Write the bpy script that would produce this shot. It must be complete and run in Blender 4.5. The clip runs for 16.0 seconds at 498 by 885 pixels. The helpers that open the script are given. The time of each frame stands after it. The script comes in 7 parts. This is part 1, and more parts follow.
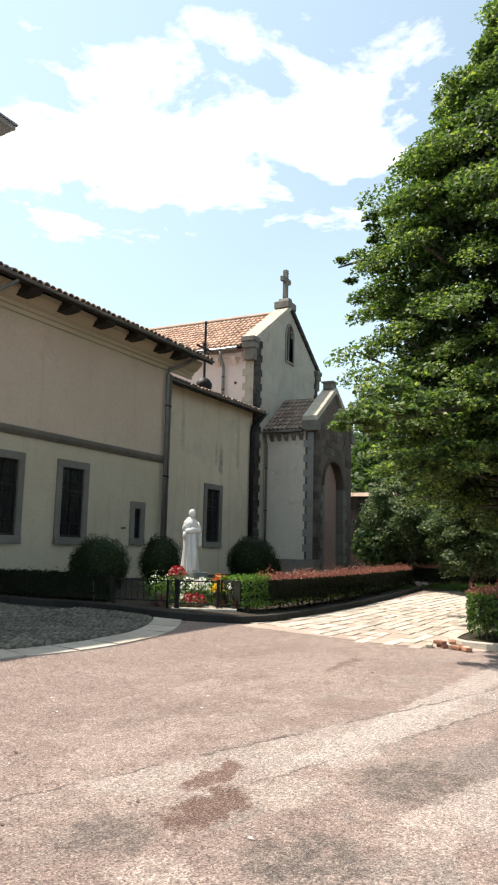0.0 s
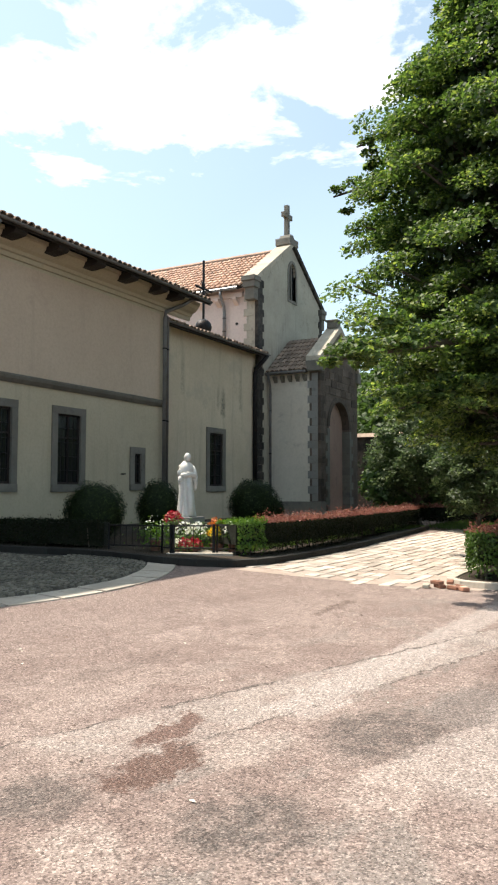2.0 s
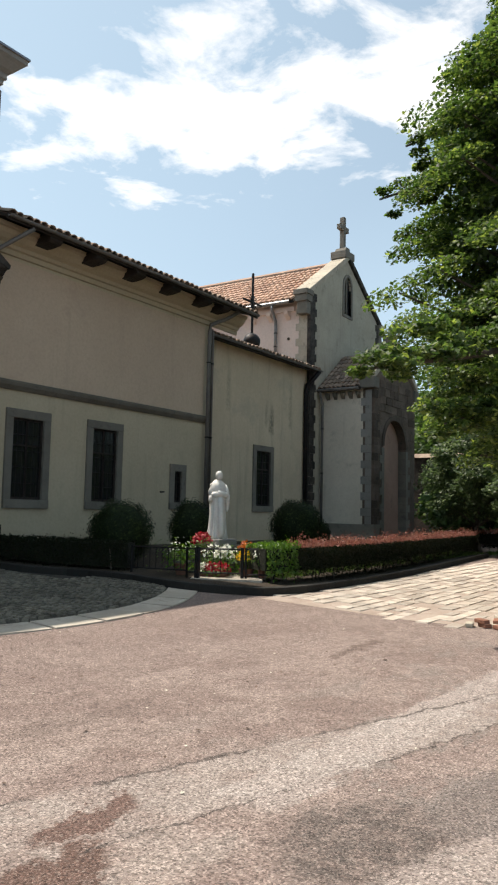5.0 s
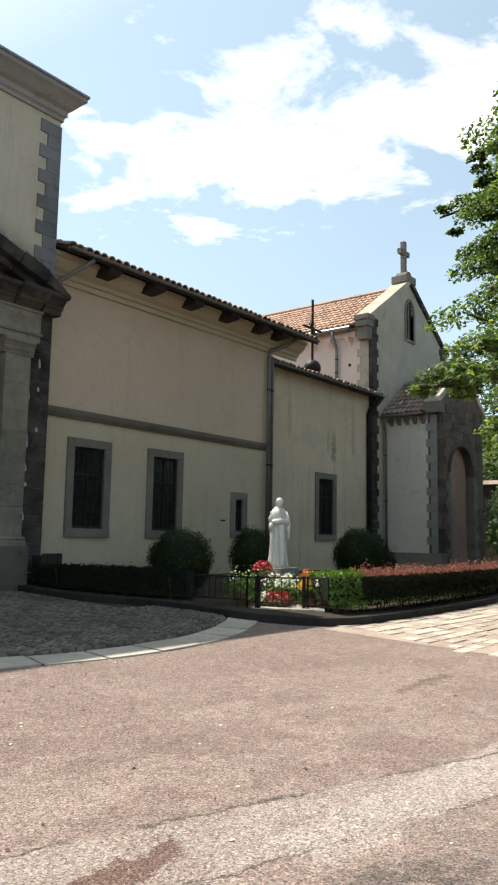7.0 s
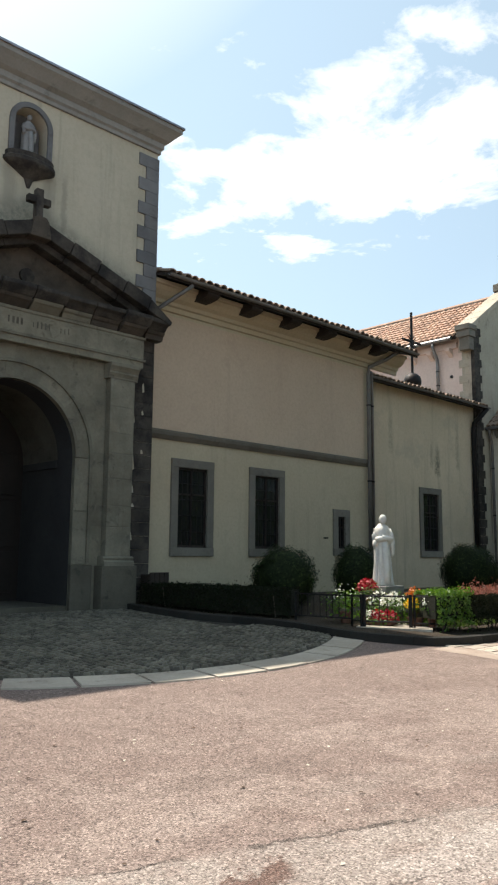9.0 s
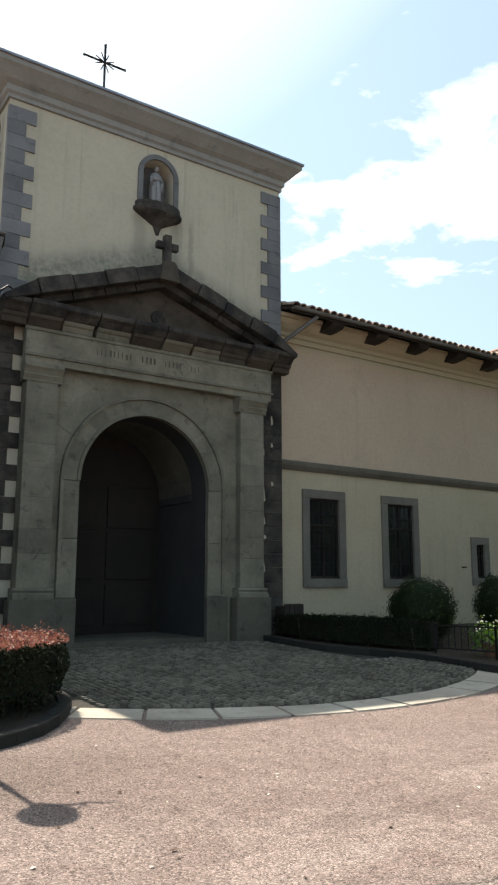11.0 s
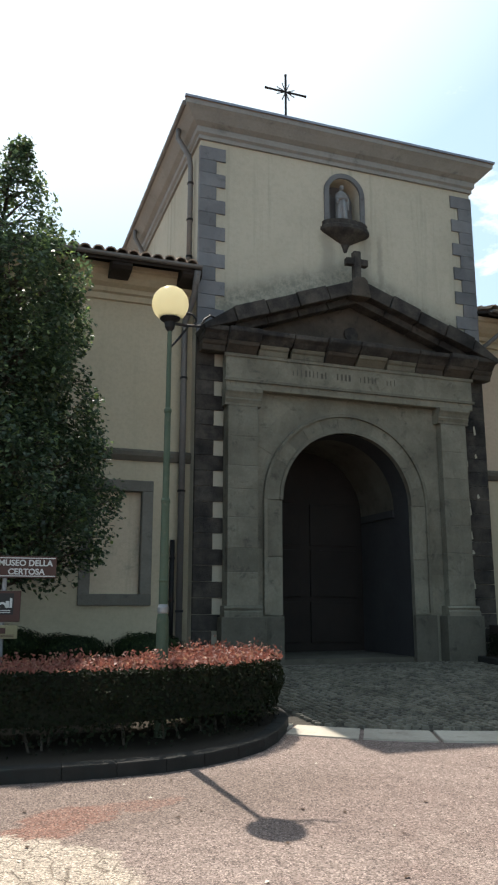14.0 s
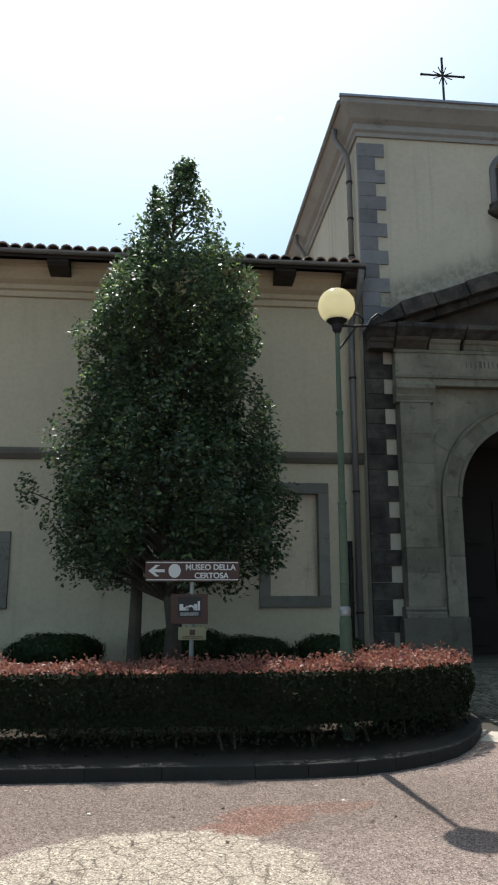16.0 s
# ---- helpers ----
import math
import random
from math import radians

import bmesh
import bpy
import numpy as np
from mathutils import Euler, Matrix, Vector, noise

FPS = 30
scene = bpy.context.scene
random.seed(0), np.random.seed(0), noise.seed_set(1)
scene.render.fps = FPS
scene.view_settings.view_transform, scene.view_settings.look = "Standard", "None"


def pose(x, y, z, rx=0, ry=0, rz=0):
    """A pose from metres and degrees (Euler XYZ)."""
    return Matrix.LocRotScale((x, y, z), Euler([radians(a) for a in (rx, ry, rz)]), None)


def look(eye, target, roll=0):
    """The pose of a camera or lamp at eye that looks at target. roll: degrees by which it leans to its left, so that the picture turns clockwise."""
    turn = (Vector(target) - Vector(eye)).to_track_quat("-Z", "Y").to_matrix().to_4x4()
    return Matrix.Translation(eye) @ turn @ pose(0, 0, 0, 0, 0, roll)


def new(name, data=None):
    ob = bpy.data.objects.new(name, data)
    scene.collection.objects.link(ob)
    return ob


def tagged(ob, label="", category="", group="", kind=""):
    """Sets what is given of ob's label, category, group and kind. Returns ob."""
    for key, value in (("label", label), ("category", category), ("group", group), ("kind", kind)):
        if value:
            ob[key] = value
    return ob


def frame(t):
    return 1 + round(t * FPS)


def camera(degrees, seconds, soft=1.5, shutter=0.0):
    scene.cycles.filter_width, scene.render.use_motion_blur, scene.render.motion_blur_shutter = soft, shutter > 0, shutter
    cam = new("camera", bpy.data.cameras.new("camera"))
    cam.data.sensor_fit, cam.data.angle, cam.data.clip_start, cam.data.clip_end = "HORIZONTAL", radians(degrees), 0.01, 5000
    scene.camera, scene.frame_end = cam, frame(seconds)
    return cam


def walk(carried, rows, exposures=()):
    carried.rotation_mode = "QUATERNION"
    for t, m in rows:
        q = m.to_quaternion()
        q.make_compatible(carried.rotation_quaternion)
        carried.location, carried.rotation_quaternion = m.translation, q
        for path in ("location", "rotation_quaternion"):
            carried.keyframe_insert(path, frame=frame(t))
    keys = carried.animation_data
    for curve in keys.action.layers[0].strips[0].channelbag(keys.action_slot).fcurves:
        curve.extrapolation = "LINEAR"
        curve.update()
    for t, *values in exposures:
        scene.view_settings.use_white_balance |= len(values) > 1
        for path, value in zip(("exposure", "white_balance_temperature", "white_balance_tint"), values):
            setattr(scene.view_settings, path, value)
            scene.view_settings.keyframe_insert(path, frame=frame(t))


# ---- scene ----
cam = camera(36.2, 16.0, soft=2.2)
PATH = [
    (0, (-1.568, -1.011, 1.487), (0.185, -0.086, 1.759), 1.4),
    (0.5, (-1.551, -1.172, 1.516), (0.185, -0.213, 1.769), 1.2),
    (1, (-1.437, -1.165, 1.486), (0.294, -0.187, 1.705), 0.4),
    (1.5, (-1.15, -1.06, 1.474), (0.602, -0.114, 1.658), -0.3),
    (2, (-0.996, -1.143, 1.476), (0.753, -0.183, 1.602), 0.1),
    (2.5, (-0.824, -1.174, 1.488), (0.886, -0.142, 1.599), 0.9),
    (3, (-0.507, -1.142, 1.368), (1.196, -0.099, 1.484), 0.6),
    (3.2, (-0.43, -1.145, 1.385), (1.272, -0.102, 1.508), 0.6),
    (5.3, (0.29, -1.161, 1.528), (1.925, -0.028, 1.72), 1.6),
    (5.5, (0.345, -1.161, 1.53), (1.952, 0.015, 1.717), 1.7),
    (6, (0.473, -1.138, 1.499), (2.021, 0.109, 1.726), 2.2),
    (6.5, (0.5, -1.089, 1.479), (2.041, 0.164, 1.713), 1.5),
    (7, (0.483, -1.053, 1.469), (2.034, 0.184, 1.719), 1.0),
    (7.5, (0.441, -1.112, 1.487), (1.996, 0.119, 1.744), 0.8),
    (8, (0.457, -1.103, 1.492), (1.973, 0.166, 1.796), 0.5),
    (8.5, (0.45, -1.093, 1.485), (1.896, 0.256, 1.783), 0.6),
    (9, (0.445, -1.093, 1.494), (1.815, 0.336, 1.784), 0.5),
    (9.5, (0.436, -1.067, 1.497), (1.723, 0.436, 1.789), 0.4),
    (9.7, (0.434, -1.07, 1.498), (1.684, 0.463, 1.793), 0.4),
    (11.8, (0.386, -1.115, 1.507), (1.39, 0.568, 1.908), -0.1),
    (12, (0.384, -1.117, 1.508), (1.353, 0.586, 1.911), -0.1),
    (12.5, (0.357, -1.092, 1.509), (1.251, 0.652, 1.909), -0.0),
    (13, (0.366, -1.084, 1.502), (1.181, 0.697, 1.908), 0.0),
    (13.5, (0.338, -1.057, 1.504), (1.075, 0.756, 1.915), 0.0),
    (14, (0.329, -1.035, 1.494), (0.975, 0.813, 1.904), 0.1),
    (14.5, (0.315, -1.018, 1.497), (0.858, 0.861, 1.917), 0.1),
    (15, (0.28, -1.013, 1.494), (0.732, 0.885, 1.932), 0.0),
    (15.5, (0.299, -1.043, 1.493), (0.632, 0.88, 1.932), -0.0),
    (16, (0.302, -1.043, 1.51), (0.513, 0.903, 1.922), -0.2),
]
walk(cam, [(t, look(eye, target, roll)) for t, eye, target, roll in PATH],
     [(0.0, 0.86, 6850, 12), (0.5, 0.68, 6850, 12), (1.0, 0.66, 6850, 12), (1.5, 0.79, 6850, 12), (2.0, 0.84, 6850, 12), (3.0, 0.66, 6850, 12), (5.5, 0.40, 6850, 12), (6.2, 0.61, 6850, 12), (7.0, 0.65, 6850, 10.7), (9.5, 0.66, 6850, 10.7), (12.0, 0.84, 6850, 10.7), (12.5, 0.86, 6850, 10.7), (14.0, 0.70, 6600, 9.5), (16.0, 0.45, 6300, 7.5)])

# ---------------------------------------------------------------- light
SUN = Vector((-0.044, 0.555, 1.0)).normalized()
world = bpy.data.worlds.new("sky")
scene.world = world
world.use_nodes = True
wn, wl = world.node_tree.nodes, world.node_tree.links
wn.clear()
sky = wn.new("ShaderNodeTexSky")
sky.sky_type, sky.sun_disc = "NISHITA", False
sky.sun_elevation, sky.sun_rotation = math.asin(SUN.z), math.atan2(SUN.x, SUN.y)
sky.air_density, sky.dust_density, sky.ozone_density = 1.0, 0.7, 1.0
tc = wn.new("ShaderNodeTexCoord")
sep = wn.new("ShaderNodeSeparateXYZ")
wl.new(tc.outputs["Generated"], sep.inputs[0])


def wmath(op, a, b=0.0, clamp=False):
    n = wn.new("ShaderNodeMath")
    n.operation, n.use_clamp = op, clamp
    for k, v in enumerate((a, b)):
        if isinstance(v, (int, float)):
            n.inputs[k].default_value = v
        else:
            wl.new(v, n.inputs[k])
    return n.outputs[0]


zz = wmath("MAXIMUM", sep.outputs[2], 0.06)
cu, cv = wmath("DIVIDE", sep.outputs[0], zz), wmath("DIVIDE", sep.outputs[1], zz)
comb = wn.new("ShaderNodeCombineXYZ")
wl.new(cu, comb.inputs[0])
wl.new(cv, comb.inputs[1])
cn = wn.new("ShaderNodeTexNoise")
cn.inputs["Scale"].default_value, cn.inputs["Detail"].default_value, cn.inputs["Roughness"].default_value = 4.0, 10.0, 0.60
cn.inputs["Distortion"].default_value = 0.25
wl.new(comb.outputs[0], cn.inputs["Vector"])
# one large fair-weather cloud bank, and bright haze round the sun
du, dv = wmath("SUBTRACT", cu, 1.52), wmath("SUBTRACT", cv, 1.06)
du = wmath("ADD", wmath("MULTIPLY", du, 1.32), wmath("MULTIPLY", dv, 0.10))
dv = wmath("MULTIPLY", dv, 0.82)
dist = wmath("SQRT", wmath("ADD", wmath("POWER", wmath("ABSOLUTE", du), 2.0), wmath("POWER", wmath("ABSOLUTE", dv), 2.0)))
bank = wmath("SUBTRACT", 0.30, wmath("MULTIPLY", dist, 0.46))
bank = wmath("MAXIMUM", bank, -0.16)
sd = wn.new("ShaderNodeVectorMath")
sd.operation = "DOT_PRODUCT"
wl.new(tc.outputs["Generated"], sd.inputs[0])
sd.inputs[1].default_value = SUN
near_sun = sd.outputs["Value"]
glow = wmath("MAXIMUM", wmath("MULTIPLY", wmath("SUBTRACT", near_sun, 0.85), 1.6), 0.0)
dens = wmath("ADD", wmath("ADD", cn.outputs["Fac"], bank), glow)
mask = wmath("MULTIPLY", wmath("SUBTRACT", dens, 0.545), 6.0, True)
low = wmath("SUBTRACT", 1.0, wmath("MAXIMUM", sep.outputs[2], 0.0))
haze = wmath("ADD", wmath("ADD", 0.22, wmath("MULTIPLY", wmath("POWER", low, 2.0), 0.62)), wmath("MULTIPLY", wmath("MAXIMUM", wmath("SUBTRACT", near_sun, 0.50), 0.0), 0.75))
glare = wmath("MULTIPLY", wmath("MAXIMUM", wmath("SUBTRACT", near_sun, 0.79), 0.0), 5.0)
cloud = wmath("ADD", wmath("MULTIPLY", mask, 0.95), glare, True)
cmix = wn.new("ShaderNodeMix")
cmix.data_type = "RGBA"
wl.new(wmath("ADD", haze, 0.03, True), cmix.inputs["Factor"])
wl.new(sky.outputs[0], cmix.inputs["A"])
cmix.inputs["B"].default_value = (8.1, 11.0, 13.2, 1)
cloud_mix = wn.new("ShaderNodeMix")
cloud_mix.data_type = "RGBA"
wl.new(cloud, cloud_mix.inputs["Factor"])
wl.new(cmix.outputs["Result"], cloud_mix.inputs["A"])
cloud_mix.inputs["B"].default_value = (13.4, 13.7, 14.0, 1)
bg = wn.new("ShaderNodeBackground")
bg.inputs["Strength"].default_value = 0.072
wl.new(cloud_mix.outputs["Result"], bg.inputs["Color"])
wo = wn.new("ShaderNodeOutputWorld")
wl.new(bg.outputs[0], wo.inputs["Surface"])

sun_data = bpy.data.lights.new("sun", "SUN")
sun_data.energy, sun_data.angle, sun_data.color = 4.8, radians(0.53), (1.0, 0.95, 0.87)
sun = new("sun", sun_data)
sun.matrix_world = look(SUN * 60, (0, 0, 0))

# ---------------------------------------------------------------- materials


class Nodes:
    """A small wrapper round a node tree."""

    def __init__(self, name):
        self.mat = bpy.data.materials.new(name)
        self.mat.use_nodes = True
        self.n, self.l = self.mat.node_tree.nodes, self.mat.node_tree.links
        self.n.clear()
        self.out = self.n.new("ShaderNodeOutputMaterial")
        self.bsdf = self.n.new("ShaderNodeBsdfPrincipled")
        self.l.new(self.bsdf.outputs[0], self.out.inputs[0])
        self.geo = self.n.new("ShaderNodeNewGeometry")
        self.pos = self.geo.outputs["Position"]

    def put(self, socket, v):
        if isinstance(v, tuple) and len(v) == 3 and socket.type == "RGBA":
            socket.default_value = (*v, 1)
        elif isinstance(v, (int, float, tuple)):
            socket.default_value = v
        else:
            self.l.new(v, socket)

    def noise(self, scale, detail=5.0, rough=0.6, vec=None, distort=0.0):
        k = self.n.new("ShaderNodeTexNoise")
        self.put(k.inputs["Scale"], scale)
        self.put(k.inputs["Detail"], detail)
        self.put(k.inputs["Roughness"], rough)
        self.put(k.inputs["Distortion"], distort)
        self.put(k.inputs["Vector"], self.pos if vec is None else vec)
        return k.outputs["Fac"]

    def math(self, op, a, b=0.0, clamp=False):
        k = self.n.new("ShaderNodeMath")
        k.operation, k.use_clamp = op, clamp
        self.put(k.inputs[0], a)
        self.put(k.inputs[1], b)
        return k.outputs[0]

    def ramp(self, v, lo, hi):
        """0 at lo, 1 at hi."""
        k = self.n.new("ShaderNodeMapRange")
        k.interpolation_type = "SMOOTHSTEP"
        self.put(k.inputs["Value"], v)
        k.inputs["From Min"].default_value, k.inputs["From Max"].default_value = lo, hi
        return k.outputs[0]

    def mix(self, f, a, b):
        k = self.n.new("ShaderNodeMix")
        k.data_type = "RGBA"
        self.put(k.inputs["Factor"], f)
        self.put(k.inputs["A"], a)
        self.put(k.inputs["B"], b)
        return k.outputs["Result"]

    def scaled(self, sx, sy, sz, vec=None):
        k = self.n.new("ShaderNodeMapping")
        k.inputs["Scale"].default_value = (sx, sy, sz)
        self.put(k.inputs["Vector"], self.pos if vec is None else vec)
        return k.outputs[0]

    def vary(self, col, amount, island=False):
        """Brightness that differs from piece to piece."""
        if island:
            r = self.geo.outputs["Random Per Island"]
        else:
            r = self.n.new("ShaderNodeObjectInfo").outputs["Random"]
        k = self.n.new("ShaderNodeHueSaturation")
        self.put(k.inputs["Color"], col)
        self.put(k.inputs["Value"], self.math("ADD", self.math("MULTIPLY", r, 2 * amount), 1 - amount))
        return k.outputs[0]

    def bump(self, h, strength, dist=0.02):
        k = self.n.new("ShaderNodeBump")
        k.inputs["Strength"].default_value, k.inputs["Distance"].default_value = strength, dist
        self.put(k.inputs["Height"], h)
        self.l.new(k.outputs[0], self.bsdf.inputs["Normal"])

    def done(self, col, rough=0.85, metal=0.0, spec=0.3):
        self.put(self.bsdf.inputs["Base Color"], col)
        self.put(self.bsdf.inputs["Roughness"], rough)
        self.put(self.bsdf.inputs["Metallic"], metal)
        self.bsdf.inputs["Specular IOR Level"].default_value = spec
        return self.mat


def surf(name, c1, c2, big=0.7, fine=25.0, stain=None, rough=0.85, bump=0.3, metal=0.0, vary=0.0, island=False, spec=0.3, streak=0.0):
    k = Nodes(name)
    col = k.mix(k.ramp(k.noise(big, 6, 0.65), 0.3, 0.7), c1, c2)
    f = k.noise(fine, 4, 0.7)
    col = k.mix(k.math("MULTIPLY", k.ramp(f, 0.35, 0.75), 0.22), col, tuple(v * 0.55 for v in c1))
    if stain:
        s = k.math("MULTIPLY", k.ramp(k.noise(big * 2.3, 8, 0.7, distort=0.6), 0.52, 0.68), k.ramp(k.noise(fine * 0.3, 5), 0.35, 0.6))
        col = k.mix(k.math("MULTIPLY", s, 0.75), col, stain)
    if streak:
        s = k.ramp(k.noise(1.0, 5, 0.6, k.scaled(3.2, 3.2, 0.22)), 0.55, 0.75)
        col = k.mix(k.math("MULTIPLY", s, streak), col, tuple(v * 0.45 for v in c1))
    if vary:
        col = k.vary(col, vary, island)
    k.bump(k.math("ADD", k.math("MULTIPLY", f, 0.6), k.noise(fine * 4, 2)), bump)
    return k.done(col, rough, metal, spec)


def foliage(name, c1, c2, c3, gloss=0.45, glow=0.35, sat=1.15, spec=0.4):
    """Leaves that let part of the light through; they differ from leaf to leaf."""
    k = Nodes(name)
    r = k.geo.outputs["Random Per Island"]
    col = k.mix(k.ramp(r, 0.0, 0.6), c1, c2)
    col = k.mix(k.ramp(r, 0.75, 1.0), col, c3)
    col = k.mix(k.math("MULTIPLY", k.ramp(k.noise(0.9, 3), 0.4, 0.7), 0.5), col, c1)
    k.done(col, gloss, 0, spec)
    tr = k.n.new("ShaderNodeBsdfTranslucent")
    hs = k.n.new("ShaderNodeHueSaturation")
    hs.inputs["Saturation"].default_value, hs.inputs["Value"].default_value = sat, 1.7
    k.l.new(col, hs.inputs["Color"])
    k.l.new(hs.outputs[0], tr.inputs["Color"])
    m = k.n.new("ShaderNodeMixShader")
    m.inputs[0].default_value = glow
    k.l.new(k.bsdf.outputs[0], m.inputs[1])
    k.l.new(tr.outputs[0], m.inputs[2])
    k.l.new(m.outputs[0], k.out.inputs[0])
    return k.mat


def asphalt():
    """Old patched asphalt: red-brown and grey areas, pale worn strips, cracks, damp stains and a crazed beige patch."""
    k = Nodes("asphalt")
    sp = k.n.new("ShaderNodeSeparateXYZ")
    k.l.new(k.pos, sp.inputs[0])
    x, y = sp.outputs[0], sp.outputs[1]
    wob = k.math("MULTIPLY", k.math("SUBTRACT", k.noise(2.2, 8, 0.65), 0.5), 0.55)
    wob2 = k.math("MULTIPLY", k.math("SUBTRACT", k.noise(5.0, 8, 0.75), 0.5), 0.5)
    wob3 = k.math("MULTIPLY", k.math("SUBTRACT", k.noise(3.2, 10, 0.8), 0.5), 0.9)
    col = k.mix(k.ramp(k.noise(0.35, 8, 0.7), 0.35, 0.65), (0.200, 0.146, 0.125), (0.242, 0.184, 0.160))
    # worn pale islands with ragged edges, and darker bare ones
    near = k.math("SUBTRACT", 1.0, k.ramp(y, 2.2, 4.8))
    broken = k.math("ADD", 0.5, k.math("MULTIPLY", k.ramp(k.noise(52, 4, 0.8), 0.42, 0.60), 0.5))
    pale = k.math("MULTIPLY", k.ramp(k.math("ADD", k.noise(0.85, 12, 0.78, distort=0.4), k.math("MULTIPLY", wob2, 0.3)), 0.452, 0.525), broken)
    col = k.mix(k.math("MULTIPLY", k.math("MULTIPLY", pale, k.math("ADD", 0.32, k.math("MULTIPLY", near, 0.55))), 0.80), col, (0.36, 0.29, 0.25))
    mott = k.math("MULTIPLY", k.ramp(k.noise(5.5, 12, 0.9), 0.47, 0.57), 0.62)
    col = k.mix(mott, col, (0.145, 0.106, 0.092))
    grey = k.math("MULTIPLY", k.ramp(k.noise(1.1, 10, 0.72, k.scaled(0.7, 1.3, 1.0)), 0.52, 0.58), k.math("SUBTRACT", 1.0, k.ramp(y, 0.4, 3.2)))
    col = k.mix(k.math("MULTIPLY", grey, 0.8), col, (0.20, 0.175, 0.155))
    col = k.mix(k.math("MULTIPLY", k.ramp(k.noise(7.0, 8, 0.75), 0.5, 0.62), 0.3), col, (0.20, 0.15, 0.13))

    def line(ax, ay, bx, by):
        """Signed distance from the line through two points."""
        n = math.hypot(bx - ax, by - ay)
        nx, ny = -(by - ay) / n, (bx - ax) / n
        return k.math("ADD", k.math("ADD", k.math("MULTIPLY", x, nx), k.math("MULTIPLY", y, ny)), -(ax * nx + ay * ny))

    def band(d, w, soft):
        return k.math("SUBTRACT", 1.0, k.ramp(k.math("ABSOLUTE", d), w, w + soft))

    def spot(cx, cy, rx, ry, soft=0.35, w=wob):
        dx = k.math("DIVIDE", k.math("SUBTRACT", k.math("ADD", x, w), cx), rx)
        dy = k.math("DIVIDE", k.math("SUBTRACT", k.math("ADD", y, w), cy), ry)
        d = k.math("SQRT", k.math("ADD", k.math("MULTIPLY", dx, dx), k.math("MULTIPLY", dy, dy)))
        return k.math("SUBTRACT", 1.0, k.ramp(d, 1.0 - soft, 1.0))

    upper = k.math("ADD", line(2.4, 2.22, 5.1, 1.33), k.math("MULTIPLY", wob2, 0.6))
    lower = k.math("ADD", line(2.9, 1.30, 6.3, 0.36), k.math("MULTIPLY", wob2, 0.6))
    strip = k.math("MULTIPLY", k.math("SUBTRACT", 1.0, k.ramp(upper, -0.03, 0.03)), k.ramp(lower, -0.03, 0.03))
    strip = k.math("MULTIPLY", strip, k.ramp(k.math("ADD", x, wob), 2.2, 2.5))
    col = k.mix(k.math("MULTIPLY", strip, k.math("ADD", 0.30, k.math("MULTIPLY", k.ramp(k.noise(2.4, 10, 0.75), 0.42, 0.56), 0.55))), col, (0.325, 0.28, 0.248))
    strip2 = k.math("MULTIPLY", band(k.math("ADD", line(3.5, 1.12, 6.0, 0.95), wob2), 0.17, 0.06), k.ramp(k.math("ADD", x, wob), 3.5, 3.7))
    col = k.mix(k.math("MULTIPLY", strip2, 0.5), col, (0.42, 0.375, 0.34))
    strip3 = k.math("MULTIPLY", band(k.math("ADD", line(3.3, -0.2, 6.0, -0.75), wob), 0.34, 0.12), k.ramp(k.math("ADD", x, wob), 2.6, 3.0))
    col = k.mix(k.math("MULTIPLY", strip3, 0.55), col, (0.38, 0.33, 0.295))
    # a broad darker stretch along the planting island
    col = k.mix(k.math("MULTIPLY", spot(0.8, 5.0, 3.2, 1.15, 0.5, wob3), 0.62), col, (0.128, 0.096, 0.078))
    # bare grey stretches and pale worn ones
    for cx, cy, rx, ry, c, f in ((3.62, 0.42, 0.72, 0.40, (0.085, 0.073, 0.065), 0.95), (1.78, 1.55, 0.34, 0.34, (0.085, 0.073, 0.065), 0.9), (2.05, 0.55, 0.42, 0.40, (0.085, 0.074, 0.066), 0.95),
                                 (4.45, 0.08, 0.9, 0.22, (0.085, 0.068, 0.06), 0.9), (2.98, 1.02, 0.44, 0.36, (0.37, 0.305, 0.265), 0.8), (2.72, 0.12, 0.50, 0.24, (0.37, 0.305, 0.265), 0.8),
                                 (1.52, 1.05, 0.22, 0.24, (0.37, 0.305, 0.265), 0.8), (3.35, 2.42, 0.62, 0.20, (0.34, 0.275, 0.24), 0.55), (5.7, 3.3, 0.7, 0.20, (0.33, 0.26, 0.225), 0.5), (4.2, 2.9, 0.9, 0.16, (0.115, 0.086, 0.074), 0.5)):
        col = k.mix(k.math("MULTIPLY", spot(cx, cy, rx, ry, 0.45, wob3), k.math("MULTIPLY", k.math("ADD", 0.35, k.math("MULTIPLY", k.ramp(k.noise(8.0, 10, 0.8), 0.42, 0.55), 0.65)), f)), col, c)
    # damp and rusty marks
    for cx, cy, rx, ry, c, f in ((2.40, 1.30, 0.46, 0.19, (0.105, 0.062, 0.048), 1.0), (2.98, 1.60, 0.38, 0.15, (0.115, 0.066, 0.052), 0.95),
                                 (1.05, 4.62, 0.36, 0.24, (0.19, 0.088, 0.062), 0.75), (0.78, 4.34, 0.30, 0.2, (0.20, 0.090, 0.062), 0.75), (1.55, 4.80, 0.34, 0.13, (0.18, 0.09, 0.066), 0.6),
                                 (6.2, 0.15, 1.1, 0.12, (0.14, 0.10, 0.085), 0.7), (8.1, 2.6, 0.8, 0.10, (0.085, 0.055, 0.045), 0.7),
                                 (4.4, 0.1, 0.6, 0.3, (0.18, 0.155, 0.14), 0.6), (1.6, 2.6, 0.5, 0.14, (0.17, 0.13, 0.11), 0.5)):
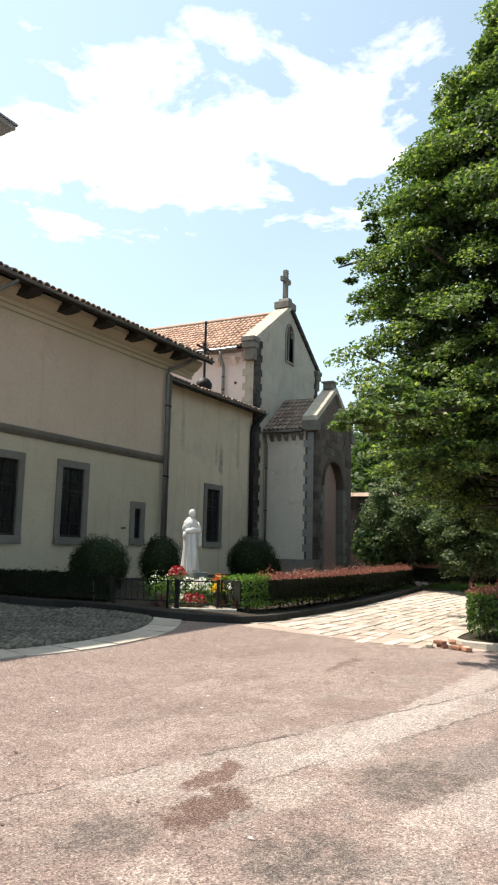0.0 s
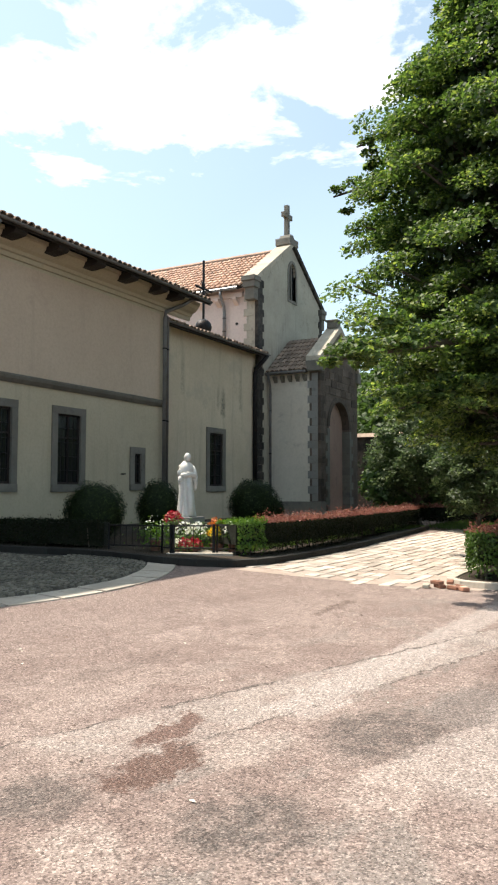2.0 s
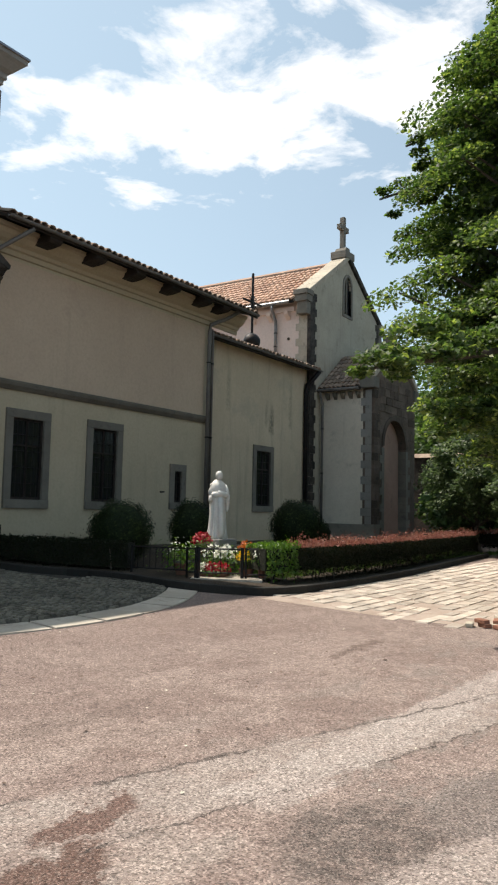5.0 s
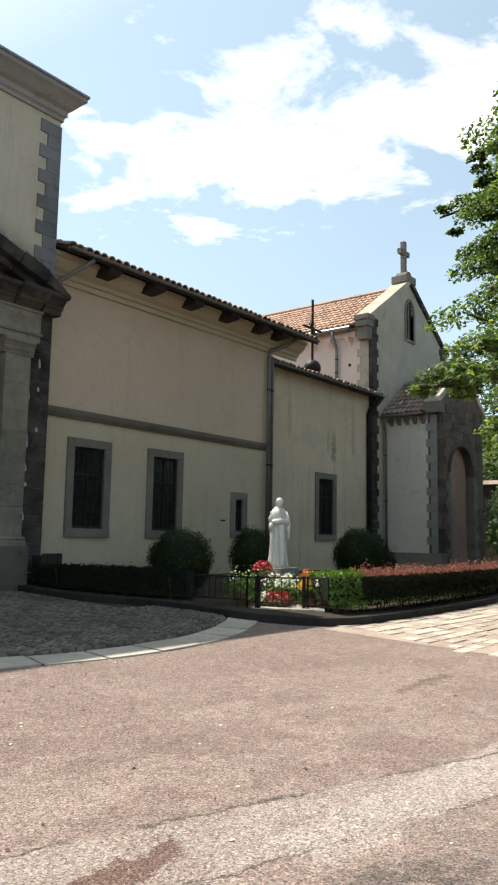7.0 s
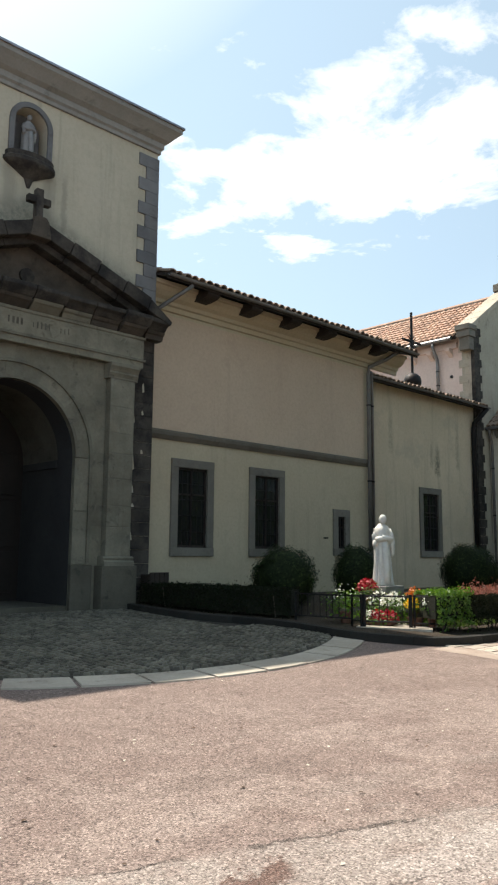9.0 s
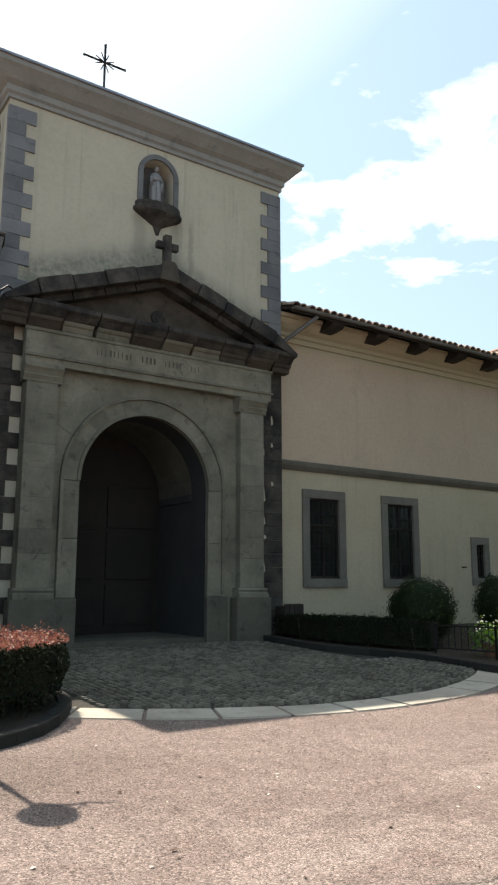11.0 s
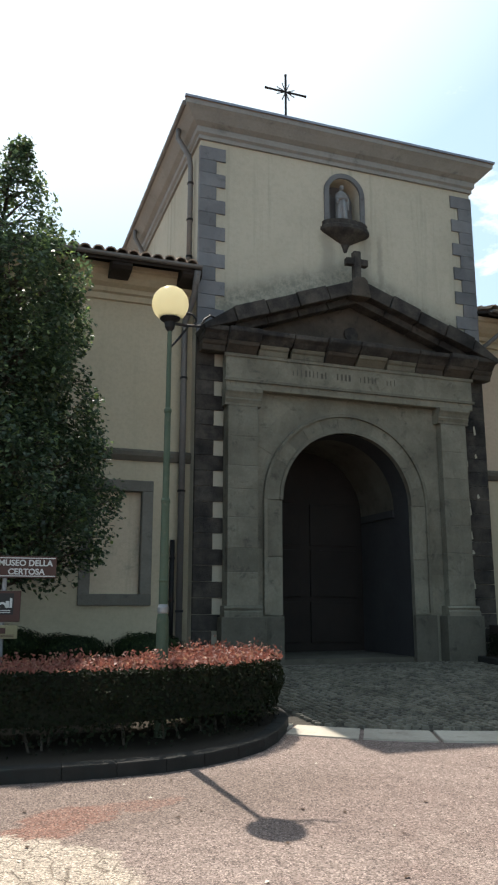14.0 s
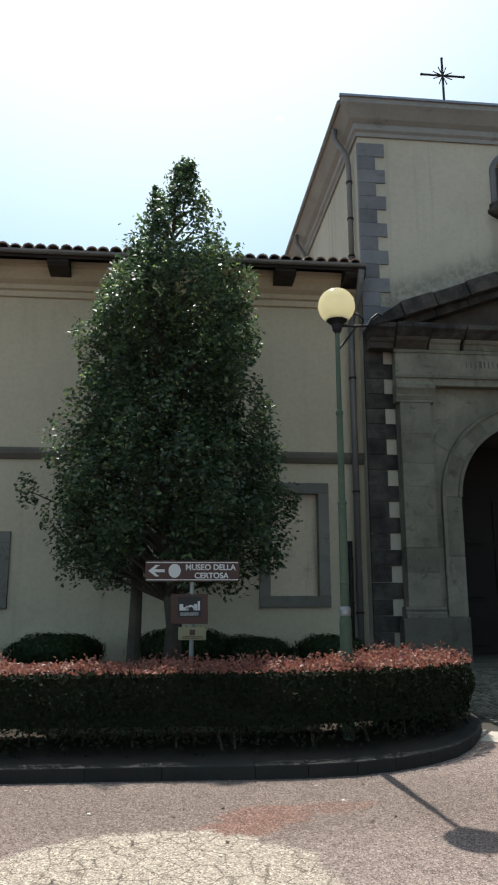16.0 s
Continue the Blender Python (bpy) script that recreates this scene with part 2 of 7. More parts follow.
        col = k.mix(k.math("MULTIPLY", spot(cx, cy, rx, ry, 0.24, wob3), f), col, c)
    # crazed beige patch by the hedge
    beige = k.math("MAXIMUM", spot(0.25, 3.55, 1.05, 0.85, 0.08, wob2), spot(-1.5, 3.4, 1.4, 0.75, 0.08, wob2))
    vor = k.n.new("ShaderNodeTexVoronoi")
    vor.feature = "DISTANCE_TO_EDGE"
    vor.inputs["Scale"].default_value = 5.5
    wv = k.n.new("ShaderNodeVectorMath")
    wv.operation = "ADD"
    k.l.new(k.pos, wv.inputs[0])
    k.l.new(k.scaled(0.12, 0.12, 0.0, k.n.new("ShaderNodeTexNoise").outputs["Color"]), wv.inputs[1])
    k.l.new(wv.outputs[0], vor.inputs["Vector"])
    craze = k.math("MULTIPLY", beige, k.math("SUBTRACT", 1.0, k.ramp(vor.outputs["Distance"], 0.006, 0.045)))
    col = k.mix(k.math("MULTIPLY", beige, 0.92), col, (0.43, 0.365, 0.29))
    col = k.mix(k.math("MULTIPLY", craze, 0.8), col, (0.15, 0.12, 0.09))
    # cracks
    crack = k.math("MAXIMUM", k.math("MULTIPLY", band(upper, 0.008, 0.012), k.ramp(x, 1.6, 1.9)), k.math("MULTIPLY", band(lower, 0.006, 0.010), k.ramp(x, 2.0, 2.3)))
    crack = k.math("MULTIPLY", crack, k.math("SUBTRACT", 1.0, k.ramp(x, 6.5, 8.0)))
    crack = k.math("MULTIPLY", crack, k.ramp(k.noise(1.7, 3), 0.36, 0.5))
    col = k.mix(k.math("MULTIPLY", crack, 0.85), col, (0.05, 0.045, 0.04))
    # aggregate
    g1, g2, g3 = k.noise(34, 6, 0.95), k.noise(90, 4, 0.9), k.noise(17, 5, 0.9)
    col = k.mix(k.math("MULTIPLY", k.ramp(g1, 0.47, 0.60), 0.62), col, (0.085, 0.058, 0.049))
    col = k.mix(k.math("MULTIPLY", k.ramp(g2, 0.50, 0.62), 0.30), col, (0.56, 0.45, 0.39))
    col = k.mix(k.math("MULTIPLY", k.ramp(g3, 0.55, 0.66), 0.22), col, (0.55, 0.43, 0.36))
    # single stones of the aggregate
    agg = k.n.new("ShaderNodeTexVoronoi")
    agg.inputs["Scale"].default_value = 100.0
    k.l.new(k.pos, agg.inputs["Vector"])
    sa = k.n.new("ShaderNodeSeparateColor")
    k.l.new(agg.outputs["Color"], sa.inputs[0])
    hv = k.n.new("ShaderNodeHueSaturation")
    k.l.new(col, hv.inputs["Color"])
    spread = k.math("SUBTRACT", k.math("ADD", k.math("MULTIPLY", k.ramp(sa.outputs[0], 0.72, 0.82), 0.62), 1.0), k.math("MULTIPLY", k.ramp(sa.outputs[1], 0.66, 0.74), 0.46))
    k.l.new(spread, hv.inputs["Value"])
    col = hv.outputs[0]
    # coarse grit and crumbs
    for scale, light, dark in ((34.0, 0.34, 0.60), (19.0, 0.08, 0.50)):
        grit = k.n.new("ShaderNodeTexVoronoi")
        grit.inputs["Scale"].default_value = scale
        k.l.new(k.pos, grit.inputs["Vector"])
        sg = k.n.new("ShaderNodeSeparateColor")
        k.l.new(grit.outputs["Color"], sg.inputs[0])
        dot = k.math("SUBTRACT", 1.0, k.ramp(k.math("ADD", grit.outputs["Distance"], k.math("MULTIPLY", g2, 0.2)), 0.24, 0.40))
        col = k.mix(k.math("MULTIPLY", k.math("MULTIPLY", dot, k.ramp(sg.outputs[0], 0.58, 0.64)), dark), col, (0.060, 0.042, 0.036))
        col = k.mix(k.math("MULTIPLY", k.math("MULTIPLY", dot, k.ramp(sg.outputs[1], 0.74, 0.80)), light), col, (0.50, 0.42, 0.36))
    h = k.math("ADD", k.math("MULTIPLY", g1, 0.8), k.math("SUBTRACT", g2, k.math("ADD", k.math("MULTIPLY", crack, 1.5), craze)))
    k.bump(h, 0.5, 0.016)
    return k.done(col, 0.92, 0, 0.2)


ASPHALT = asphalt()
PLASTER = surf("cream_plaster", (0.47, 0.40, 0.28), (0.515, 0.445, 0.318), 0.5, 14, (0.43, 0.365, 0.26), 0.9, 0.12, streak=0.18)
PLASTER_OLD = surf("weathered_plaster", (0.57, 0.465, 0.33), (0.64, 0.53, 0.385), 0.6, 12, (0.33, 0.295, 0.22), 0.92, 0.2, streak=0.6)


def stained_wall():
    """Weathered plaster of the lower wing: rain streaks below the eave and one dark run over its window."""
    k = Nodes("streaked_plaster")
    sp = k.n.new("ShaderNodeSeparateXYZ")
    k.l.new(k.pos, sp.inputs[0])
    x, z = sp.outputs[0], sp.outputs[2]
    f = k.noise(12, 4, 0.7)
    col = k.mix(k.ramp(k.noise(0.6, 6, 0.65), 0.3, 0.7), (0.53, 0.44, 0.31), (0.61, 0.51, 0.365))
    col = k.mix(k.math("MULTIPLY", k.ramp(f, 0.35, 0.75), 0.2), col, (0.30, 0.25, 0.18))
    run = k.ramp(k.noise(1.0, 6, 0.7, k.scaled(2.8, 2.8, 0.20)), 0.50, 0.72)
    col = k.mix(k.math("MULTIPLY", run, 0.45), col, (0.30, 0.26, 0.19))
    col = k.mix(k.math("MULTIPLY", k.ramp(k.noise(0.9, 8, 0.7), 0.52, 0.66), 0.35), col, (0.34, 0.315, 0.245))
    for cx, w, z0, z1, a in ((23.1, 0.16, 4.05, 5.45, 0.75), (22.75, 0.10, 4.3, 5.6, 0.45), (20.4, 0.12, 4.6, 6.2, 0.35), (24.4, 0.12, 4.4, 6.3, 0.4)):
        d = k.math("ABSOLUTE", k.math("SUBTRACT", k.math("ADD", x, k.math("MULTIPLY", k.math("SUBTRACT", k.noise(3.5, 5), 0.5), 0.3)), cx))
        band = k.math("MULTIPLY", k.math("SUBTRACT", 1.0, k.ramp(d, w * 0.2, w * 1.4)), k.math("MULTIPLY", k.ramp(z, z0, z0 + 0.3), k.math("SUBTRACT", 1.0, k.ramp(z, z1 - 0.7, z1))))
        col = k.mix(k.math("MULTIPLY", band, k.math("MULTIPLY", k.ramp(k.noise(9, 6, 0.75), 0.3, 0.6), a)), col, (0.10, 0.095, 0.07))
    k.bump(k.math("ADD", k.math("MULTIPLY", f, 0.6), k.noise(48, 2)), 0.2)
    return k.done(col, 0.92)


PLASTER_STREAKED = stained_wall()


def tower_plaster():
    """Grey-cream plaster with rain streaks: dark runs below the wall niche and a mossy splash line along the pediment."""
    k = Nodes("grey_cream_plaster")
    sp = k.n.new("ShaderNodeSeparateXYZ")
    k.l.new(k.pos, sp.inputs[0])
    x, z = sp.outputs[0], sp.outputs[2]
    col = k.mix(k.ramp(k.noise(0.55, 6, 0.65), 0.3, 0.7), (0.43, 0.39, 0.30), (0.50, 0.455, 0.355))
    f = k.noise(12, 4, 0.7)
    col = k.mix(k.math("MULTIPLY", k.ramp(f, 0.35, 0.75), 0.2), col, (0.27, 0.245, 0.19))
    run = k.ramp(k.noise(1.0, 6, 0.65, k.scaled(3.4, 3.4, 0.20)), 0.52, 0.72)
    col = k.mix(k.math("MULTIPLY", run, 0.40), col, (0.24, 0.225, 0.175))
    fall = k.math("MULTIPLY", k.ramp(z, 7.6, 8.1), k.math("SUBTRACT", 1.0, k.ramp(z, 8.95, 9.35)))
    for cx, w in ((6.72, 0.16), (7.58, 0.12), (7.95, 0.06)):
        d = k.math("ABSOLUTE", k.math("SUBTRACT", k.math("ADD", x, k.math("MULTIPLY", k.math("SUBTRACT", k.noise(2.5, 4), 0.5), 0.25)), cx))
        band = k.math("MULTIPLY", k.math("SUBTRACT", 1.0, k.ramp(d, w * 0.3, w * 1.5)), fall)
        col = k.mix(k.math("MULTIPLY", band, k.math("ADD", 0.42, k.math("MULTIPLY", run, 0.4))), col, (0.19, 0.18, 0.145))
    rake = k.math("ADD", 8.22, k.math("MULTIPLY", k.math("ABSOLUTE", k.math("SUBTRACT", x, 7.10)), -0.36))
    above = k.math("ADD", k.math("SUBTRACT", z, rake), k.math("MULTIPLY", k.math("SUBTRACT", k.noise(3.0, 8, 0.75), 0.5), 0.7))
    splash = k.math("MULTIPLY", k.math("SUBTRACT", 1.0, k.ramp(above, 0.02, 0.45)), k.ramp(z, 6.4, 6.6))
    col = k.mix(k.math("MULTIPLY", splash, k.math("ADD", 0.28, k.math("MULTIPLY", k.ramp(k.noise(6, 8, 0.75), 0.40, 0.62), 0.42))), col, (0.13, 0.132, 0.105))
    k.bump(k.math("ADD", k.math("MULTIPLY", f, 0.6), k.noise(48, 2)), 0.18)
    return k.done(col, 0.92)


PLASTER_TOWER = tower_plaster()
# near-black colour carries the shade inside the portal passage
PASSAGE = surf("passage_shade_plaster", (0.040, 0.039, 0.040), (0.055, 0.053, 0.053), 0.8, 12, None, 0.9, 0.15)
STONE_TYMPANUM = surf("brown_tympanum_stone", (0.055, 0.046, 0.037), (0.100, 0.082, 0.064), 1.8, 14, (0.03, 0.028, 0.024), 0.93, 0.5)
PLASTER_PINK = surf("pink_plaster", (0.72, 0.58, 0.51), (0.76, 0.63, 0.55), 0.5, 12, None, 0.9, 0.12)
STONE_GREY = surf("grey_trim_stone", (0.165, 0.152, 0.125), (0.215, 0.198, 0.165), 1.6, 30, (0.10, 0.095, 0.083), 0.88, 0.35, vary=0.12)
STONE_BROWN = surf("brown_course_stone", (0.115, 0.10, 0.078), (0.155, 0.135, 0.105), 1.6, 30, (0.075, 0.07, 0.058), 0.88, 0.3)
STONE_PORTAL = surf("portal_stone", (0.150, 0.138, 0.104), (0.240, 0.222, 0.168), 1.5, 20, (0.070, 0.066, 0.052), 0.88, 0.5, vary=0.16, streak=0.5)
STONE_FOOT = surf("damp_plinth_stone", (0.082, 0.075, 0.058), (0.130, 0.119, 0.092), 1.3, 22, (0.04, 0.038, 0.031), 0.9, 0.4, vary=0.12)
PLASTER_ROSE = surf("rose_cream_plaster", (0.51, 0.395, 0.29), (0.56, 0.44, 0.325), 0.5, 14, (0.44, 0.335, 0.25), 0.9, 0.12, streak=0.14)
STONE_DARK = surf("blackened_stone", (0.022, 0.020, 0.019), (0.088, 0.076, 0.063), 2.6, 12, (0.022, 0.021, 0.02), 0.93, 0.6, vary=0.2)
STONE_QUOIN = surf("slate_grey_stone", (0.15, 0.15, 0.155), (0.20, 0.20, 0.20), 1.5, 24, (0.10, 0.10, 0.10), 0.9, 0.35, vary=0.18)
STONE_CORNICE = surf("cornice_stone", (0.235, 0.228, 0.21), (0.295, 0.285, 0.262), 0.9, 22, (0.15, 0.147, 0.137), 0.9, 0.25, vary=0.08)
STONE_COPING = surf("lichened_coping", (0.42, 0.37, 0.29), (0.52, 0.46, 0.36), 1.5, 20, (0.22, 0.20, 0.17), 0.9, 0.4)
STONE_RIM = surf("worn_rim_stone", (0.40, 0.35, 0.285), (0.52, 0.465, 0.385), 1.1, 26, (0.20, 0.165, 0.135), 0.88, 0.3, vary=0.1)
KERB = surf("dark_kerb_stone", (0.017, 0.016, 0.014), (0.032, 0.029, 0.025), 1.6, 30, (0.018, 0.028, 0.025), 0.9, 0.4, vary=0.15)
COBBLE = surf("cobble_stone", (0.105, 0.094, 0.072), (0.19, 0.172, 0.132), 1.2, 40, None, 0.55, 0.3, vary=0.45, island=True)
COBBLE_ONE = surf("cobble_stone_single", (0.105, 0.094, 0.072), (0.19, 0.172, 0.132), 1.2, 40, None, 0.55, 0.3, vary=0.45)
JOINT = surf("sandy_joint", (0.05, 0.045, 0.036), (0.08, 0.07, 0.058), 2.0, 60, None, 0.95, 0.4)
FLAG = surf("sandstone_flag", (0.42, 0.355, 0.29), (0.55, 0.485, 0.41), 1.6, 30, (0.32, 0.21, 0.165), 0.85, 0.4, vary=0.26)
PATH_SAND = surf("pale_path_sand", (0.34, 0.265, 0.215), (0.43, 0.355, 0.295), 1.5, 40, (0.25, 0.17, 0.135), 0.95, 0.4)
TILE_RED = surf("terracotta_tile", (0.47, 0.29, 0.205), (0.57, 0.39, 0.285), 1.0, 20, (0.30, 0.21, 0.16), 0.85, 0.25, vary=0.22, island=True)
TILE_OLD = surf("aged_roof_tile", (0.25, 0.18, 0.135), (0.34, 0.25, 0.185), 1.3, 20, (0.12, 0.105, 0.09), 0.9, 0.3, vary=0.3, island=True)
TILE_ONE = surf("eave_tile_clay", (0.28, 0.20, 0.15), (0.38, 0.29, 0.22), 1.3, 20, (0.14, 0.12, 0.10), 0.9, 0.3, vary=0.3)
WOOD_DARK = surf("dark_stained_wood", (0.022, 0.017, 0.014), (0.04, 0.03, 0.024), 1.5, 30, None, 0.75, 0.3)
WOOD_DOOR = surf("door_wood", (0.014, 0.010, 0.008), (0.022, 0.016, 0.012), 1.2, 30, None, 0.65, 0.3)
METAL_PIPE = surf("painted_downpipe", (0.16, 0.15, 0.14), (0.20, 0.19, 0.18), 2.0, 40, (0.11, 0.09, 0.08), 0.55, 0.08, 0.3)
IRON = surf("black_iron", (0.011, 0.011, 0.012), (0.02, 0.019, 0.019), 3.0, 60, (0.07, 0.035, 0.02), 0.55, 0.15, 0.4)
LAMP_GREEN = surf("green_lamp_paint", (0.05, 0.075, 0.046), (0.072, 0.098, 0.062), 2.5, 50, (0.14, 0.13, 0.09), 0.5, 0.1, 0.1)
MARBLE = surf("white_marble", (0.62, 0.60, 0.55), (0.71, 0.69, 0.64), 2.5, 18, (0.44, 0.42, 0.37), 0.55, 0.1)
STATUE_GREY = surf("grey_marble", (0.20, 0.20, 0.20), (0.28, 0.28, 0.275), 2.5, 18, (0.20, 0.20, 0.20), 0.7, 0.1)
SOIL = surf("garden_soil", (0.035, 0.026, 0.018), (0.06, 0.045, 0.03), 1.5, 30, None, 0.95, 0.6)
BARK = surf("bark", (0.07, 0.055, 0.042), (0.12, 0.10, 0.08), 3.0, 30, (0.05, 0.055, 0.035), 0.95, 0.7)
SIGN_BROWN = surf("brown_sign_enamel", (0.062, 0.026, 0.018), (0.072, 0.030, 0.021), 2.0, 60, None, 0.4, 0.03)
SIGN_WHITE = surf("white_sign_paint", (0.55, 0.54, 0.51), (0.60, 0.59, 0.56), 2.0, 60, None, 0.45, 0.03)
SIGN_YELLOW = surf("faded_yellow_plate", (0.24, 0.205, 0.11), (0.29, 0.25, 0.14), 4.0, 60, None, 0.5, 0.05)
GALV = surf("galvanised_steel", (0.22, 0.22, 0.22), (0.29, 0.29, 0.285), 4.0, 60, None, 0.5, 0.05, 0.7)
TERRACOTTA = surf("terracotta_pot", (0.13, 0.065, 0.045), (0.18, 0.09, 0.06), 4.0, 40, None, 0.85, 0.15)
LEAD = surf("lead_flashing", (0.22, 0.24, 0.28), (0.30, 0.32, 0.36), 2.0, 30, None, 0.5, 0.15, 0.5)

LEAF_TREE = foliage("linden_leaf", (0.024, 0.048, 0.014), (0.090, 0.142, 0.036), (0.28, 0.34, 0.09), 0.55, 0.43)
LEAF_LAUREL = foliage("laurel_leaf", (0.036, 0.056, 0.034), (0.072, 0.104, 0.054), (0.21, 0.26, 0.10), 0.40, 0.40)
# near-black holds the shade of backlit hedges; sunlit hedges get lighter green copies
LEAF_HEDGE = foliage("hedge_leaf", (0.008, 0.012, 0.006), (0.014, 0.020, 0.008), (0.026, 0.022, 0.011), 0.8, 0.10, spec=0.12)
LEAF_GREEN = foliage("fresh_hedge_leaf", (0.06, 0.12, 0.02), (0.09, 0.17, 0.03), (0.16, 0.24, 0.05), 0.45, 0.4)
LEAF_RED = foliage("red_hedge_shoot", (0.17, 0.055, 0.040), (0.25, 0.092, 0.066), (0.34, 0.19, 0.12), 0.55, 0.34, 1.0)
LEAF_BOX = foliage("boxwood_leaf", (0.011, 0.019, 0.008), (0.023, 0.038, 0.013), (0.055, 0.082, 0.027), 0.6, 0.22, spec=0.15)
LEAF_INNER_SHADE = foliage("inner_linden_shade", (0.016, 0.032, 0.009), (0.028, 0.052, 0.013), (0.05, 0.08, 0.018), 0.5, 0.25)
LEAF_PRIVET = foliage("green_hedge_leaf", (0.035, 0.075, 0.012), (0.06, 0.115, 0.018), (0.11, 0.17, 0.03), 0.5, 0.3)
LEAF_WOOD = foliage("woodland_leaf", (0.040, 0.075, 0.022), (0.065, 0.11, 0.03), (0.10, 0.15, 0.045), 0.6, 0.35)
GRASS = foliage("grass_blade", (0.05, 0.09, 0.02), (0.075, 0.125, 0.028), (0.12, 0.16, 0.045), 0.6, 0.35)
PETAL_RED = foliage("red_petal", (0.30, 0.02, 0.03), (0.38, 0.04, 0.05), (0.5, 0.14, 0.14), 0.6, 0.2)
PETAL_WHITE = foliage("white_petal", (0.70, 0.70, 0.62), (0.78, 0.77, 0.70), (0.80, 0.80, 0.76), 0.5, 0.3)
PETAL_YELLOW = foliage("yellow_petal", (0.70, 0.45, 0.02), (0.75, 0.52, 0.03), (0.65, 0.25, 0.03), 0.5, 0.3)
PETAL_ORANGE = foliage("russet_petal", (0.45, 0.12, 0.04), (0.5, 0.16, 0.05), (0.6, 0.3, 0.05), 0.5, 0.3)


def glass_dark():
    k = Nodes("window_glass")
    k.done((0.012, 0.013, 0.016), 0.12, 0, 0.5)
    k.bump(k.noise(1.5, 2), 0.05, 0.02)
    return k.mat


def globe_glass():
    """Milky globe of a street lamp: light passes through it."""
    k = Nodes("opal_globe")
    k.done((0.80, 0.76, 0.62), 0.2, 0, 0.5)
    tr = k.n.new("ShaderNodeBsdfTranslucent")
    tr.inputs["Color"].default_value = (0.98, 0.90, 0.66, 1)
    m = k.n.new("ShaderNodeMixShader")
    m.inputs[0].default_value = 0.84
    k.l.new(k.bsdf.outputs[0], m.inputs[1])
    k.l.new(tr.outputs[0], m.inputs[2])
    k.l.new(m.outputs[0], k.out.inputs[0])
    return k.mat


GLASS = glass_dark()
GLOBE = globe_glass()

# ---------------------------------------------------------------- mesh tools


class Geo:
    """Collects corners and faces for one mesh."""

    def __init__(self):
        self.v, self.f = [], []

    def add(self, verts, faces):
        n = len(self.v)
        self.v += [tuple(p) for p in verts]
        self.f += [tuple(n + i for i in face) for face in faces]
        return self

    def box(self, x0, y0, z0, x1, y1, z1):
        return self.add([(x, y, z) for z in (z0, z1) for x, y in ((x0, y0), (x1, y0), (x1, y1), (x0, y1))],
                        [(3, 2, 1, 0), (4, 5, 6, 7), (0, 1, 5, 4), (1, 2, 6, 5), (2, 3, 7, 6), (3, 0, 4, 7)])

    def prism(self, outline, axis, a, b):
        """An outline (2D, counter-clockwise) pushed along an axis from a to b."""
        put = {"x": lambda p, s: (s, p[0], p[1]), "y": lambda p, s: (p[0], s, p[1]), "z": lambda p, s: (p[0], p[1], s)}[axis]
        n = len(outline)
        verts = [put(p, a) for p in outline] + [put(p, b) for p in outline]
        faces = [tuple(range(n - 1, -1, -1)), tuple(range(n, 2 * n))] + [(i, (i + 1) % n, n + (i + 1) % n, n + i) for i in range(n)]
        return self.add(verts, faces)

    def tube(self, path, radii, sides=8):
        """A round bar along a path; radii: one number, or one for each point."""
        path = [Vector(p) for p in path]
        if isinstance(radii, (int, float)):
            radii = [radii] * len(path)
        rings, up = [], Vector((0.13, 0.31, 0.94))
        for i, p in enumerate(path):
            d = (path[min(i + 1, len(path) - 1)] - path[max(i - 1, 0)]).normalized()
            if abs(d.dot(up)) > 0.97:
                up = Vector((1, 0.1, 0))
            a = d.cross(up).normalized()
            b = d.cross(a)
            rings.append([p + radii[i] * (math.cos(2 * math.pi * s / sides) * a + math.sin(2 * math.pi * s / sides) * b) for s in range(sides)])
        faces = [(i * sides + s, i * sides + (s + 1) % sides, (i + 1) * sides + (s + 1) % sides, (i + 1) * sides + s) for i in range(len(path) - 1) for s in range(sides)]
        faces += [tuple(range(sides)), tuple(range((len(path) - 1) * sides + sides - 1, (len(path) - 1) * sides - 1, -1))]
        return self.add([v for r in rings for v in r], faces)

    def lathe(self, cx, cy, profile, sides=20, sx=1.0, sy=1.0, fold=None):
        """A turned shape from (radius, height) pairs."""
        rings = []
        for r, z in profile:
            ring = []
            for s in range(sides):
                a = 2 * math.pi * s / sides
                k = 1 + (fold(a, z) if fold else 0)
                ring.append((cx + sx * r * k * math.cos(a), cy + sy * r * k * math.sin(a), z))
            rings.append(ring)
        n = len(rings)
        faces = [(i * sides + s, i * sides + (s + 1) % sides, (i + 1) * sides + (s + 1) % sides, (i + 1) * sides + s) for i in range(n - 1) for s in range(sides)]
        faces += [tuple(range(sides - 1, -1, -1)), tuple(range((n - 1) * sides, n * sides))]
        return self.add([v for r in rings for v in r], faces)

    def ball(self, c, r, rows=10, sides=16, sx=1, sy=1, sz=1):
        prof = [(max(r * math.sin(math.pi * i / rows), 0.001), c[2] - sz * r * math.cos(math.pi * i / rows)) for i in range(rows + 1)]
        return self.lathe(c[0], c[1], prof, sides, sx, sy)

    def mesh(self, name, bevel=0.0):
        me = bpy.data.meshes.new(name)
        me.from_pydata(self.v, [], self.f)
        bm = bmesh.new()
        bm.from_mesh(me)
        bmesh.ops.recalc_face_normals(bm, faces=bm.faces)
        if bevel:
            sharp = [e for e in bm.edges if len(e.link_faces) == 2 and e.calc_face_angle(0) > 0.5]
            bmesh.ops.bevel(bm, geom=sharp, offset=bevel, segments=2, affect="EDGES", profile=0.6)
        bm.to_mesh(me)
        bm.free()
        return me


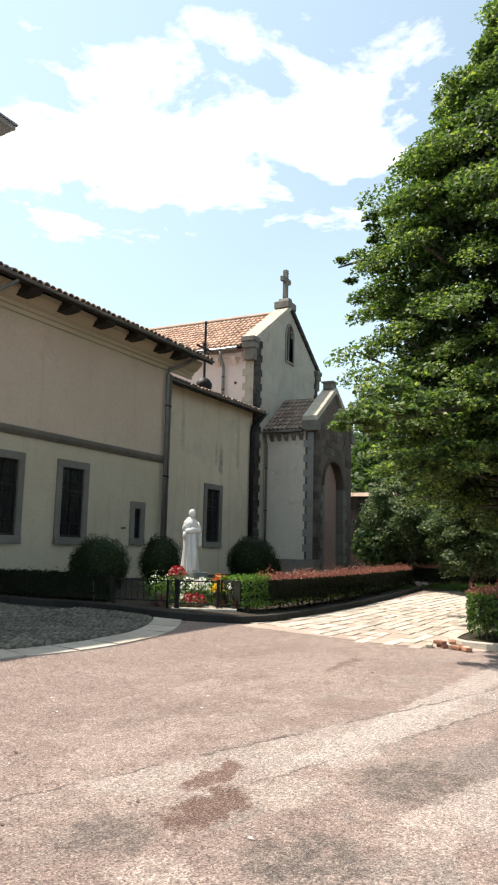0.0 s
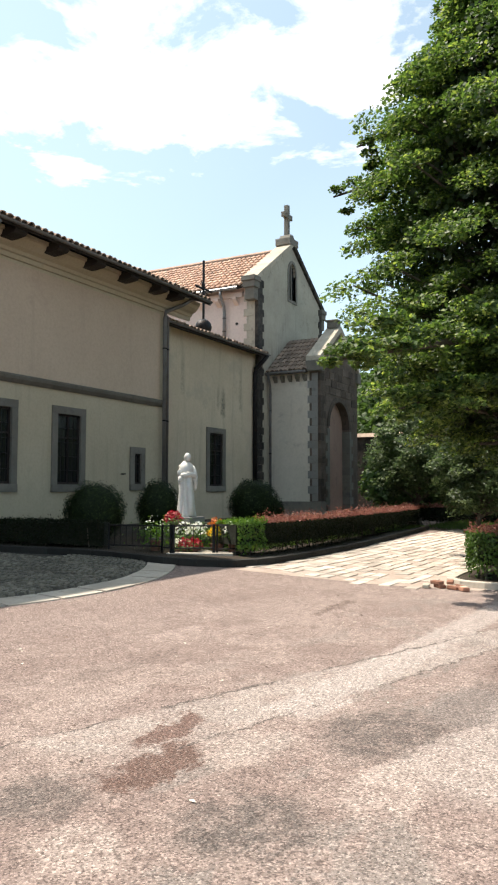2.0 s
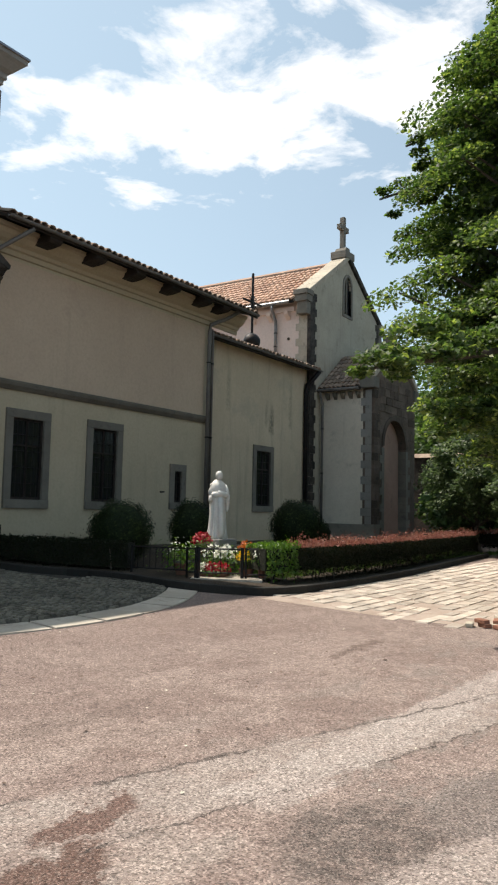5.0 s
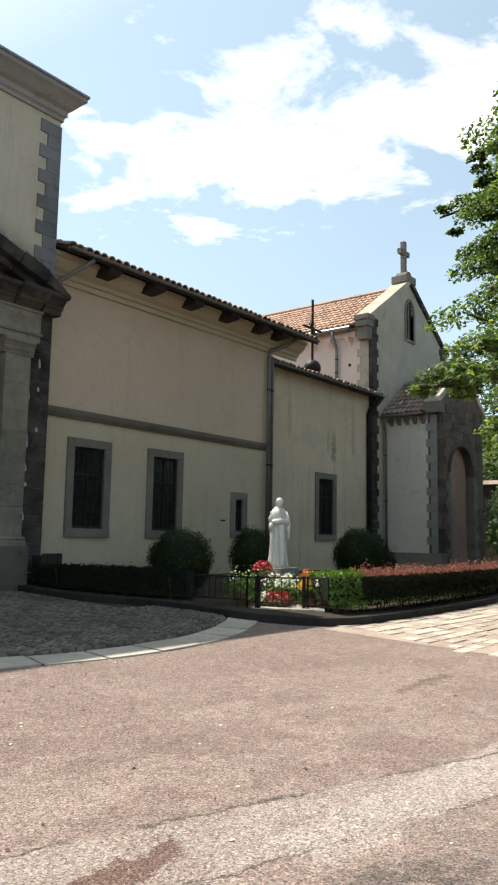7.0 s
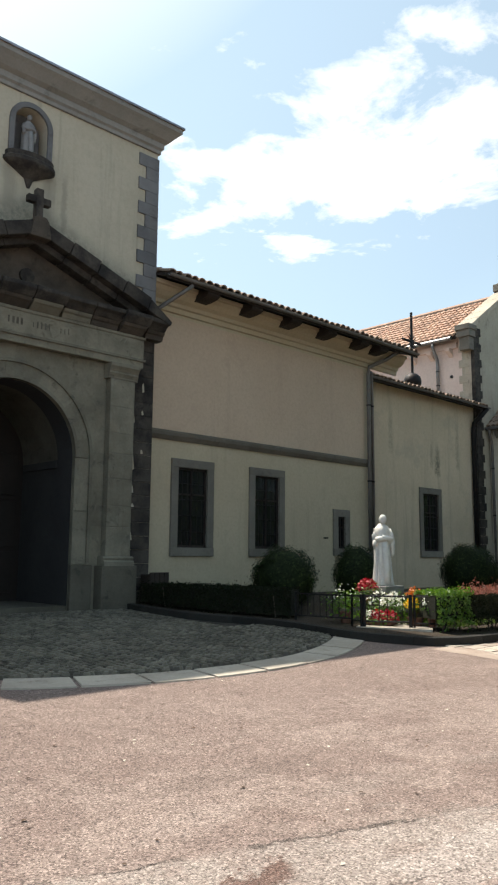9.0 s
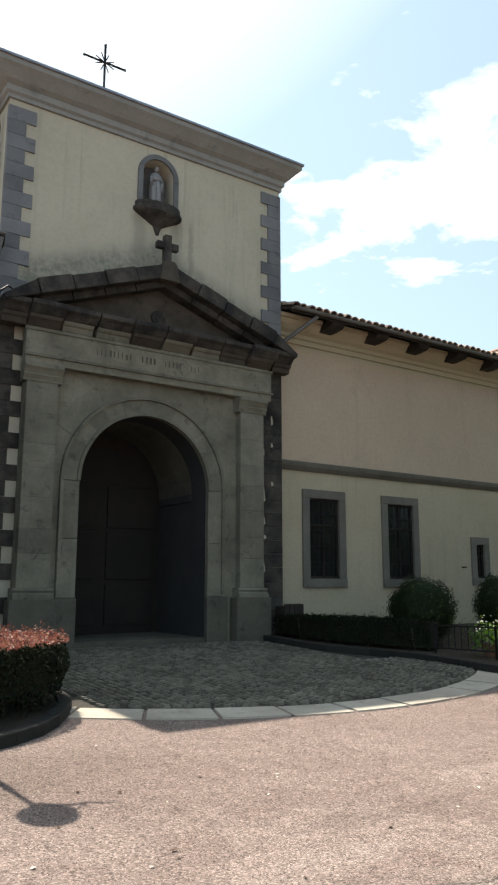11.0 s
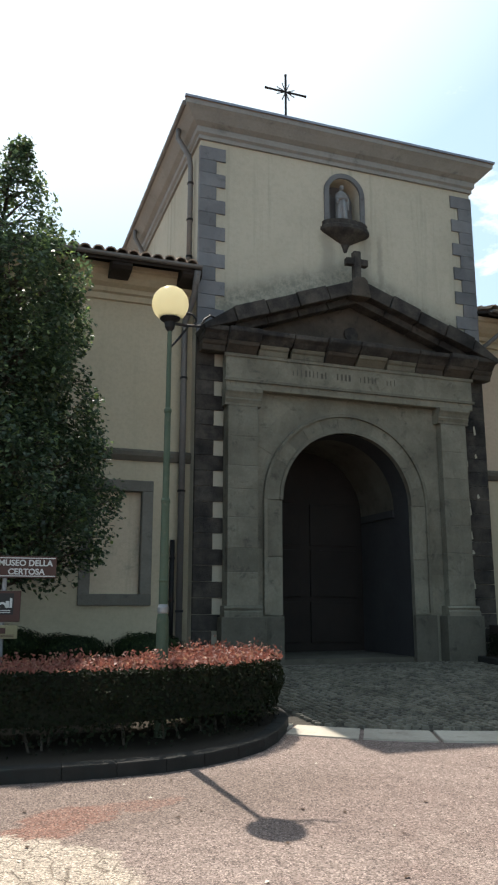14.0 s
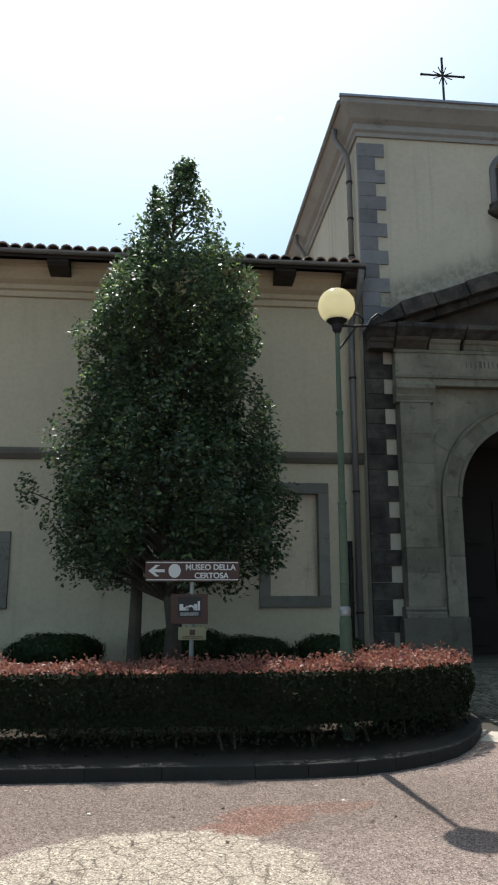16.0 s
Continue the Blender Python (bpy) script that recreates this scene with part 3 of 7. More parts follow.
def hang(ob, parent):
    """Puts a piece that is built in world places under its thing."""
    ob.parent = parent
    if parent.type == "EMPTY":
        ob.matrix_parent_inverse = Matrix.Translation(-parent.location)


def part(name, geo, material, parent=None, label="", bevel=0.0, smooth=False):
    me = geo.mesh(name, bevel) if isinstance(geo, Geo) else geo
    if not me.materials:
        me.materials.append(material)
    if smooth:
        me.polygons.foreach_set("use_smooth", [True] * len(me.polygons))
    ob = new(name, me)
    if parent:
        hang(ob, parent)
    return tagged(ob, label)


def thing(name, place=(0, 0, 0), label="", category="", group="", kind=""):
    ob = new(name)
    ob.location = place
    ob.empty_display_size = 0.2
    return tagged(ob, label, category, group, kind)


def pieces(name, mesh, material, parent, places):
    """Alike pieces on one shared mesh; places: poses."""
    if not mesh.materials:
        mesh.materials.append(material)
    for m in places:
        ob = new(name, mesh)
        hang(ob, parent)
        ob.matrix_basis = m


rng = np.random.default_rng(7)


def leaf_mesh(name, pts, nrm, size, material, spread=0.8, aspect=0.55, seed=1):
    """One small folded leaf at each point, turned about the given normal."""
    r = np.random.default_rng(seed)
    pts = np.asarray(pts, float)
    n = len(pts)
    nrm = np.asarray(nrm, float) + spread * r.normal(size=(n, 3))
    nrm /= np.linalg.norm(nrm, axis=1, keepdims=True) + 1e-9
    a = np.cross(nrm, r.normal(size=(n, 3)))
    a /= np.linalg.norm(a, axis=1, keepdims=True) + 1e-9
    b = np.cross(nrm, a)
    s = (size * r.uniform(0.65, 1.25, n))[:, None]
    v = np.stack([pts - a * s * 0.5, pts + b * s * aspect * 0.5 + nrm * s * 0.10, pts + a * s * 0.5, pts - b * s * aspect * 0.5 + nrm * s * 0.10], 1).reshape(-1, 3)
    me = bpy.data.meshes.new(name)
    me.vertices.add(4 * n)
    me.vertices.foreach_set("co", v.ravel())
    me.loops.add(4 * n)
    me.loops.foreach_set("vertex_index", np.arange(4 * n, dtype=np.int32))
    me.polygons.add(n)
    me.polygons.foreach_set("loop_start", np.arange(0, 4 * n, 4, dtype=np.int32))
    me.update(calc_edges=True)
    me.materials.append(material)
    return me


def rise(y):
    """The yard climbs gently towards the church."""
    return 0.04 * min(max(y - 3.0, 0.0), 10.0)


def slab(geo, polys, y0, y1):
    """Flat pieces in the xz plane that share edges, made into one slab from y0 to y1."""
    index, used, faces = {}, {}, []

    def corner(p, y):
        key = (round(p[0], 4), round(p[1], 4), y)
        if key not in index:
            index[key] = len(index)
        return index[key]

    for poly in polys:
        faces.append(tuple(corner(p, y0) for p in poly))
        faces.append(tuple(corner(p, y1) for p in reversed(poly)))
        for a, b in zip(poly, poly[1:] + poly[:1]):
            ka, kb = corner(a, y0), corner(b, y0)
            used.setdefault((min(ka, kb), max(ka, kb)), []).append((a, b))
    for sides in used.values():
        if len(sides) == 1:
            a, b = sides[0]
            faces.append((corner(b, y0), corner(a, y0), corner(a, y1), corner(b, y1)))
    return geo.add([(x, y, z) for x, z, y in index], faces)


def cells(xs, zs, is_open):
    return [[(xa, za), (xb, za), (xb, zb), (xa, zb)] for xa, xb in zip(xs, xs[1:]) for za, zb in zip(zs, zs[1:]) if not is_open((xa + xb) / 2, (za + zb) / 2)]


def holed(geo, x0, x1, z0, z1, y0, y1, holes):
    """A wall along x with rectangular openings (hx0, hz0, hx1, hz1) through it."""
    xs = sorted({x0, x1, *(h[0] for h in holes), *(h[2] for h in holes)})
    zs = sorted({z0, z1, *(h[1] for h in holes), *(h[3] for h in holes)})
    return slab(geo, cells(xs, zs, lambda x, z: any(h[0] < x < h[2] and h[1] < z < h[3] for h in holes)), y0, y1)


def arched(geo, x0, x1, z0, z1, y0, y1, cx, r, foot, spring, steps=20, roof=None, tall=None):
    """A wall along x with a round-headed opening of radius r about cx, from foot up. roof: a gable outline above z1."""
    zs = sorted({z0, foot, spring, z1})
    polys = cells([x0, cx - r], zs, lambda x, z: False) + cells([cx + r, x1], zs, lambda x, z: False)
    if foot > z0:
        polys.append([(cx - r, z0), (cx + r, z0), (cx + r, foot), (cx - r, foot)])
    for i in range(steps):
        a, b = math.pi * i / steps, math.pi * (i + 1) / steps
        k = tall or r
        polys.append([(cx - r * math.cos(a), spring + k * math.sin(a)), (cx - r * math.cos(b), spring + k * math.sin(b)), (cx - r * math.cos(b), z1), (cx - r * math.cos(a), z1)])
    if roof:
        xs = [x0, cx - r] + [cx - r * math.cos(math.pi * (i + 1) / steps) for i in range(steps)] + [x1]
        for xa, xb in zip(xs, xs[1:]):
            ra, rb = roof(xa), roof(xb)
            poly = [(xa, z1), (xb, z1), (xb, rb), (xa, ra)]
            polys.append([p for n, p in enumerate(poly) if not (n == 2 and rb <= z1 + 1e-6) and not (n == 3 and ra <= z1 + 1e-6)])
    return slab(geo, polys, y0, y1)


def ring(geo, cx, cz, r0, r1, y0, y1, a0=0.0, a1=math.pi, steps=8):
    """A stretch of an arch ring facing along y."""
    at = [a0 + (a1 - a0) * i / steps for i in range(steps + 1)]
    polys = [[(cx + r * math.cos(t), cz + r * math.sin(t)) for r, t in ((r0, a), (r1, a), (r1, b), (r0, b))] for a, b in zip(at, at[1:])]
    return slab(geo, polys, y0, y1)


def barrel(w, length, lift=0.0):
    """A curved clay tile: half a barrel, open below, with thickness; along +y, its front lip at y = 0."""
    g = Geo()
    k = 6
    outer = [(w / 2 * math.cos(math.pi * i / k), w * 0.42 * math.sin(math.pi * i / k)) for i in range(k + 1)]
    inner = [(0.8 * x, 0.74 * z) for x, z in outer]
    v = [(x, 0, z + lift) for x, z in outer] + [(x * 0.86, length, z * 0.86) for x, z in outer] + [(x, 0, z + lift) for x, z in inner] + [(x * 0.86, length, z * 0.86) for x, z in inner]
    n = k + 1
    f = [(i, i + 1, n + i + 1, n + i) for i in range(k)] + [(2 * n + i, 3 * n + i, 3 * n + i + 1, 2 * n + i + 1) for i in range(k)] + [(i, 2 * n + i, 2 * n + i + 1, i + 1) for i in range(k)]
    return g.add(v, f)


def tile_field(geo, origin, along, up, width, length, tw=0.22, tl=0.38, first_row=0, seed=3):
    """Rows of curved tiles on a slope."""
    r = random.Random(seed)
    o, u, v = Vector(origin), Vector(along).normalized(), Vector(up).normalized()
    w = u.cross(v)
    if w.z < 0:
        w = -w
    k = 4
    for i in range(int(width / tw)):
        for j in range(first_row, int(length / tl)):
            base = o + u * (i * tw + tw / 2 + r.uniform(-0.01, 0.01)) + v * (j * tl + r.uniform(-0.015, 0.015))
            ends = [(base, 1.0, 0.03), (base + v * (tl * 1.08), 0.84, 0.0)]
            verts = [p + u * (tw / 2 * s * math.cos(math.pi * q / k)) + w * (tw * 0.40 * s * math.sin(math.pi * q / k) + lift) for p, s, lift in ends for q in range(k + 1)]
            verts += [base + u * (tw / 2 * 0.8 * math.cos(math.pi * q / k)) + w * (tw * 0.3 * math.sin(math.pi * q / k) + 0.0) for q in range(k + 1)]
            faces = [(q, q + 1, k + 2 + q, k + 1 + q) for q in range(k)] + [(2 * k + 2 + q, 2 * k + 3 + q, q + 1, q) for q in range(k)]
            geo.add(verts, faces)
    return geo

# ---------------------------------------------------------------- ground and paving
g = Geo()
gx = [-900, -300, -100, -40, -20, -10, -5, 0, 5, 10, 15, 20, 30, 45, 100, 300, 900]
gy = [-900, -300, -100, -40, -15, -6, 0, 3, 5, 7, 9, 11, 13, 15, 20, 40, 100, 300, 900]
g.add([(x, y, rise(y)) for y in gy for x in gx],
      [(j * len(gx) + i, j * len(gx) + i + 1, (j + 1) * len(gx) + i + 1, (j + 1) * len(gx) + i) for j in range(len(gy) - 1) for i in range(len(gx) - 1)])
tagged(part("ground", g, ASPHALT), "worn reddish asphalt yard with pale patches and cracks", "ground", kind="structure")

# forecourt: round paving of small cobbles with a pale stone rim
FC, RIM, INNER = (7.0, 11.55), 6.0, 5.5
forecourt = tagged(thing("pavement", (FC[0], FC[1] - 3, rise(8)), kind="structure"), "cobbled half-round forecourt with a white stone rim", "pavement")
g = Geo()
n = 48
arc = [math.pi + math.pi * (0.06 + 0.86 * i / n) for i in range(n + 1)]
for a, b in zip(arc, arc[1:]):
    p = [(FC[0] + r * math.cos(t), FC[1] + r * math.sin(t)) for r, t in ((0.2, a), (INNER, a), (INNER, b), (0.2, b))]
    m = [(FC[0] + INNER * 0.5 * math.cos(t), FC[1] + INNER * 0.5 * math.sin(t)) for t in (a, b)]
    g.add([(*p[0], rise(p[0][1]) + 0.006), (*m[0], rise(m[0][1]) + 0.006), (*m[1], rise(m[1][1]) + 0.006), (*p[3], rise(p[3][1]) + 0.006)], [(0, 1, 2, 3)])
    g.add([(*m[0], rise(m[0][1]) + 0.006), (*p[1], rise(p[1][1]) + 0.006), (*p[2], rise(p[2][1]) + 0.006), (*m[1], rise(m[1][1]) + 0.006)], [(0, 1, 2, 3)])
part("joint_bed", g, JOINT, forecourt)
slab_n = 17
for i in range(slab_n):
    a0 = math.pi * (1.17 + 0.72 * i / slab_n) + 0.004
    a1 = math.pi * (1.17 + 0.72 * (i + 1) / slab_n) - 0.004
    g = Geo()
    st = [a0 + (a1 - a0) * q / 3 for q in range(4)]
    ins = [(FC[0] + INNER * math.cos(t), FC[1] + INNER * math.sin(t)) for t in st]
    outs = [(FC[0] + RIM * math.cos(t), FC[1] + RIM * math.sin(t)) for t in st]
    lift = 0.014 + 0.004 * ((i * 7) % 3)
    for q in range(3):
        quad = (ins[q], outs[q], outs[q + 1], ins[q + 1])
        g.add([(x, y, rise(y) - 0.02) for x, y in quad] + [(x, y, rise(y) + lift) for x, y in quad],
              [(4, 5, 6, 7), (0, 1, 5, 4), (1, 2, 6, 5), (2, 3, 7, 6), (3, 0, 4, 7)])
    part("rim_slab", g, STONE_RIM, forecourt)


def cobble_mesh(w, d, h=0.03):
    q = Geo()
    q.add([(-w / 2, -d / 2, -0.01), (w / 2, -d / 2, -0.01), (w / 2, d / 2, -0.01), (-w / 2, d / 2, -0.01),
           (-w * 0.36, -d * 0.36, h), (w * 0.36, -d * 0.36, h), (w * 0.36, d * 0.36, h), (-w * 0.36, d * 0.36, h)],
          [(4, 5, 6, 7), (0, 1, 5, 4), (1, 2, 6, 5), (2, 3, 7, 6), (3, 0, 4, 7)])
    return q


# fans of cobbles: rows of small arcs
single, rest = [], Geo()
rr = random.Random(11)
unit = cobble_mesh(0.092, 0.092)
fan_w, row = 1.15, 0.108
for fi in range(-6, 7):
    fx = FC[0] + fi * fan_w
    for j in range(64):
        cy = FC[1] - 6.3 + j * row
        for k in range(13):
            a = (k - 6) / 6 * 0.95
            x = fx + fan_w * 0.5 * math.sin(a) / math.sin(0.95) + rr.uniform(-0.006, 0.006)
            y = cy + 0.70 * (math.cos(a) - 0.7) + rr.uniform(-0.006, 0.006)
            d = math.hypot(x - FC[0], y - FC[1])
            if d > INNER - 0.05 or y > 12.0 or y > FC[1] + 0.6 or x < 3.95 or (x > 9.5 and y > 8.8):
                continue
            m = pose(x, y, rise(y) + 0.004 + rr.uniform(0, 0.008), 2.3 + rr.uniform(-3, 3), rr.uniform(-3, 3), -math.degrees(a) + rr.uniform(-6, 6)) @ Matrix.Diagonal((rr.uniform(0.85, 1.02), 0.98 * math.cos(a) ** 0.6, 1, 1))
            if d > INNER - 0.75 and len(single) < 300 and y < 7.4:
                single.append(m)
            else:
                rest.add([m @ Vector(v) for v in unit.v], unit.f)
cobbles_rest = part("cobbles", rest, COBBLE, forecourt)
tagged(cobbles_rest, kind="stuff")
COBBLE_MESH, COBBLE_PLACES = unit.mesh("cobble"), single

# flagstone path in the sun, between the two hedges
path_area = tagged(thing("pavement", (16.0, 3.6, 0.0), kind="structure"), "sunlit sandstone flag path between low hedges", "pavement")
g = Geo()
for xa, xb in zip(range(10, 27), range(11, 28)):
    g.add([(xa + 0.6, 1.3, 0.004), (xb + 0.6, 1.3, 0.004), (xb + 0.6, 3.0, 0.004), (xa + 0.6, 3.0, 0.004)], [(0, 1, 2, 3)])
    g.add([(xa + 0.6, 3.0, 0.004), (xb + 0.6, 3.0, 0.004), (xb + 0.6, 5.5, rise(5.5) + 0.004), (xa + 0.6, 5.5, rise(5.5) + 0.004)], [(0, 1, 2, 3)])
part("joint_bed", g, PATH_SAND, path_area)
FLAG_PLACES, FLAG_REST = [], Geo()
rr = random.Random(5)
y = 1.35
while y < 5.4:
    d = rr.uniform(0.19, 0.31)
    x = 10.35 + 0.3 * math.sin(y * 1.7) + rr.uniform(0, 0.5)
    while x < 26.0 and not (y < 2.05 and x > 10.9):
        w = rr.uniform(0.22, 0.62)
        cx, cy, a_, b_, h = x + w / 2, y + d / 2 + rr.uniform(-0.02, 0.02), w - rr.uniform(0.012, 0.05), d - rr.uniform(0.012, 0.04), rr.uniform(0.0, 0.012)
        if not (y + d > 5.35 and x < 11) and rr.uniform(0, 1) > (0.45 if x < 11.0 else 0.22 if x < 12.0 else 0.08):
            if x < 18.0 and len(FLAG_PLACES) < 300:
                FLAG_PLACES.append((cx, cy, a_, b_, h))
            else:
                z0, z1 = rise(cy) - 0.02, rise(cy) + h + 0.008
                q = [(cx - a_ / 2, cy - b_ / 2), (cx + a_ / 2, cy - b_ / 2), (cx + a_ / 2, cy + b_ / 2), (cx - a_ / 2, cy + b_ / 2)]
                FLAG_REST.add([(u, v, z0) for u, v in q] + [(u + 0.012 * (cx > u) - 0.012 * (cx < u), v + 0.012 * (cy > v) - 0.012 * (cy < v), z1) for u, v in q], [(4, 5, 6, 7), (0, 1, 5, 4), (1, 2, 6, 5), (2, 3, 7, 6), (3, 0, 4, 7)])
        x += w
    y += d

# raised bed to the north-east, with a dark kerb
BED = [(9.55, 12.3), (9.55, 10.6), (9.78, 9.65), (10.16, 8.9), (10.34, 8.0), (10.30, 7.1), (10.38, 6.55), (10.70, 5.9), (11.35, 5.45), (13.5, 5.32), (16.8, 5.42), (20.5, 5.75), (25.5, 6.2)]
BEDH = 0.13


def smooth_line(pts, step=0.35):
    """A rounded line through the points."""
    out = []
    p = [Vector((*q, 0)) for q in pts]
    for i in range(len(p) - 1):
        a, b, c, d = p[max(i - 1, 0)], p[i], p[i + 1], p[min(i + 2, len(p) - 1)]
        k = max(2, int((c - b).length / step))
        for s in range(k):
            t = s / k
            q = 0.5 * ((2 * b) + (c - a) * t + (2 * a - 5 * b + 4 * c - d) * t * t + (3 * b - a - 3 * c + d) * t ** 3)
            out.append((q.x, q.y))
    out.append(pts[-1])
    return out


def offset_line(line, d):
    """The line moved to its left by d."""
    out = []
    for i, q in enumerate(line):
        a, b = line[max(i - 1, 0)], line[min(i + 1, len(line) - 1)]
        n = math.hypot(b[0] - a[0], b[1] - a[1]) or 1
        out.append((q[0] - (b[1] - a[1]) / n * d, q[1] + (b[0] - a[0]) / n * d))
    return out


def kerb_line(parent, pts, width, height, mat, step=0.7):
    """Kerb stones laid end to end along a line, their width to its left."""
    line = smooth_line(pts, step)
    inner = offset_line(line, width)
    for i in range(len(line) - 1):
        g = Geo()
        quad = (line[i], line[i + 1], inner[i + 1], inner[i])
        g.add([(x, y, rise(y) - 0.05) for x, y in quad] + [(x, y, rise(y) + height) for x, y in quad],
              [(3, 2, 1, 0), (4, 5, 6, 7), (0, 1, 5, 4), (1, 2, 6, 5), (2, 3, 7, 6), (3, 0, 4, 7)])
        part("kerb_stone", g, mat, parent, bevel=0.015)
    return line, inner


def bed_fill(name, line, back, h, mat, parent):
    g = Geo()
    for i in range(len(line) - 1):
        (ax, ay), (bx, by) = line[i], line[i + 1]
        (cx, cy), (dx, dy) = back[i + 1], back[i]
        g.add([(ax, ay, rise(ay) + h), (bx, by, rise(by) + h), (cx, cy, rise(cy) + h), (dx, dy, rise(dy) + h)], [(0, 1, 2, 3)])
    return part(name, g, mat, parent)


bed = tagged(thing("garden_bed", (14, 9, rise(9)), kind="structure"), "raised garden bed behind a dark stone kerb", "garden bed")
line, inner = kerb_line(bed, BED, 0.16, BEDH, KERB)
bed_fill("soil", inner, [(max(x, 10.0 + 0.6 * (x - 9.5)), 12.7) for x, y in inner], BEDH - 0.02, SOIL, bed)

# island with the lamp, kerb rounded at its end
ISLE = [(3.2, 10.6), (3.75, 8.6), (3.72, 7.4), (3.45, 6.75), (2.98, 6.1), (2.28, 5.68), (1.5, 5.54), (0.3, 5.58), (-3.0, 5.73), (-9.0, 6.22)]
isle = tagged(thing("garden_bed", (0, 9, rise(9)), kind="structure"), "kerbed planting island in front of the west wing", "garden bed")
line, inner = kerb_line(isle, ISLE[::-1], 0.15, 0.11, KERB)
bed_fill("soil", inner, [(min(x, 3.4), 12.7) for x, y in inner], 0.09, SOIL, isle)

# far island under the big tree, with a white kerb
ISLE2 = [(26.5, 1.9), (16.0, 1.95), (12.0, 2.05), (11.15, 1.9), (10.85, 1.3), (10.8, -0.5), (10.9, -5.0)]
isle2 = tagged(thing("garden_bed", (16, -1, 0), kind="structure"), "island with a pale stone kerb under a large tree", "garden bed")
line, inner = kerb_line(isle2, ISLE2, 0.14, 0.10, STONE_RIM)
bed_fill("soil", inner, [(max(x, 12.0) + 0.5, -6.0) for x, y in inner], 0.08, SOIL, isle2)

# ---------------------------------------------------------------- buildings: shared pieces
WING_Y, EAVE_Y, EAVE_Z = 12.70, 11.88, 7.66
FRAME_W, FRAME_OUT = 0.20, 0.05


def stone_window(parent, x0, z0, x1, z1, y, blind=False, label="dark window in a grey stone surround"):
    """A stone surround in four pieces round an opening, with a dark glazed sash; a blind one has a plaster back."""
    w = part("window", Geo().box(x0 + FRAME_W, y + (0.125 if blind else 0.045), z0 + FRAME_W, x1 - FRAME_W, y + (0.14 if blind else 0.06), z1 - FRAME_W), PLASTER_OLD if blind else GLASS, parent, label)
    f0, f1 = y - FRAME_OUT, y + 0.12
    part("jamb", Geo().box(x0, f0, z0 + 0.20, x0 + FRAME_W, f1, z1 - 0.20), STONE_GREY, w, bevel=0.012)
    part("jamb", Geo().box(x1 - FRAME_W, f0, z0 + 0.20, x1, f1, z1 - 0.20), STONE_GREY, w, bevel=0.012)
    part("lintel", Geo().box(x0, f0 - 0.004, z1 - 0.20, x1, f1, z1), STONE_GREY, w, bevel=0.012)
    part("sill", Geo().box(x0, f0 - 0.02, z0, x1, f1, z0 + 0.20), STONE_GREY, w, bevel=0.012)
    if not blind:
        xm, a0, a1, b0, b1 = (x0 + x1) / 2, x0 + FRAME_W, x1 - FRAME_W, z0 + FRAME_W, z1 - FRAME_W
        s = Geo()
        for xa, xb, za, zb in ((a0, a0 + 0.05, b0, b1), (a1 - 0.05, a1, b0, b1), (a0, a1, b0, b0 + 0.06), (a0, a1, b1 - 0.05, b1), (xm - 0.025, xm + 0.025, b0, b1), (a0, a1, (b0 + 2 * b1) / 3 - 0.02, (b0 + 2 * b1) / 3 + 0.02)):
            s.box(xa, y + 0.012, za, xb, y + 0.043, zb)
        part("sash", s, WOOD_DARK, w)
        bars = Geo()
        nb = max(2, int((a1 - a0) / 0.14))
        for i in range(1, nb):
            bars.tube([(a0 + (a1 - a0) * i / nb, y - 0.005, b0), (a0 + (a1 - a0) * i / nb, y - 0.005, b1)], 0.008, 5)
        for i in range(1, 5):
            bars.box(a0, y - 0.013, b0 + (b1 - b0) * i / 5 - 0.008, a1, y + 0.001, b0 + (b1 - b0) * i / 5 + 0.008)
        part("grille", bars, IRON, w)
    return w


def bracket(parent, x, y_wall, z):
    """A dark timber bracket under the eave, its lower edge curved up to the front."""
    out = [(y_wall, z - 0.27), (y_wall, z), (y_wall - 0.79, z - 0.06), (y_wall - 0.79, z - 0.19), (y_wall - 0.72, z - 0.24), (y_wall - 0.45, z - 0.27)]
    part("bracket", Geo().prism(out[::-1], "x", x - 0.19, x + 0.19), WOOD_DARK, parent, bevel=0.01)


def downpipe(parent, path, r=0.055, name="downpipe", mat=None, label="painted metal downpipe"):
    q = Geo().tube(path, r, 10)
    p = part(name, q, mat or METAL_PIPE, parent, label, smooth=True)
    zs = [path[-1][2], path[-2][2]]
    for t in (0.15, 0.5, 0.85):
        z = min(zs) + (max(zs) - min(zs)) * t
        part("clamp", Geo().lathe(path[-1][0], path[-1][1], [(r * 1.25, z - 0.02), (r * 1.25, z + 0.02)], 10), IRON, p)
    return p


EAVE_TILE = barrel(0.22, 0.5).mesh("eave_tile")


def gutter(parent, x0, x1, y, z, r=0.06):
    """A half-round gutter along an eave."""
    k = 6
    out = [(y + r * math.cos(math.pi + math.pi * i / k), z + r * math.sin(math.pi + math.pi * i / k)) for i in range(k + 1)]
    inn = [(y + 0.82 * (a - y), z + 0.82 * (b - z)) for a, b in out][::-1]
    part("gutter", Geo().prism(out + inn, "x", x0, x1), METAL_PIPE, parent)


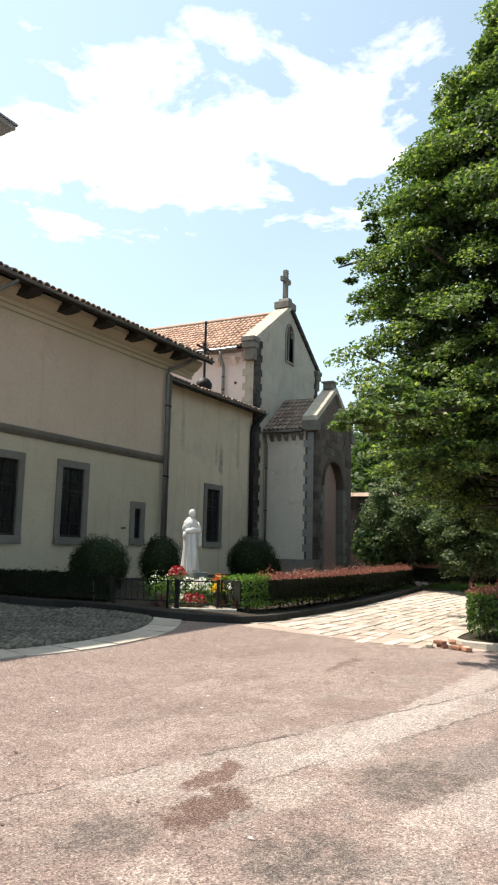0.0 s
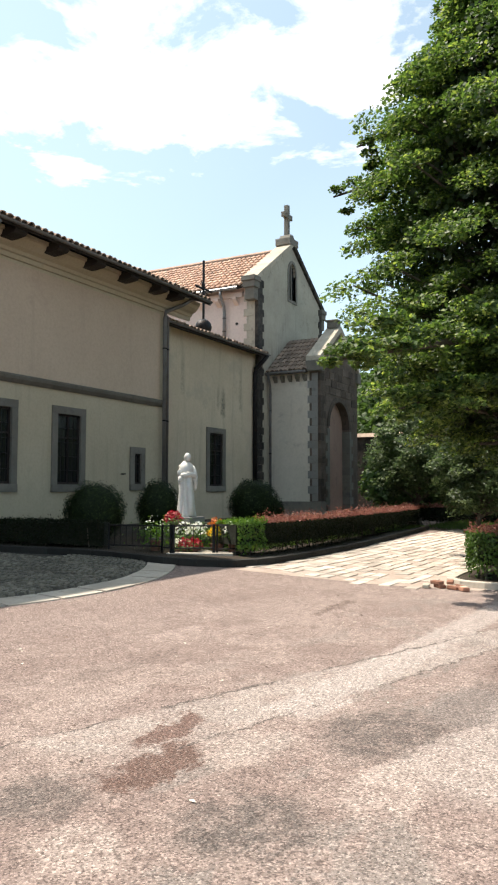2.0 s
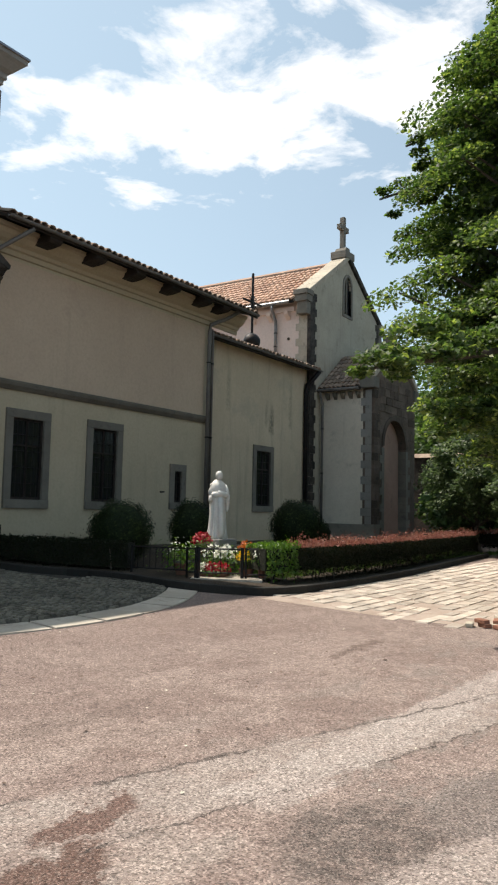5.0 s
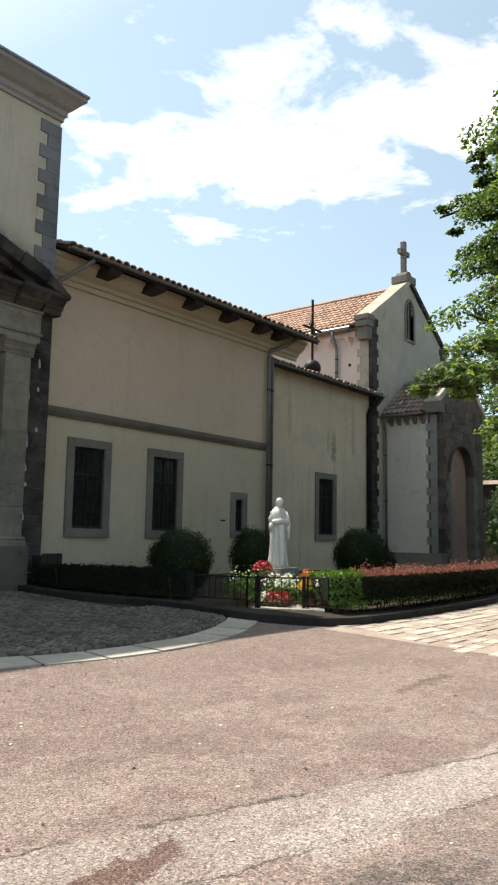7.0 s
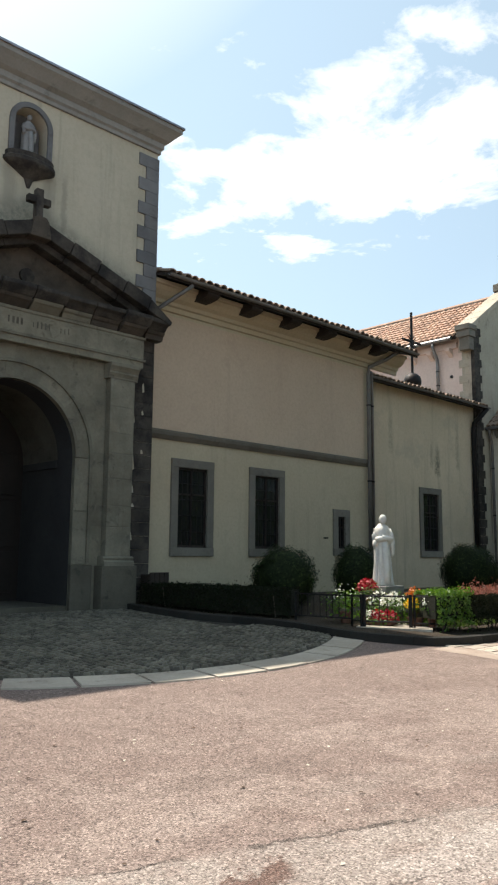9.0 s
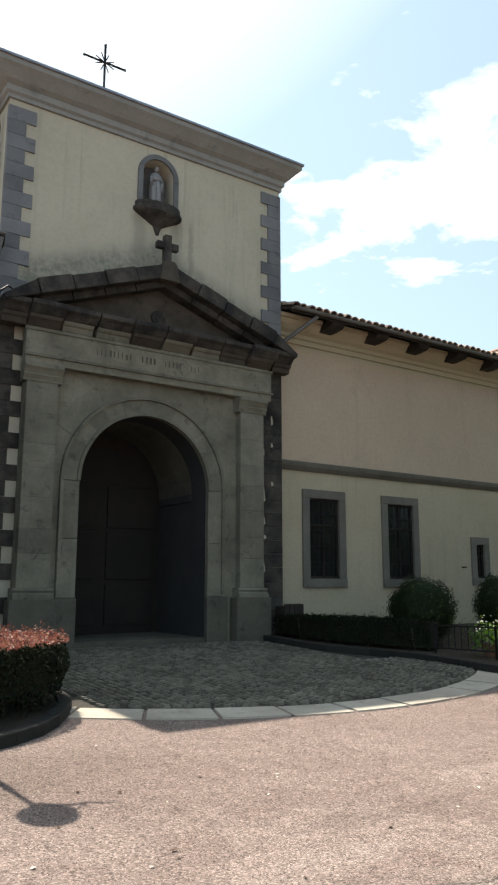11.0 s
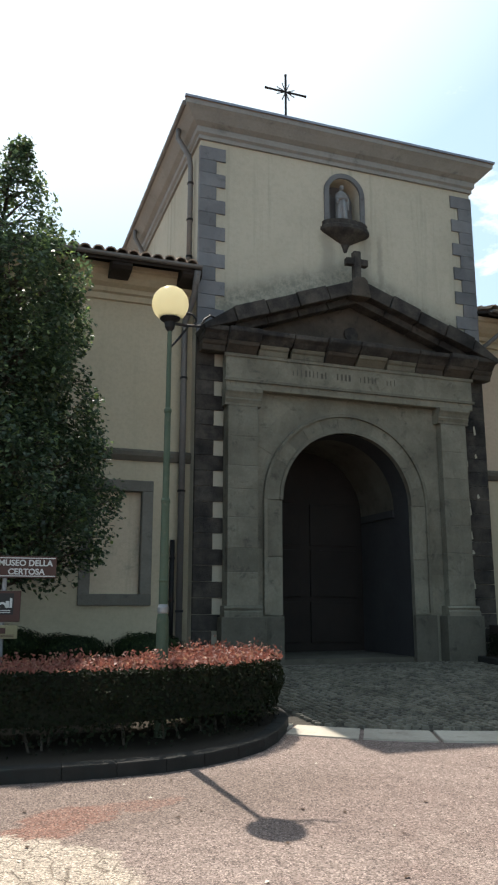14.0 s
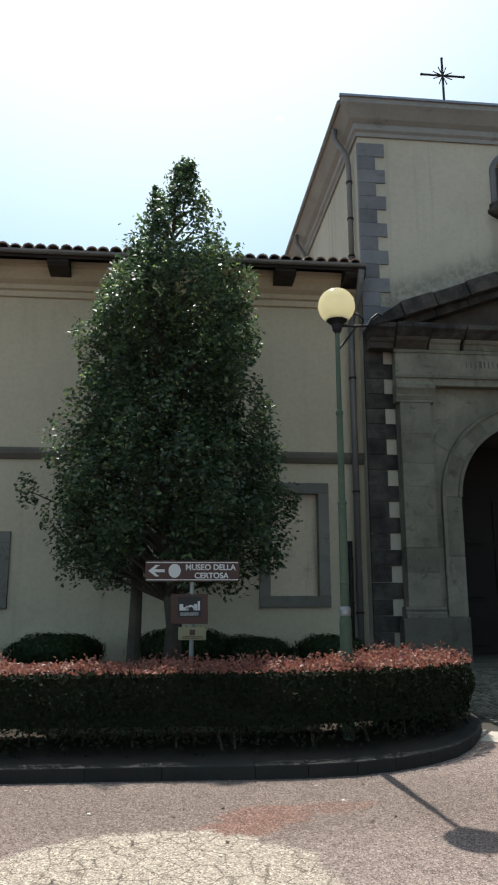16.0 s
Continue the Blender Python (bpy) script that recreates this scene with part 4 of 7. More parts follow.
def wing_roof(parent, x0, x1, y_wall, eave_y, eave_z, depth, slope, brackets, tiles=TILE_OLD):
    """Roof deck, soffit, cove under the eave, fascia, curved tiles and brackets."""
    deck = [(eave_y, eave_z - 0.06), (eave_y + depth, eave_z - 0.06 + depth * slope), (eave_y + depth, eave_z + depth * slope), (eave_y, eave_z)]
    r = part("roof", Geo().prism(deck, "x", x0, x1), WOOD_DARK, parent, "old clay-tiled roof with deep dark eaves")
    part("fascia", Geo().box(x0, eave_y - 0.025, eave_z - 0.12, x1, eave_y - 0.002, eave_z + 0.015), WOOD_DARK, r)
    cove = [(y_wall, eave_z - 0.56), (y_wall, eave_z + 0.13), (y_wall - 0.46, eave_z + 0.0), (y_wall - 0.46, eave_z - 0.09), (y_wall - 0.40, eave_z - 0.11), (y_wall - 0.36, eave_z - 0.20), (y_wall - 0.26, eave_z - 0.29),
            (y_wall - 0.14, eave_z - 0.34), (y_wall - 0.12, eave_z - 0.42), (y_wall - 0.06, eave_z - 0.44), (y_wall - 0.06, eave_z - 0.55)]
    part("cove_moulding", Geo().prism(cove[::-1], "x", x0 + 0.02, x1 - 0.02), PLASTER, r)
    for x in brackets:
        bracket(r, x, y_wall - 0.02, eave_z + 0.02)
    tf = Geo()
    tile_field(tf, (x0, eave_y - 0.06, eave_z + 0.01), (1, 0, 0), (0, 1, slope), x1 - x0, depth * math.hypot(1, slope), first_row=1, tl=0.46)
    tagged(part("roof_tiles", tf, tiles, r), kind="stuff")
    tilt = math.degrees(math.atan(slope))
    rq = random.Random(int(x0 * 10))
    return r, [pose(x0 + 0.11 + 0.22 * i + rq.uniform(-0.012, 0.012), eave_y - 0.07 + rq.uniform(-0.025, 0.02), eave_z + 0.012 + rq.uniform(0, 0.012), tilt, rq.uniform(-4, 4), rq.uniform(-3, 3)) for i in range(int((x1 - x0) / 0.22))]


TILE_JOBS = []

# ---------------------------------------------------------------- east wing
wing = thing("monastery_wing", (14.5, WING_Y, rise(12.7)), "cream-plastered monastery wing with stone-framed windows and deep eaves", "building")
W1, W2, SW = (11.19, 1.43, 12.48, 3.67), (13.67, 1.43, 14.95, 3.67), (16.93, 1.47, 17.65, 2.76)
wg = Geo()
holed(wg, 10.29, 18.62, 0.2, 7.85, WING_Y, WING_Y + 0.45, [(h[0] + 0.1, h[1] + 0.1, h[2] - 0.1, h[3] - 0.1) for h in (W1, W2, SW)])
part("wall", wg, PLASTER, wing)
part("wall", Geo().box(18.62 - 0.45, WING_Y + 0.45, 0.2, 18.62, 20.0, 7.9), PLASTER, wing)
part("wall", Geo().box(10.29, 20.0, 0.2, 18.62, 20.3, 10.4), PLASTER_OLD, wing)
part("string_course", Geo().prism([(WING_Y + 0.02, 4.08), (WING_Y + 0.02, 4.30), (WING_Y - 0.05, 4.30), (WING_Y - 0.09, 4.25), (WING_Y - 0.09, 4.18), (WING_Y - 0.04, 4.08)][::-1], "x", 10.29, 18.70), STONE_BROWN, wing, "brownish stone string course")
for h, lab in ((W1, "tall barred window in a grey stone surround"), (W2, "tall barred window in a grey stone surround"), (SW, "small barred window in a grey stone surround")):
    stone_window(wing, *h, WING_Y, label=lab)
r, tl = wing_roof(wing, 10.30, 20.05, WING_Y, EAVE_Y, EAVE_Z, 8.2, 0.30, [11.72, 13.16, 14.6, 16.05, 17.5, 18.42])
TILE_JOBS.append((r, tl))
gutter(r, 10.32, 20.0, EAVE_Y - 0.085, EAVE_Z - 0.02)
downpipe(wing, [(19.2, 12.0, 7.58), (18.95, 12.25, 7.35), (18.52, 12.56, 7.1), (18.50, 12.58, 6.9), (18.50, 12.58, 0.4)], 0.06)
downpipe(wing, [(18.66, 12.62, 7.0), (18.72, 12.62, 6.9), (18.72, 12.62, 0.4)], 0.045)
downpipe(wing, [(11.05, 11.85, 7.55), (10.8, 12.1, 7.3), (10.45, 12.5, 6.95), (10.42, 12.58, 6.7), (10.42, 12.58, 0.4)], 0.05)
part("upper_panel", Geo().box(10.62, WING_Y - 0.008, 4.31, 18.40, WING_Y - 0.001, 7.02), PLASTER_ROSE, wing, "rose-tinted plaster field above the string course")
part("wall_stub", Geo().tube([(16.55, 12.70, 1.95), (16.55, 12.55, 1.95)], 0.02, 6), IRON, wing)

# ---------------------------------------------------------------- second, lower wing
wing2 = thing("monastery_wing", (22, 13.18, 0.4), "lower plastered wing with stained walls and one tall window", "building")
Y2 = 13.18
W3 = (21.93, 1.44, 23.24, 3.74)
wg = holed(Geo(), 18.62, 25.65, 0.2, 6.95, Y2, Y2 + 0.45, [(W3[0] + 0.1, W3[1] + 0.1, W3[2] - 0.1, W3[3] - 0.1)])
part("wall", wg, PLASTER_STREAKED, wing2)
part("wall", Geo().box(18.62, 20.0, 0.2, 25.65, 20.3, 8.2), PLASTER_OLD, wing2)
stone_window(wing2, *W3, Y2)
deck = [(12.78, 6.86), (20, 6.86 + 7.2 * 0.14), (20, 6.92 + 7.2 * 0.14), (12.78, 6.92)]
r2 = part("roof", Geo().prism(deck, "x", 18.62, 25.95), WOOD_DARK, wing2, "low clay-tiled roof with dark eaves")
part("fascia", Geo().box(18.62, 12.755, 6.80, 25.95, 12.778, 6.93), WOOD_DARK, r2)
tf = tile_field(Geo(), (18.62, 12.74, 6.93), (1, 0, 0), (0, 1, 0.14), 7.3, 7.2, first_row=1, tl=0.46)
tagged(part("roof_tiles", tf, TILE_OLD, r2), kind="stuff")
rq = random.Random(4)
TILE_JOBS.append((r2, [pose(18.73 + 0.22 * i, 12.73 + rq.uniform(-0.02, 0.02), 6.935 + rq.uniform(0, 0.01), 8, rq.uniform(-4, 4), rq.uniform(-3, 3)) for i in range(33)]))
gutter(r2, 18.64, 25.95, 12.69, 6.9, 0.05)
downpipe(wing2, [(25.75, 12.70, 6.85), (25.62, 12.85, 6.6), (25.42, 13.05, 6.3), (25.42, 13.08, 6.1), (25.42, 13.08, 0.4)], 0.09, mat=IRON, label="dark iron downpipe")
downpipe(wing2, [(19.35, 13.12, 6.7), (19.35, 13.13, 0.4)], 0.018, "cable", METAL_PIPE, "thin cable clipped to the wall")

roof_cross = thing("roof_cross", (21.9, 13.3, 6.95), "iron cross on a dark metal ball above the lower roof", "cross")
part("ball", Geo().ball((21.9, 13.3, 7.32), 0.30, 12, 18), IRON, roof_cross, smooth=True)
part("foot", Geo().lathe(21.9, 13.3, [(0.34, 6.95), (0.30, 7.03), (0.12, 7.06), (0.10, 7.12)], 14), LEAD, roof_cross)
part("shaft", Geo().tube([(21.9, 13.3, 7.5), (21.9, 13.3, 9.75)], 0.045, 8), IRON, roof_cross)
part("arm", Geo().tube([(21.35, 13.3, 8.72), (22.45, 13.3, 8.72)], 0.04, 8), IRON, roof_cross)
rays = Geo()
for a in (35, 60, 120, 145, 215, 240, 300, 325):
    rays.tube([(21.9, 13.3, 8.72), (21.9 + 0.3 * math.cos(radians(a)), 13.3, 8.72 + 0.3 * math.sin(radians(a)))], 0.018, 5)
part("rays", rays, IRON, roof_cross)

# ---------------------------------------------------------------- west wing
west = thing("monastery_wing", (-5, WING_Y, 0.4), "cream-plastered west wing with blind and small windows", "building")
WB, WS = (1.97, 1.43, 3.26, 3.67), (-3.12, 1.43, -2.40, 2.75)
wg = holed(Geo(), -16.0, 3.95, 0.2, 7.85, WING_Y, WING_Y + 0.45, [(WB[0] + 0.1, WB[1] + 0.1, WB[2] - 0.1, WB[3] - 0.1), (WS[0] + 0.1, WS[1] + 0.1, WS[2] - 0.1, WS[3] - 0.1)])
part("wall", wg, PLASTER, west)
part("wall", Geo().box(-16, 20.0, 0.2, 3.95, 20.3, 10.4), PLASTER_OLD, west)
part("wall", Geo().box(-16.3, WING_Y, 0.2, -16, 20.3, 8), PLASTER, west)
part("string_course", Geo().prism([(WING_Y + 0.02, 4.04), (WING_Y + 0.02, 4.25), (WING_Y - 0.05, 4.25), (WING_Y - 0.09, 4.20), (WING_Y - 0.09, 4.13), (WING_Y - 0.04, 4.04)][::-1], "x", -16.0, 3.95), STONE_BROWN, west, "brownish stone string course")
stone_window(west, *WB, WING_Y, blind=True, label="blind window with plastered back in a stone surround")
stone_window(west, *WS, WING_Y, label="small barred window in a grey stone surround")
r, tl = wing_roof(west, -16.2, 3.90, WING_Y, EAVE_Y, EAVE_Z, 8.2, 0.30, [-7.3, -5.9, -4.5, -3.12, -1.72, -0.33, 1.05, 2.41, 3.72])
TILE_JOBS.append((r, tl))
gutter(r, -16.2, 3.88, EAVE_Y - 0.085, EAVE_Z - 0.02)
downpipe(west, [(3.80, 11.80, 7.55), (3.82, 12.1, 7.2), (3.76, 12.5, 6.8), (3.76, 12.56, 6.6), (3.76, 12.56, 0.4)], 0.06)
downpipe(west, [(3.62, 12.6, 2.6), (3.62, 12.6, 0.4)], 0.045, mat=IRON)

# ---------------------------------------------------------------- church front (tower-like nave end) with portal
TX0, TX1, TY, TC = 3.95, 10.29, 12.30, 7.12
church = thing("church_front", (TC, TY, 0.4), "tall church front with quoins, wall niche and round-arched stone portal", "church")
AR, SPRING, AC = 1.39, 3.37, 6.97
wl_ = Geo()
arched(wl_, TX0, TX1, 0.2, 7.2, TY, TY + 0.5, AC, AR, 0.2, SPRING)
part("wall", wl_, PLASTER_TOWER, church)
NR, NSP, NFOOT = 0.36, 10.00, 9.25
wu = Geo()
arched(wu, TX0, TX1, 7.2, 10.80, TY, TY + 0.5, TC, NR, NFOOT, NSP)
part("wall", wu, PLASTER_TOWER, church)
part("wall", Geo().box(TX0, TY + 0.5, 0.2, TX0 + 0.45, 27, 10.8), PLASTER_TOWER, church)
part("wall", Geo().box(TX1 - 0.45, TY + 0.5, 0.2, TX1, 27, 10.8), PLASTER_TOWER, church)
part("wall", Geo().box(TX0, 27, 0.2, TX1, 27.4, 10.8), PLASTER_TOWER, church)

# cornice: frieze band and stepped crown, on the front and both sides
prof = [(0.0, 10.62), (0.05, 10.62), (0.05, 10.70), (0.10, 10.74), (0.10, 10.86), (0.20, 10.92), (0.33, 11.06), (0.40, 11.12), (0.40, 11.22), (0.0, 11.22)]
cg = Geo()
corners = [(TX0, 27.4, -1, 0), (TX0, TY, -1, -1), (TX1, TY, 1, -1), (TX1, 27.4, 1, 0)]
k = len(prof)
cg.add([(x + sx * a, y + sy * a, z) for x, y, sx, sy in corners for a, z in prof],
       [(c * k + i, c * k + (i + 1) % k, (c + 1) * k + (i + 1) % k, (c + 1) * k + i) for c in range(3) for i in range(k)])
part("cornice", cg, STONE_CORNICE, church, "grey moulded stone cornice with mitred corners")
e = 0.42
rf = Geo().add([(TX0 - e, TY - e, 11.22), (TX1 + e, TY - e, 11.22), (TX1 + e, 27.8, 11.22), (TX0 - e, 27.8, 11.22), (TC, TY + 3.2, 12.45), (TC, 24.5, 12.45)],
               [(0, 1, 4), (1, 2, 5, 4), (2, 3, 5), (3, 0, 4, 5), (3, 2, 1, 0)])
part("roof", rf, TILE_OLD, church, "low hipped roof")
part("roof_edge", Geo().box(TX0 - 0.44, TY - 0.44, 11.222, TX1 + 0.44, TY - 0.36, 11.27), LEAD, church)

# quoins: alternating long and short stones in courses of 0.30 m
for side in (0, 1):
    for row in range(35):
        z0, z1 = 0.42 + 0.2875 * row, 0.42 + 0.2875 * (row + 1) - 0.008
        wide = 0.52 if row % 2 == 0 or (side and z0 < 6.0) else 0.33
        xa, xb = (TX0 - 0.02, TX0 + wide) if side == 0 else (TX1 - wide, TX1 + 0.02)
        mat = STONE_QUOIN if z0 > 6.3 else STONE_DARK
        part("quoin_stone", Geo().box(xa, TY - 0.035, z0, xb, TY + 0.06, z1), mat, church)

# pale flakes of old plaster left on the dark corner stones
rq = random.Random(31)
for z in (1.75, 2.45, 2.75, 3.25, 3.42, 3.6, 4.25, 4.45, 4.95):
    x, w_, h_ = rq.choice((9.80, 9.82, 9.84, 10.02)), rq.uniform(0.03, 0.075), rq.uniform(0.07, 0.22)
    out = [(x, z), (x + w_, z + 0.02), (x + w_ * 0.8, z + h_ * 0.55), (x + w_ * 0.4, z + h_), (x - 0.01, z + h_ * 0.8)]
    part("plaster_flake", Geo().prism(out, "y", TY - 0.043, TY - 0.034), PLASTER_TOWER, church)

# stone surround of the portal
PX0, PX1 = 4.48, 9.76
sg = Geo()
arched(sg, PX0, PX1, 0.35, 5.40, TY - 0.12, TY - 0.002, AC, AR, 0.35, SPRING, 24)
part("portal_surround", sg, STONE_PORTAL, church, "grey-green dressed stone surround")
arch = part("arch", ring(Geo(), AC, SPRING, AR + 0.30, AR + 0.36, TY - 0.215, TY - 0.125, 0, math.pi, 32), STONE_PORTAL, church, "moulded round arch")
for i in range(13):
    a0, a1 = math.pi * i / 13 + 0.0008, math.pi * (i + 1) / 13 - 0.0008
    part("voussoir", ring(Geo(), AC, SPRING, AR - 0.012, AR + 0.298, TY - 0.17, TY - 0.118, a0, a1, 5), STONE_PORTAL, arch)
part("roll", ring(Geo(), AC, SPRING, AR - 0.02, AR + 0.045, TY - 0.20, TY - 0.165, 0, math.pi, 32), STONE_PORTAL, arch)
part("outer_band", ring(Geo(), AC, SPRING, AR + 0.362, AR + 0.74, TY - 0.134, TY - 0.118, 0.5, math.pi - 0.5, 28), STONE_PORTAL, arch)
for s in (-1, 1):
    for z0, z1 in ((1.26, 2.30), (2.31, SPRING - 0.008)):
        xa, xb = sorted((AC + s * (AR - 0.012), AC + s * (AR + 0.36)))
        part("jamb_stone", Geo().box(xa, TY - 0.17, z0, xb, TY - 0.118, z1), STONE_PORTAL, church, bevel=0.008)
    xa, xb = sorted((AC + s * (AR + 0.30), AC + s * (AR + 0.36)))
    part("jamb_fillet", Geo().box(xa, TY - 0.215, 1.30, xb, TY - 0.172, SPRING), STONE_PORTAL, church)
    xa, xb = sorted((AC + s * (AR - 0.03), AC + s * (AR + 0.45)))
    part("jamb_foot", Geo().box(xa, TY - 0.20, 0.38, xb, TY - 0.118, 1.25), STONE_FOOT, church, bevel=0.012)
    # pilaster on a pedestal
    c = 7.05 + s * 2.28
    pil = part("pilaster", Geo().box(c - 0.28, TY - 0.29, 1.42, c + 0.28, TY - 0.118, 5.08), STONE_GREY, church, "flat stone pilaster with moulded base and capital")
    courses = [1.432, 2.02, 2.45, 3.0, 3.52, 3.95, 4.50, 5.078]
    for z0, z1 in zip(courses, courses[1:]):
        part("pilaster_stone", Geo().box(c - 0.29, TY - 0.30, z0, c + 0.29, TY - 0.125, z1 - 0.007), STONE_PORTAL, pil, bevel=0.008)
    # wall stones between the pilaster and the arch
    xa, xb = sorted((c - s * 0.295, AC + s * (AR + 0.372)))
    for z0, z1 in zip(courses[:4], courses[1:5]):
        part("surround_stone", Geo().box(xa, TY - 0.135, z0, xb, TY - 0.118, z1 - 0.008), STONE_PORTAL, church)
    part("base", Geo().prism([(TY - 0.118, 1.24), (TY - 0.118, 1.43), (TY - 0.31, 1.43), (TY - 0.36, 1.39), (TY - 0.34, 1.35), (TY - 0.38, 1.32), (TY - 0.39, 1.24)][::-1], "x", c - 0.36, c + 0.36), STONE_PORTAL, pil)
    part("pedestal", Geo().box(c - 0.42, TY - 0.40, 0.36, c + 0.42, TY - 0.118, 1.238), STONE_FOOT, pil, bevel=0.015)
    part("capital", Geo().prism([(TY - 0.118, 5.08), (TY - 0.118, 5.40), (TY - 0.40, 5.40), (TY - 0.40, 5.33), (TY - 0.36, 5.28), (TY - 0.33, 5.22), (TY - 0.345, 5.19), (TY - 0.31, 5.12), (TY - 0.31, 5.08)][::-1], "x", c - 0.36, c + 0.36), STONE_PORTAL, pil)

# entablature with a cut inscription
ent = part("entablature", Geo().box(PX0 - 0.06, TY - 0.32, 5.402, PX1 + 0.06, TY - 0.118, 6.08), STONE_PORTAL, church, "stone frieze with a worn inscription", bevel=0.01)
part("fillet", Geo().box(PX0 - 0.09, TY - 0.36, 5.54, PX1 + 0.09, TY - 0.322, 5.59), STONE_PORTAL, ent)
part("fillet", Geo().box(PX0 - 0.09, TY - 0.345, 6.02, PX1 + 0.09, TY - 0.322, 6.08), STONE_PORTAL, ent)
rq = random.Random(2)
x = TC - 1.35
for wlen in (9, 4, 5, 3):
    for _ in range(wlen):
        part("letter_bar", Geo().box(x, TY - 0.324, 5.76, x + rq.choice((0.016, 0.03, 0.045)), TY - 0.3215, rq.choice((5.86, 5.89, 5.89))), STONE_FOOT, ent)
        x += 0.085
    x += 0.17

# pediment of rough blackened blocks
part("tympanum", Geo().prism([(TC - 2.6, 6.44), (TC + 2.6, 6.44), (TC, 7.42)], "y", TY - 0.14, TY - 0.004), STONE_TYMPANUM, church, "dark stone tympanum")
part("boss", Geo().lathe(0, 0, [(0.16, 0.0), (0.15, 0.05), (0.06, 0.07)], 16), STONE_DARK, church).matrix_basis = pose(TC, TY - 0.14, 6.80, 90)
xs = [3.93, 4.40, 5.05, 5.72, 6.42, 7.10, 7.80, 8.46, 9.15, 9.82, 10.30]
for i in range(len(xs) - 1):
    d = 0.10 if i in (1, 8, 4, 5) else 0.0
    out = [(TY - 0.118, 6.27), (TY - 0.118, 6.50), (TY - 0.60 - d * 0.6, 6.50), (TY - 0.60 - d * 0.6, 6.41), (TY - 0.52 - d, 6.36), (TY - 0.44 - d, 6.27)]
    bed = [(TY - 0.118, 6.085), (TY - 0.118, 6.266), (TY - 0.44 - d, 6.266), (TY - 0.40 - d, 6.20), (TY - 0.37 - d, 6.19), (TY - 0.34, 6.085)]
    part("bed_moulding", Geo().prism(bed[::-1], "x", xs[i] + 0.012, xs[i + 1] - 0.03 * (i % 3)), STONE_PORTAL if i in (2, 3, 5, 6) else STONE_TYMPANUM, church, bevel=0.015)
    part("cornice_block", Geo().prism(out[::-1], "x", xs[i] + 0.006, xs[i + 1] - 0.006), STONE_DARK, church, bevel=0.02)
for s in (-1, 1):
    a, b = Vector((TC + s * 3.20, 6.39)), Vector((TC + s * 0.02, 7.53))
    dirv, k = (b - a), 5
    nrm = Vector((-dirv.y, dirv.x)).normalized() * (1 if s < 0 else -1)
    if nrm.y < 0:
        nrm = -nrm
    for i in range(k):
        p, q = a + dirv * (i / k + 0.003), a + dirv * ((i + 1) / k - 0.003)
        quad = [p, q, q + nrm * (0.27 + 0.02 * (i % 2)), p + nrm * (0.27 + 0.02 * (i % 2))]
        if i == 0:
            quad[3] = p + nrm * 0.10
        part("raking_block", Geo().prism([tuple(v) for v in quad], "y", TY - 0.62 - 0.02 * (i % 2), TY - 0.004), STONE_DARK, church, bevel=0.018)
        lowq = [p - nrm * 0.14, q - nrm * 0.14, q - nrm * 0.002, p - nrm * 0.002]
        if i:
            part("raking_moulding", Geo().prism([tuple(v) for v in lowq], "y", TY - 0.42, TY - 0.142), STONE_DARK, church, bevel=0.01)
part("apex_block", Geo().prism([(TC - 0.22, 7.44), (TC + 0.22, 7.44), (TC + 0.16, 7.78), (TC + 0.10, 7.86), (TC - 0.10, 7.86), (TC - 0.16, 7.78)], "y", TY - 0.66, TY - 0.2), STONE_TYMPANUM, church, bevel=0.02)
stone_cross = part("stone_cross", Geo().box(TC - 0.075, TY - 0.55, 7.86, TC + 0.075, TY - 0.41, 8.46), STONE_DARK, church, "weathered dark stone cross", bevel=0.012)
part("cross_arm", Geo().box(TC - 0.24, TY - 0.545, 8.16, TC - 0.077, TY - 0.415, 8.30), STONE_DARK, stone_cross, bevel=0.012)
part("cross_arm", Geo().box(TC + 0.077, TY - 0.545, 8.16, TC + 0.24, TY - 0.415, 8.30), STONE_DARK, stone_cross, bevel=0.012)

# niche with corbel; the figure in it is a plain shape
part("niche_frame", ring(Geo(), TC, NSP, NR + 0.005, NR + 0.11, TY - 0.05, TY + 0.05, 0, math.pi, 24).box(TC - NR - 0.11, TY - 0.05, NFOOT, TC - NR - 0.005, TY + 0.05, NSP).box(TC + NR + 0.005, TY - 0.05, NFOOT, TC + NR + 0.11, TY + 0.05, NSP), STONE_QUOIN, church, "grey stone niche frame")
part("niche_back", Geo().box(TC - 0.6, TY + 0.34, 9.2, TC + 0.6, TY + 0.44, 10.7), STONE_QUOIN, church)
part("corbel", Geo().lathe(TC, TY, [(0.03, 8.66), (0.07, 8.76), (0.10, 8.84), (0.30, 8.95), (0.50, 9.05), (0.56, 9.10), (0.56, 9.17), (0.52, 9.20), (0.52, 9.295)], 20, 1.0, 0.55), STONE_DARK, church, "dark moulded stone corbel")


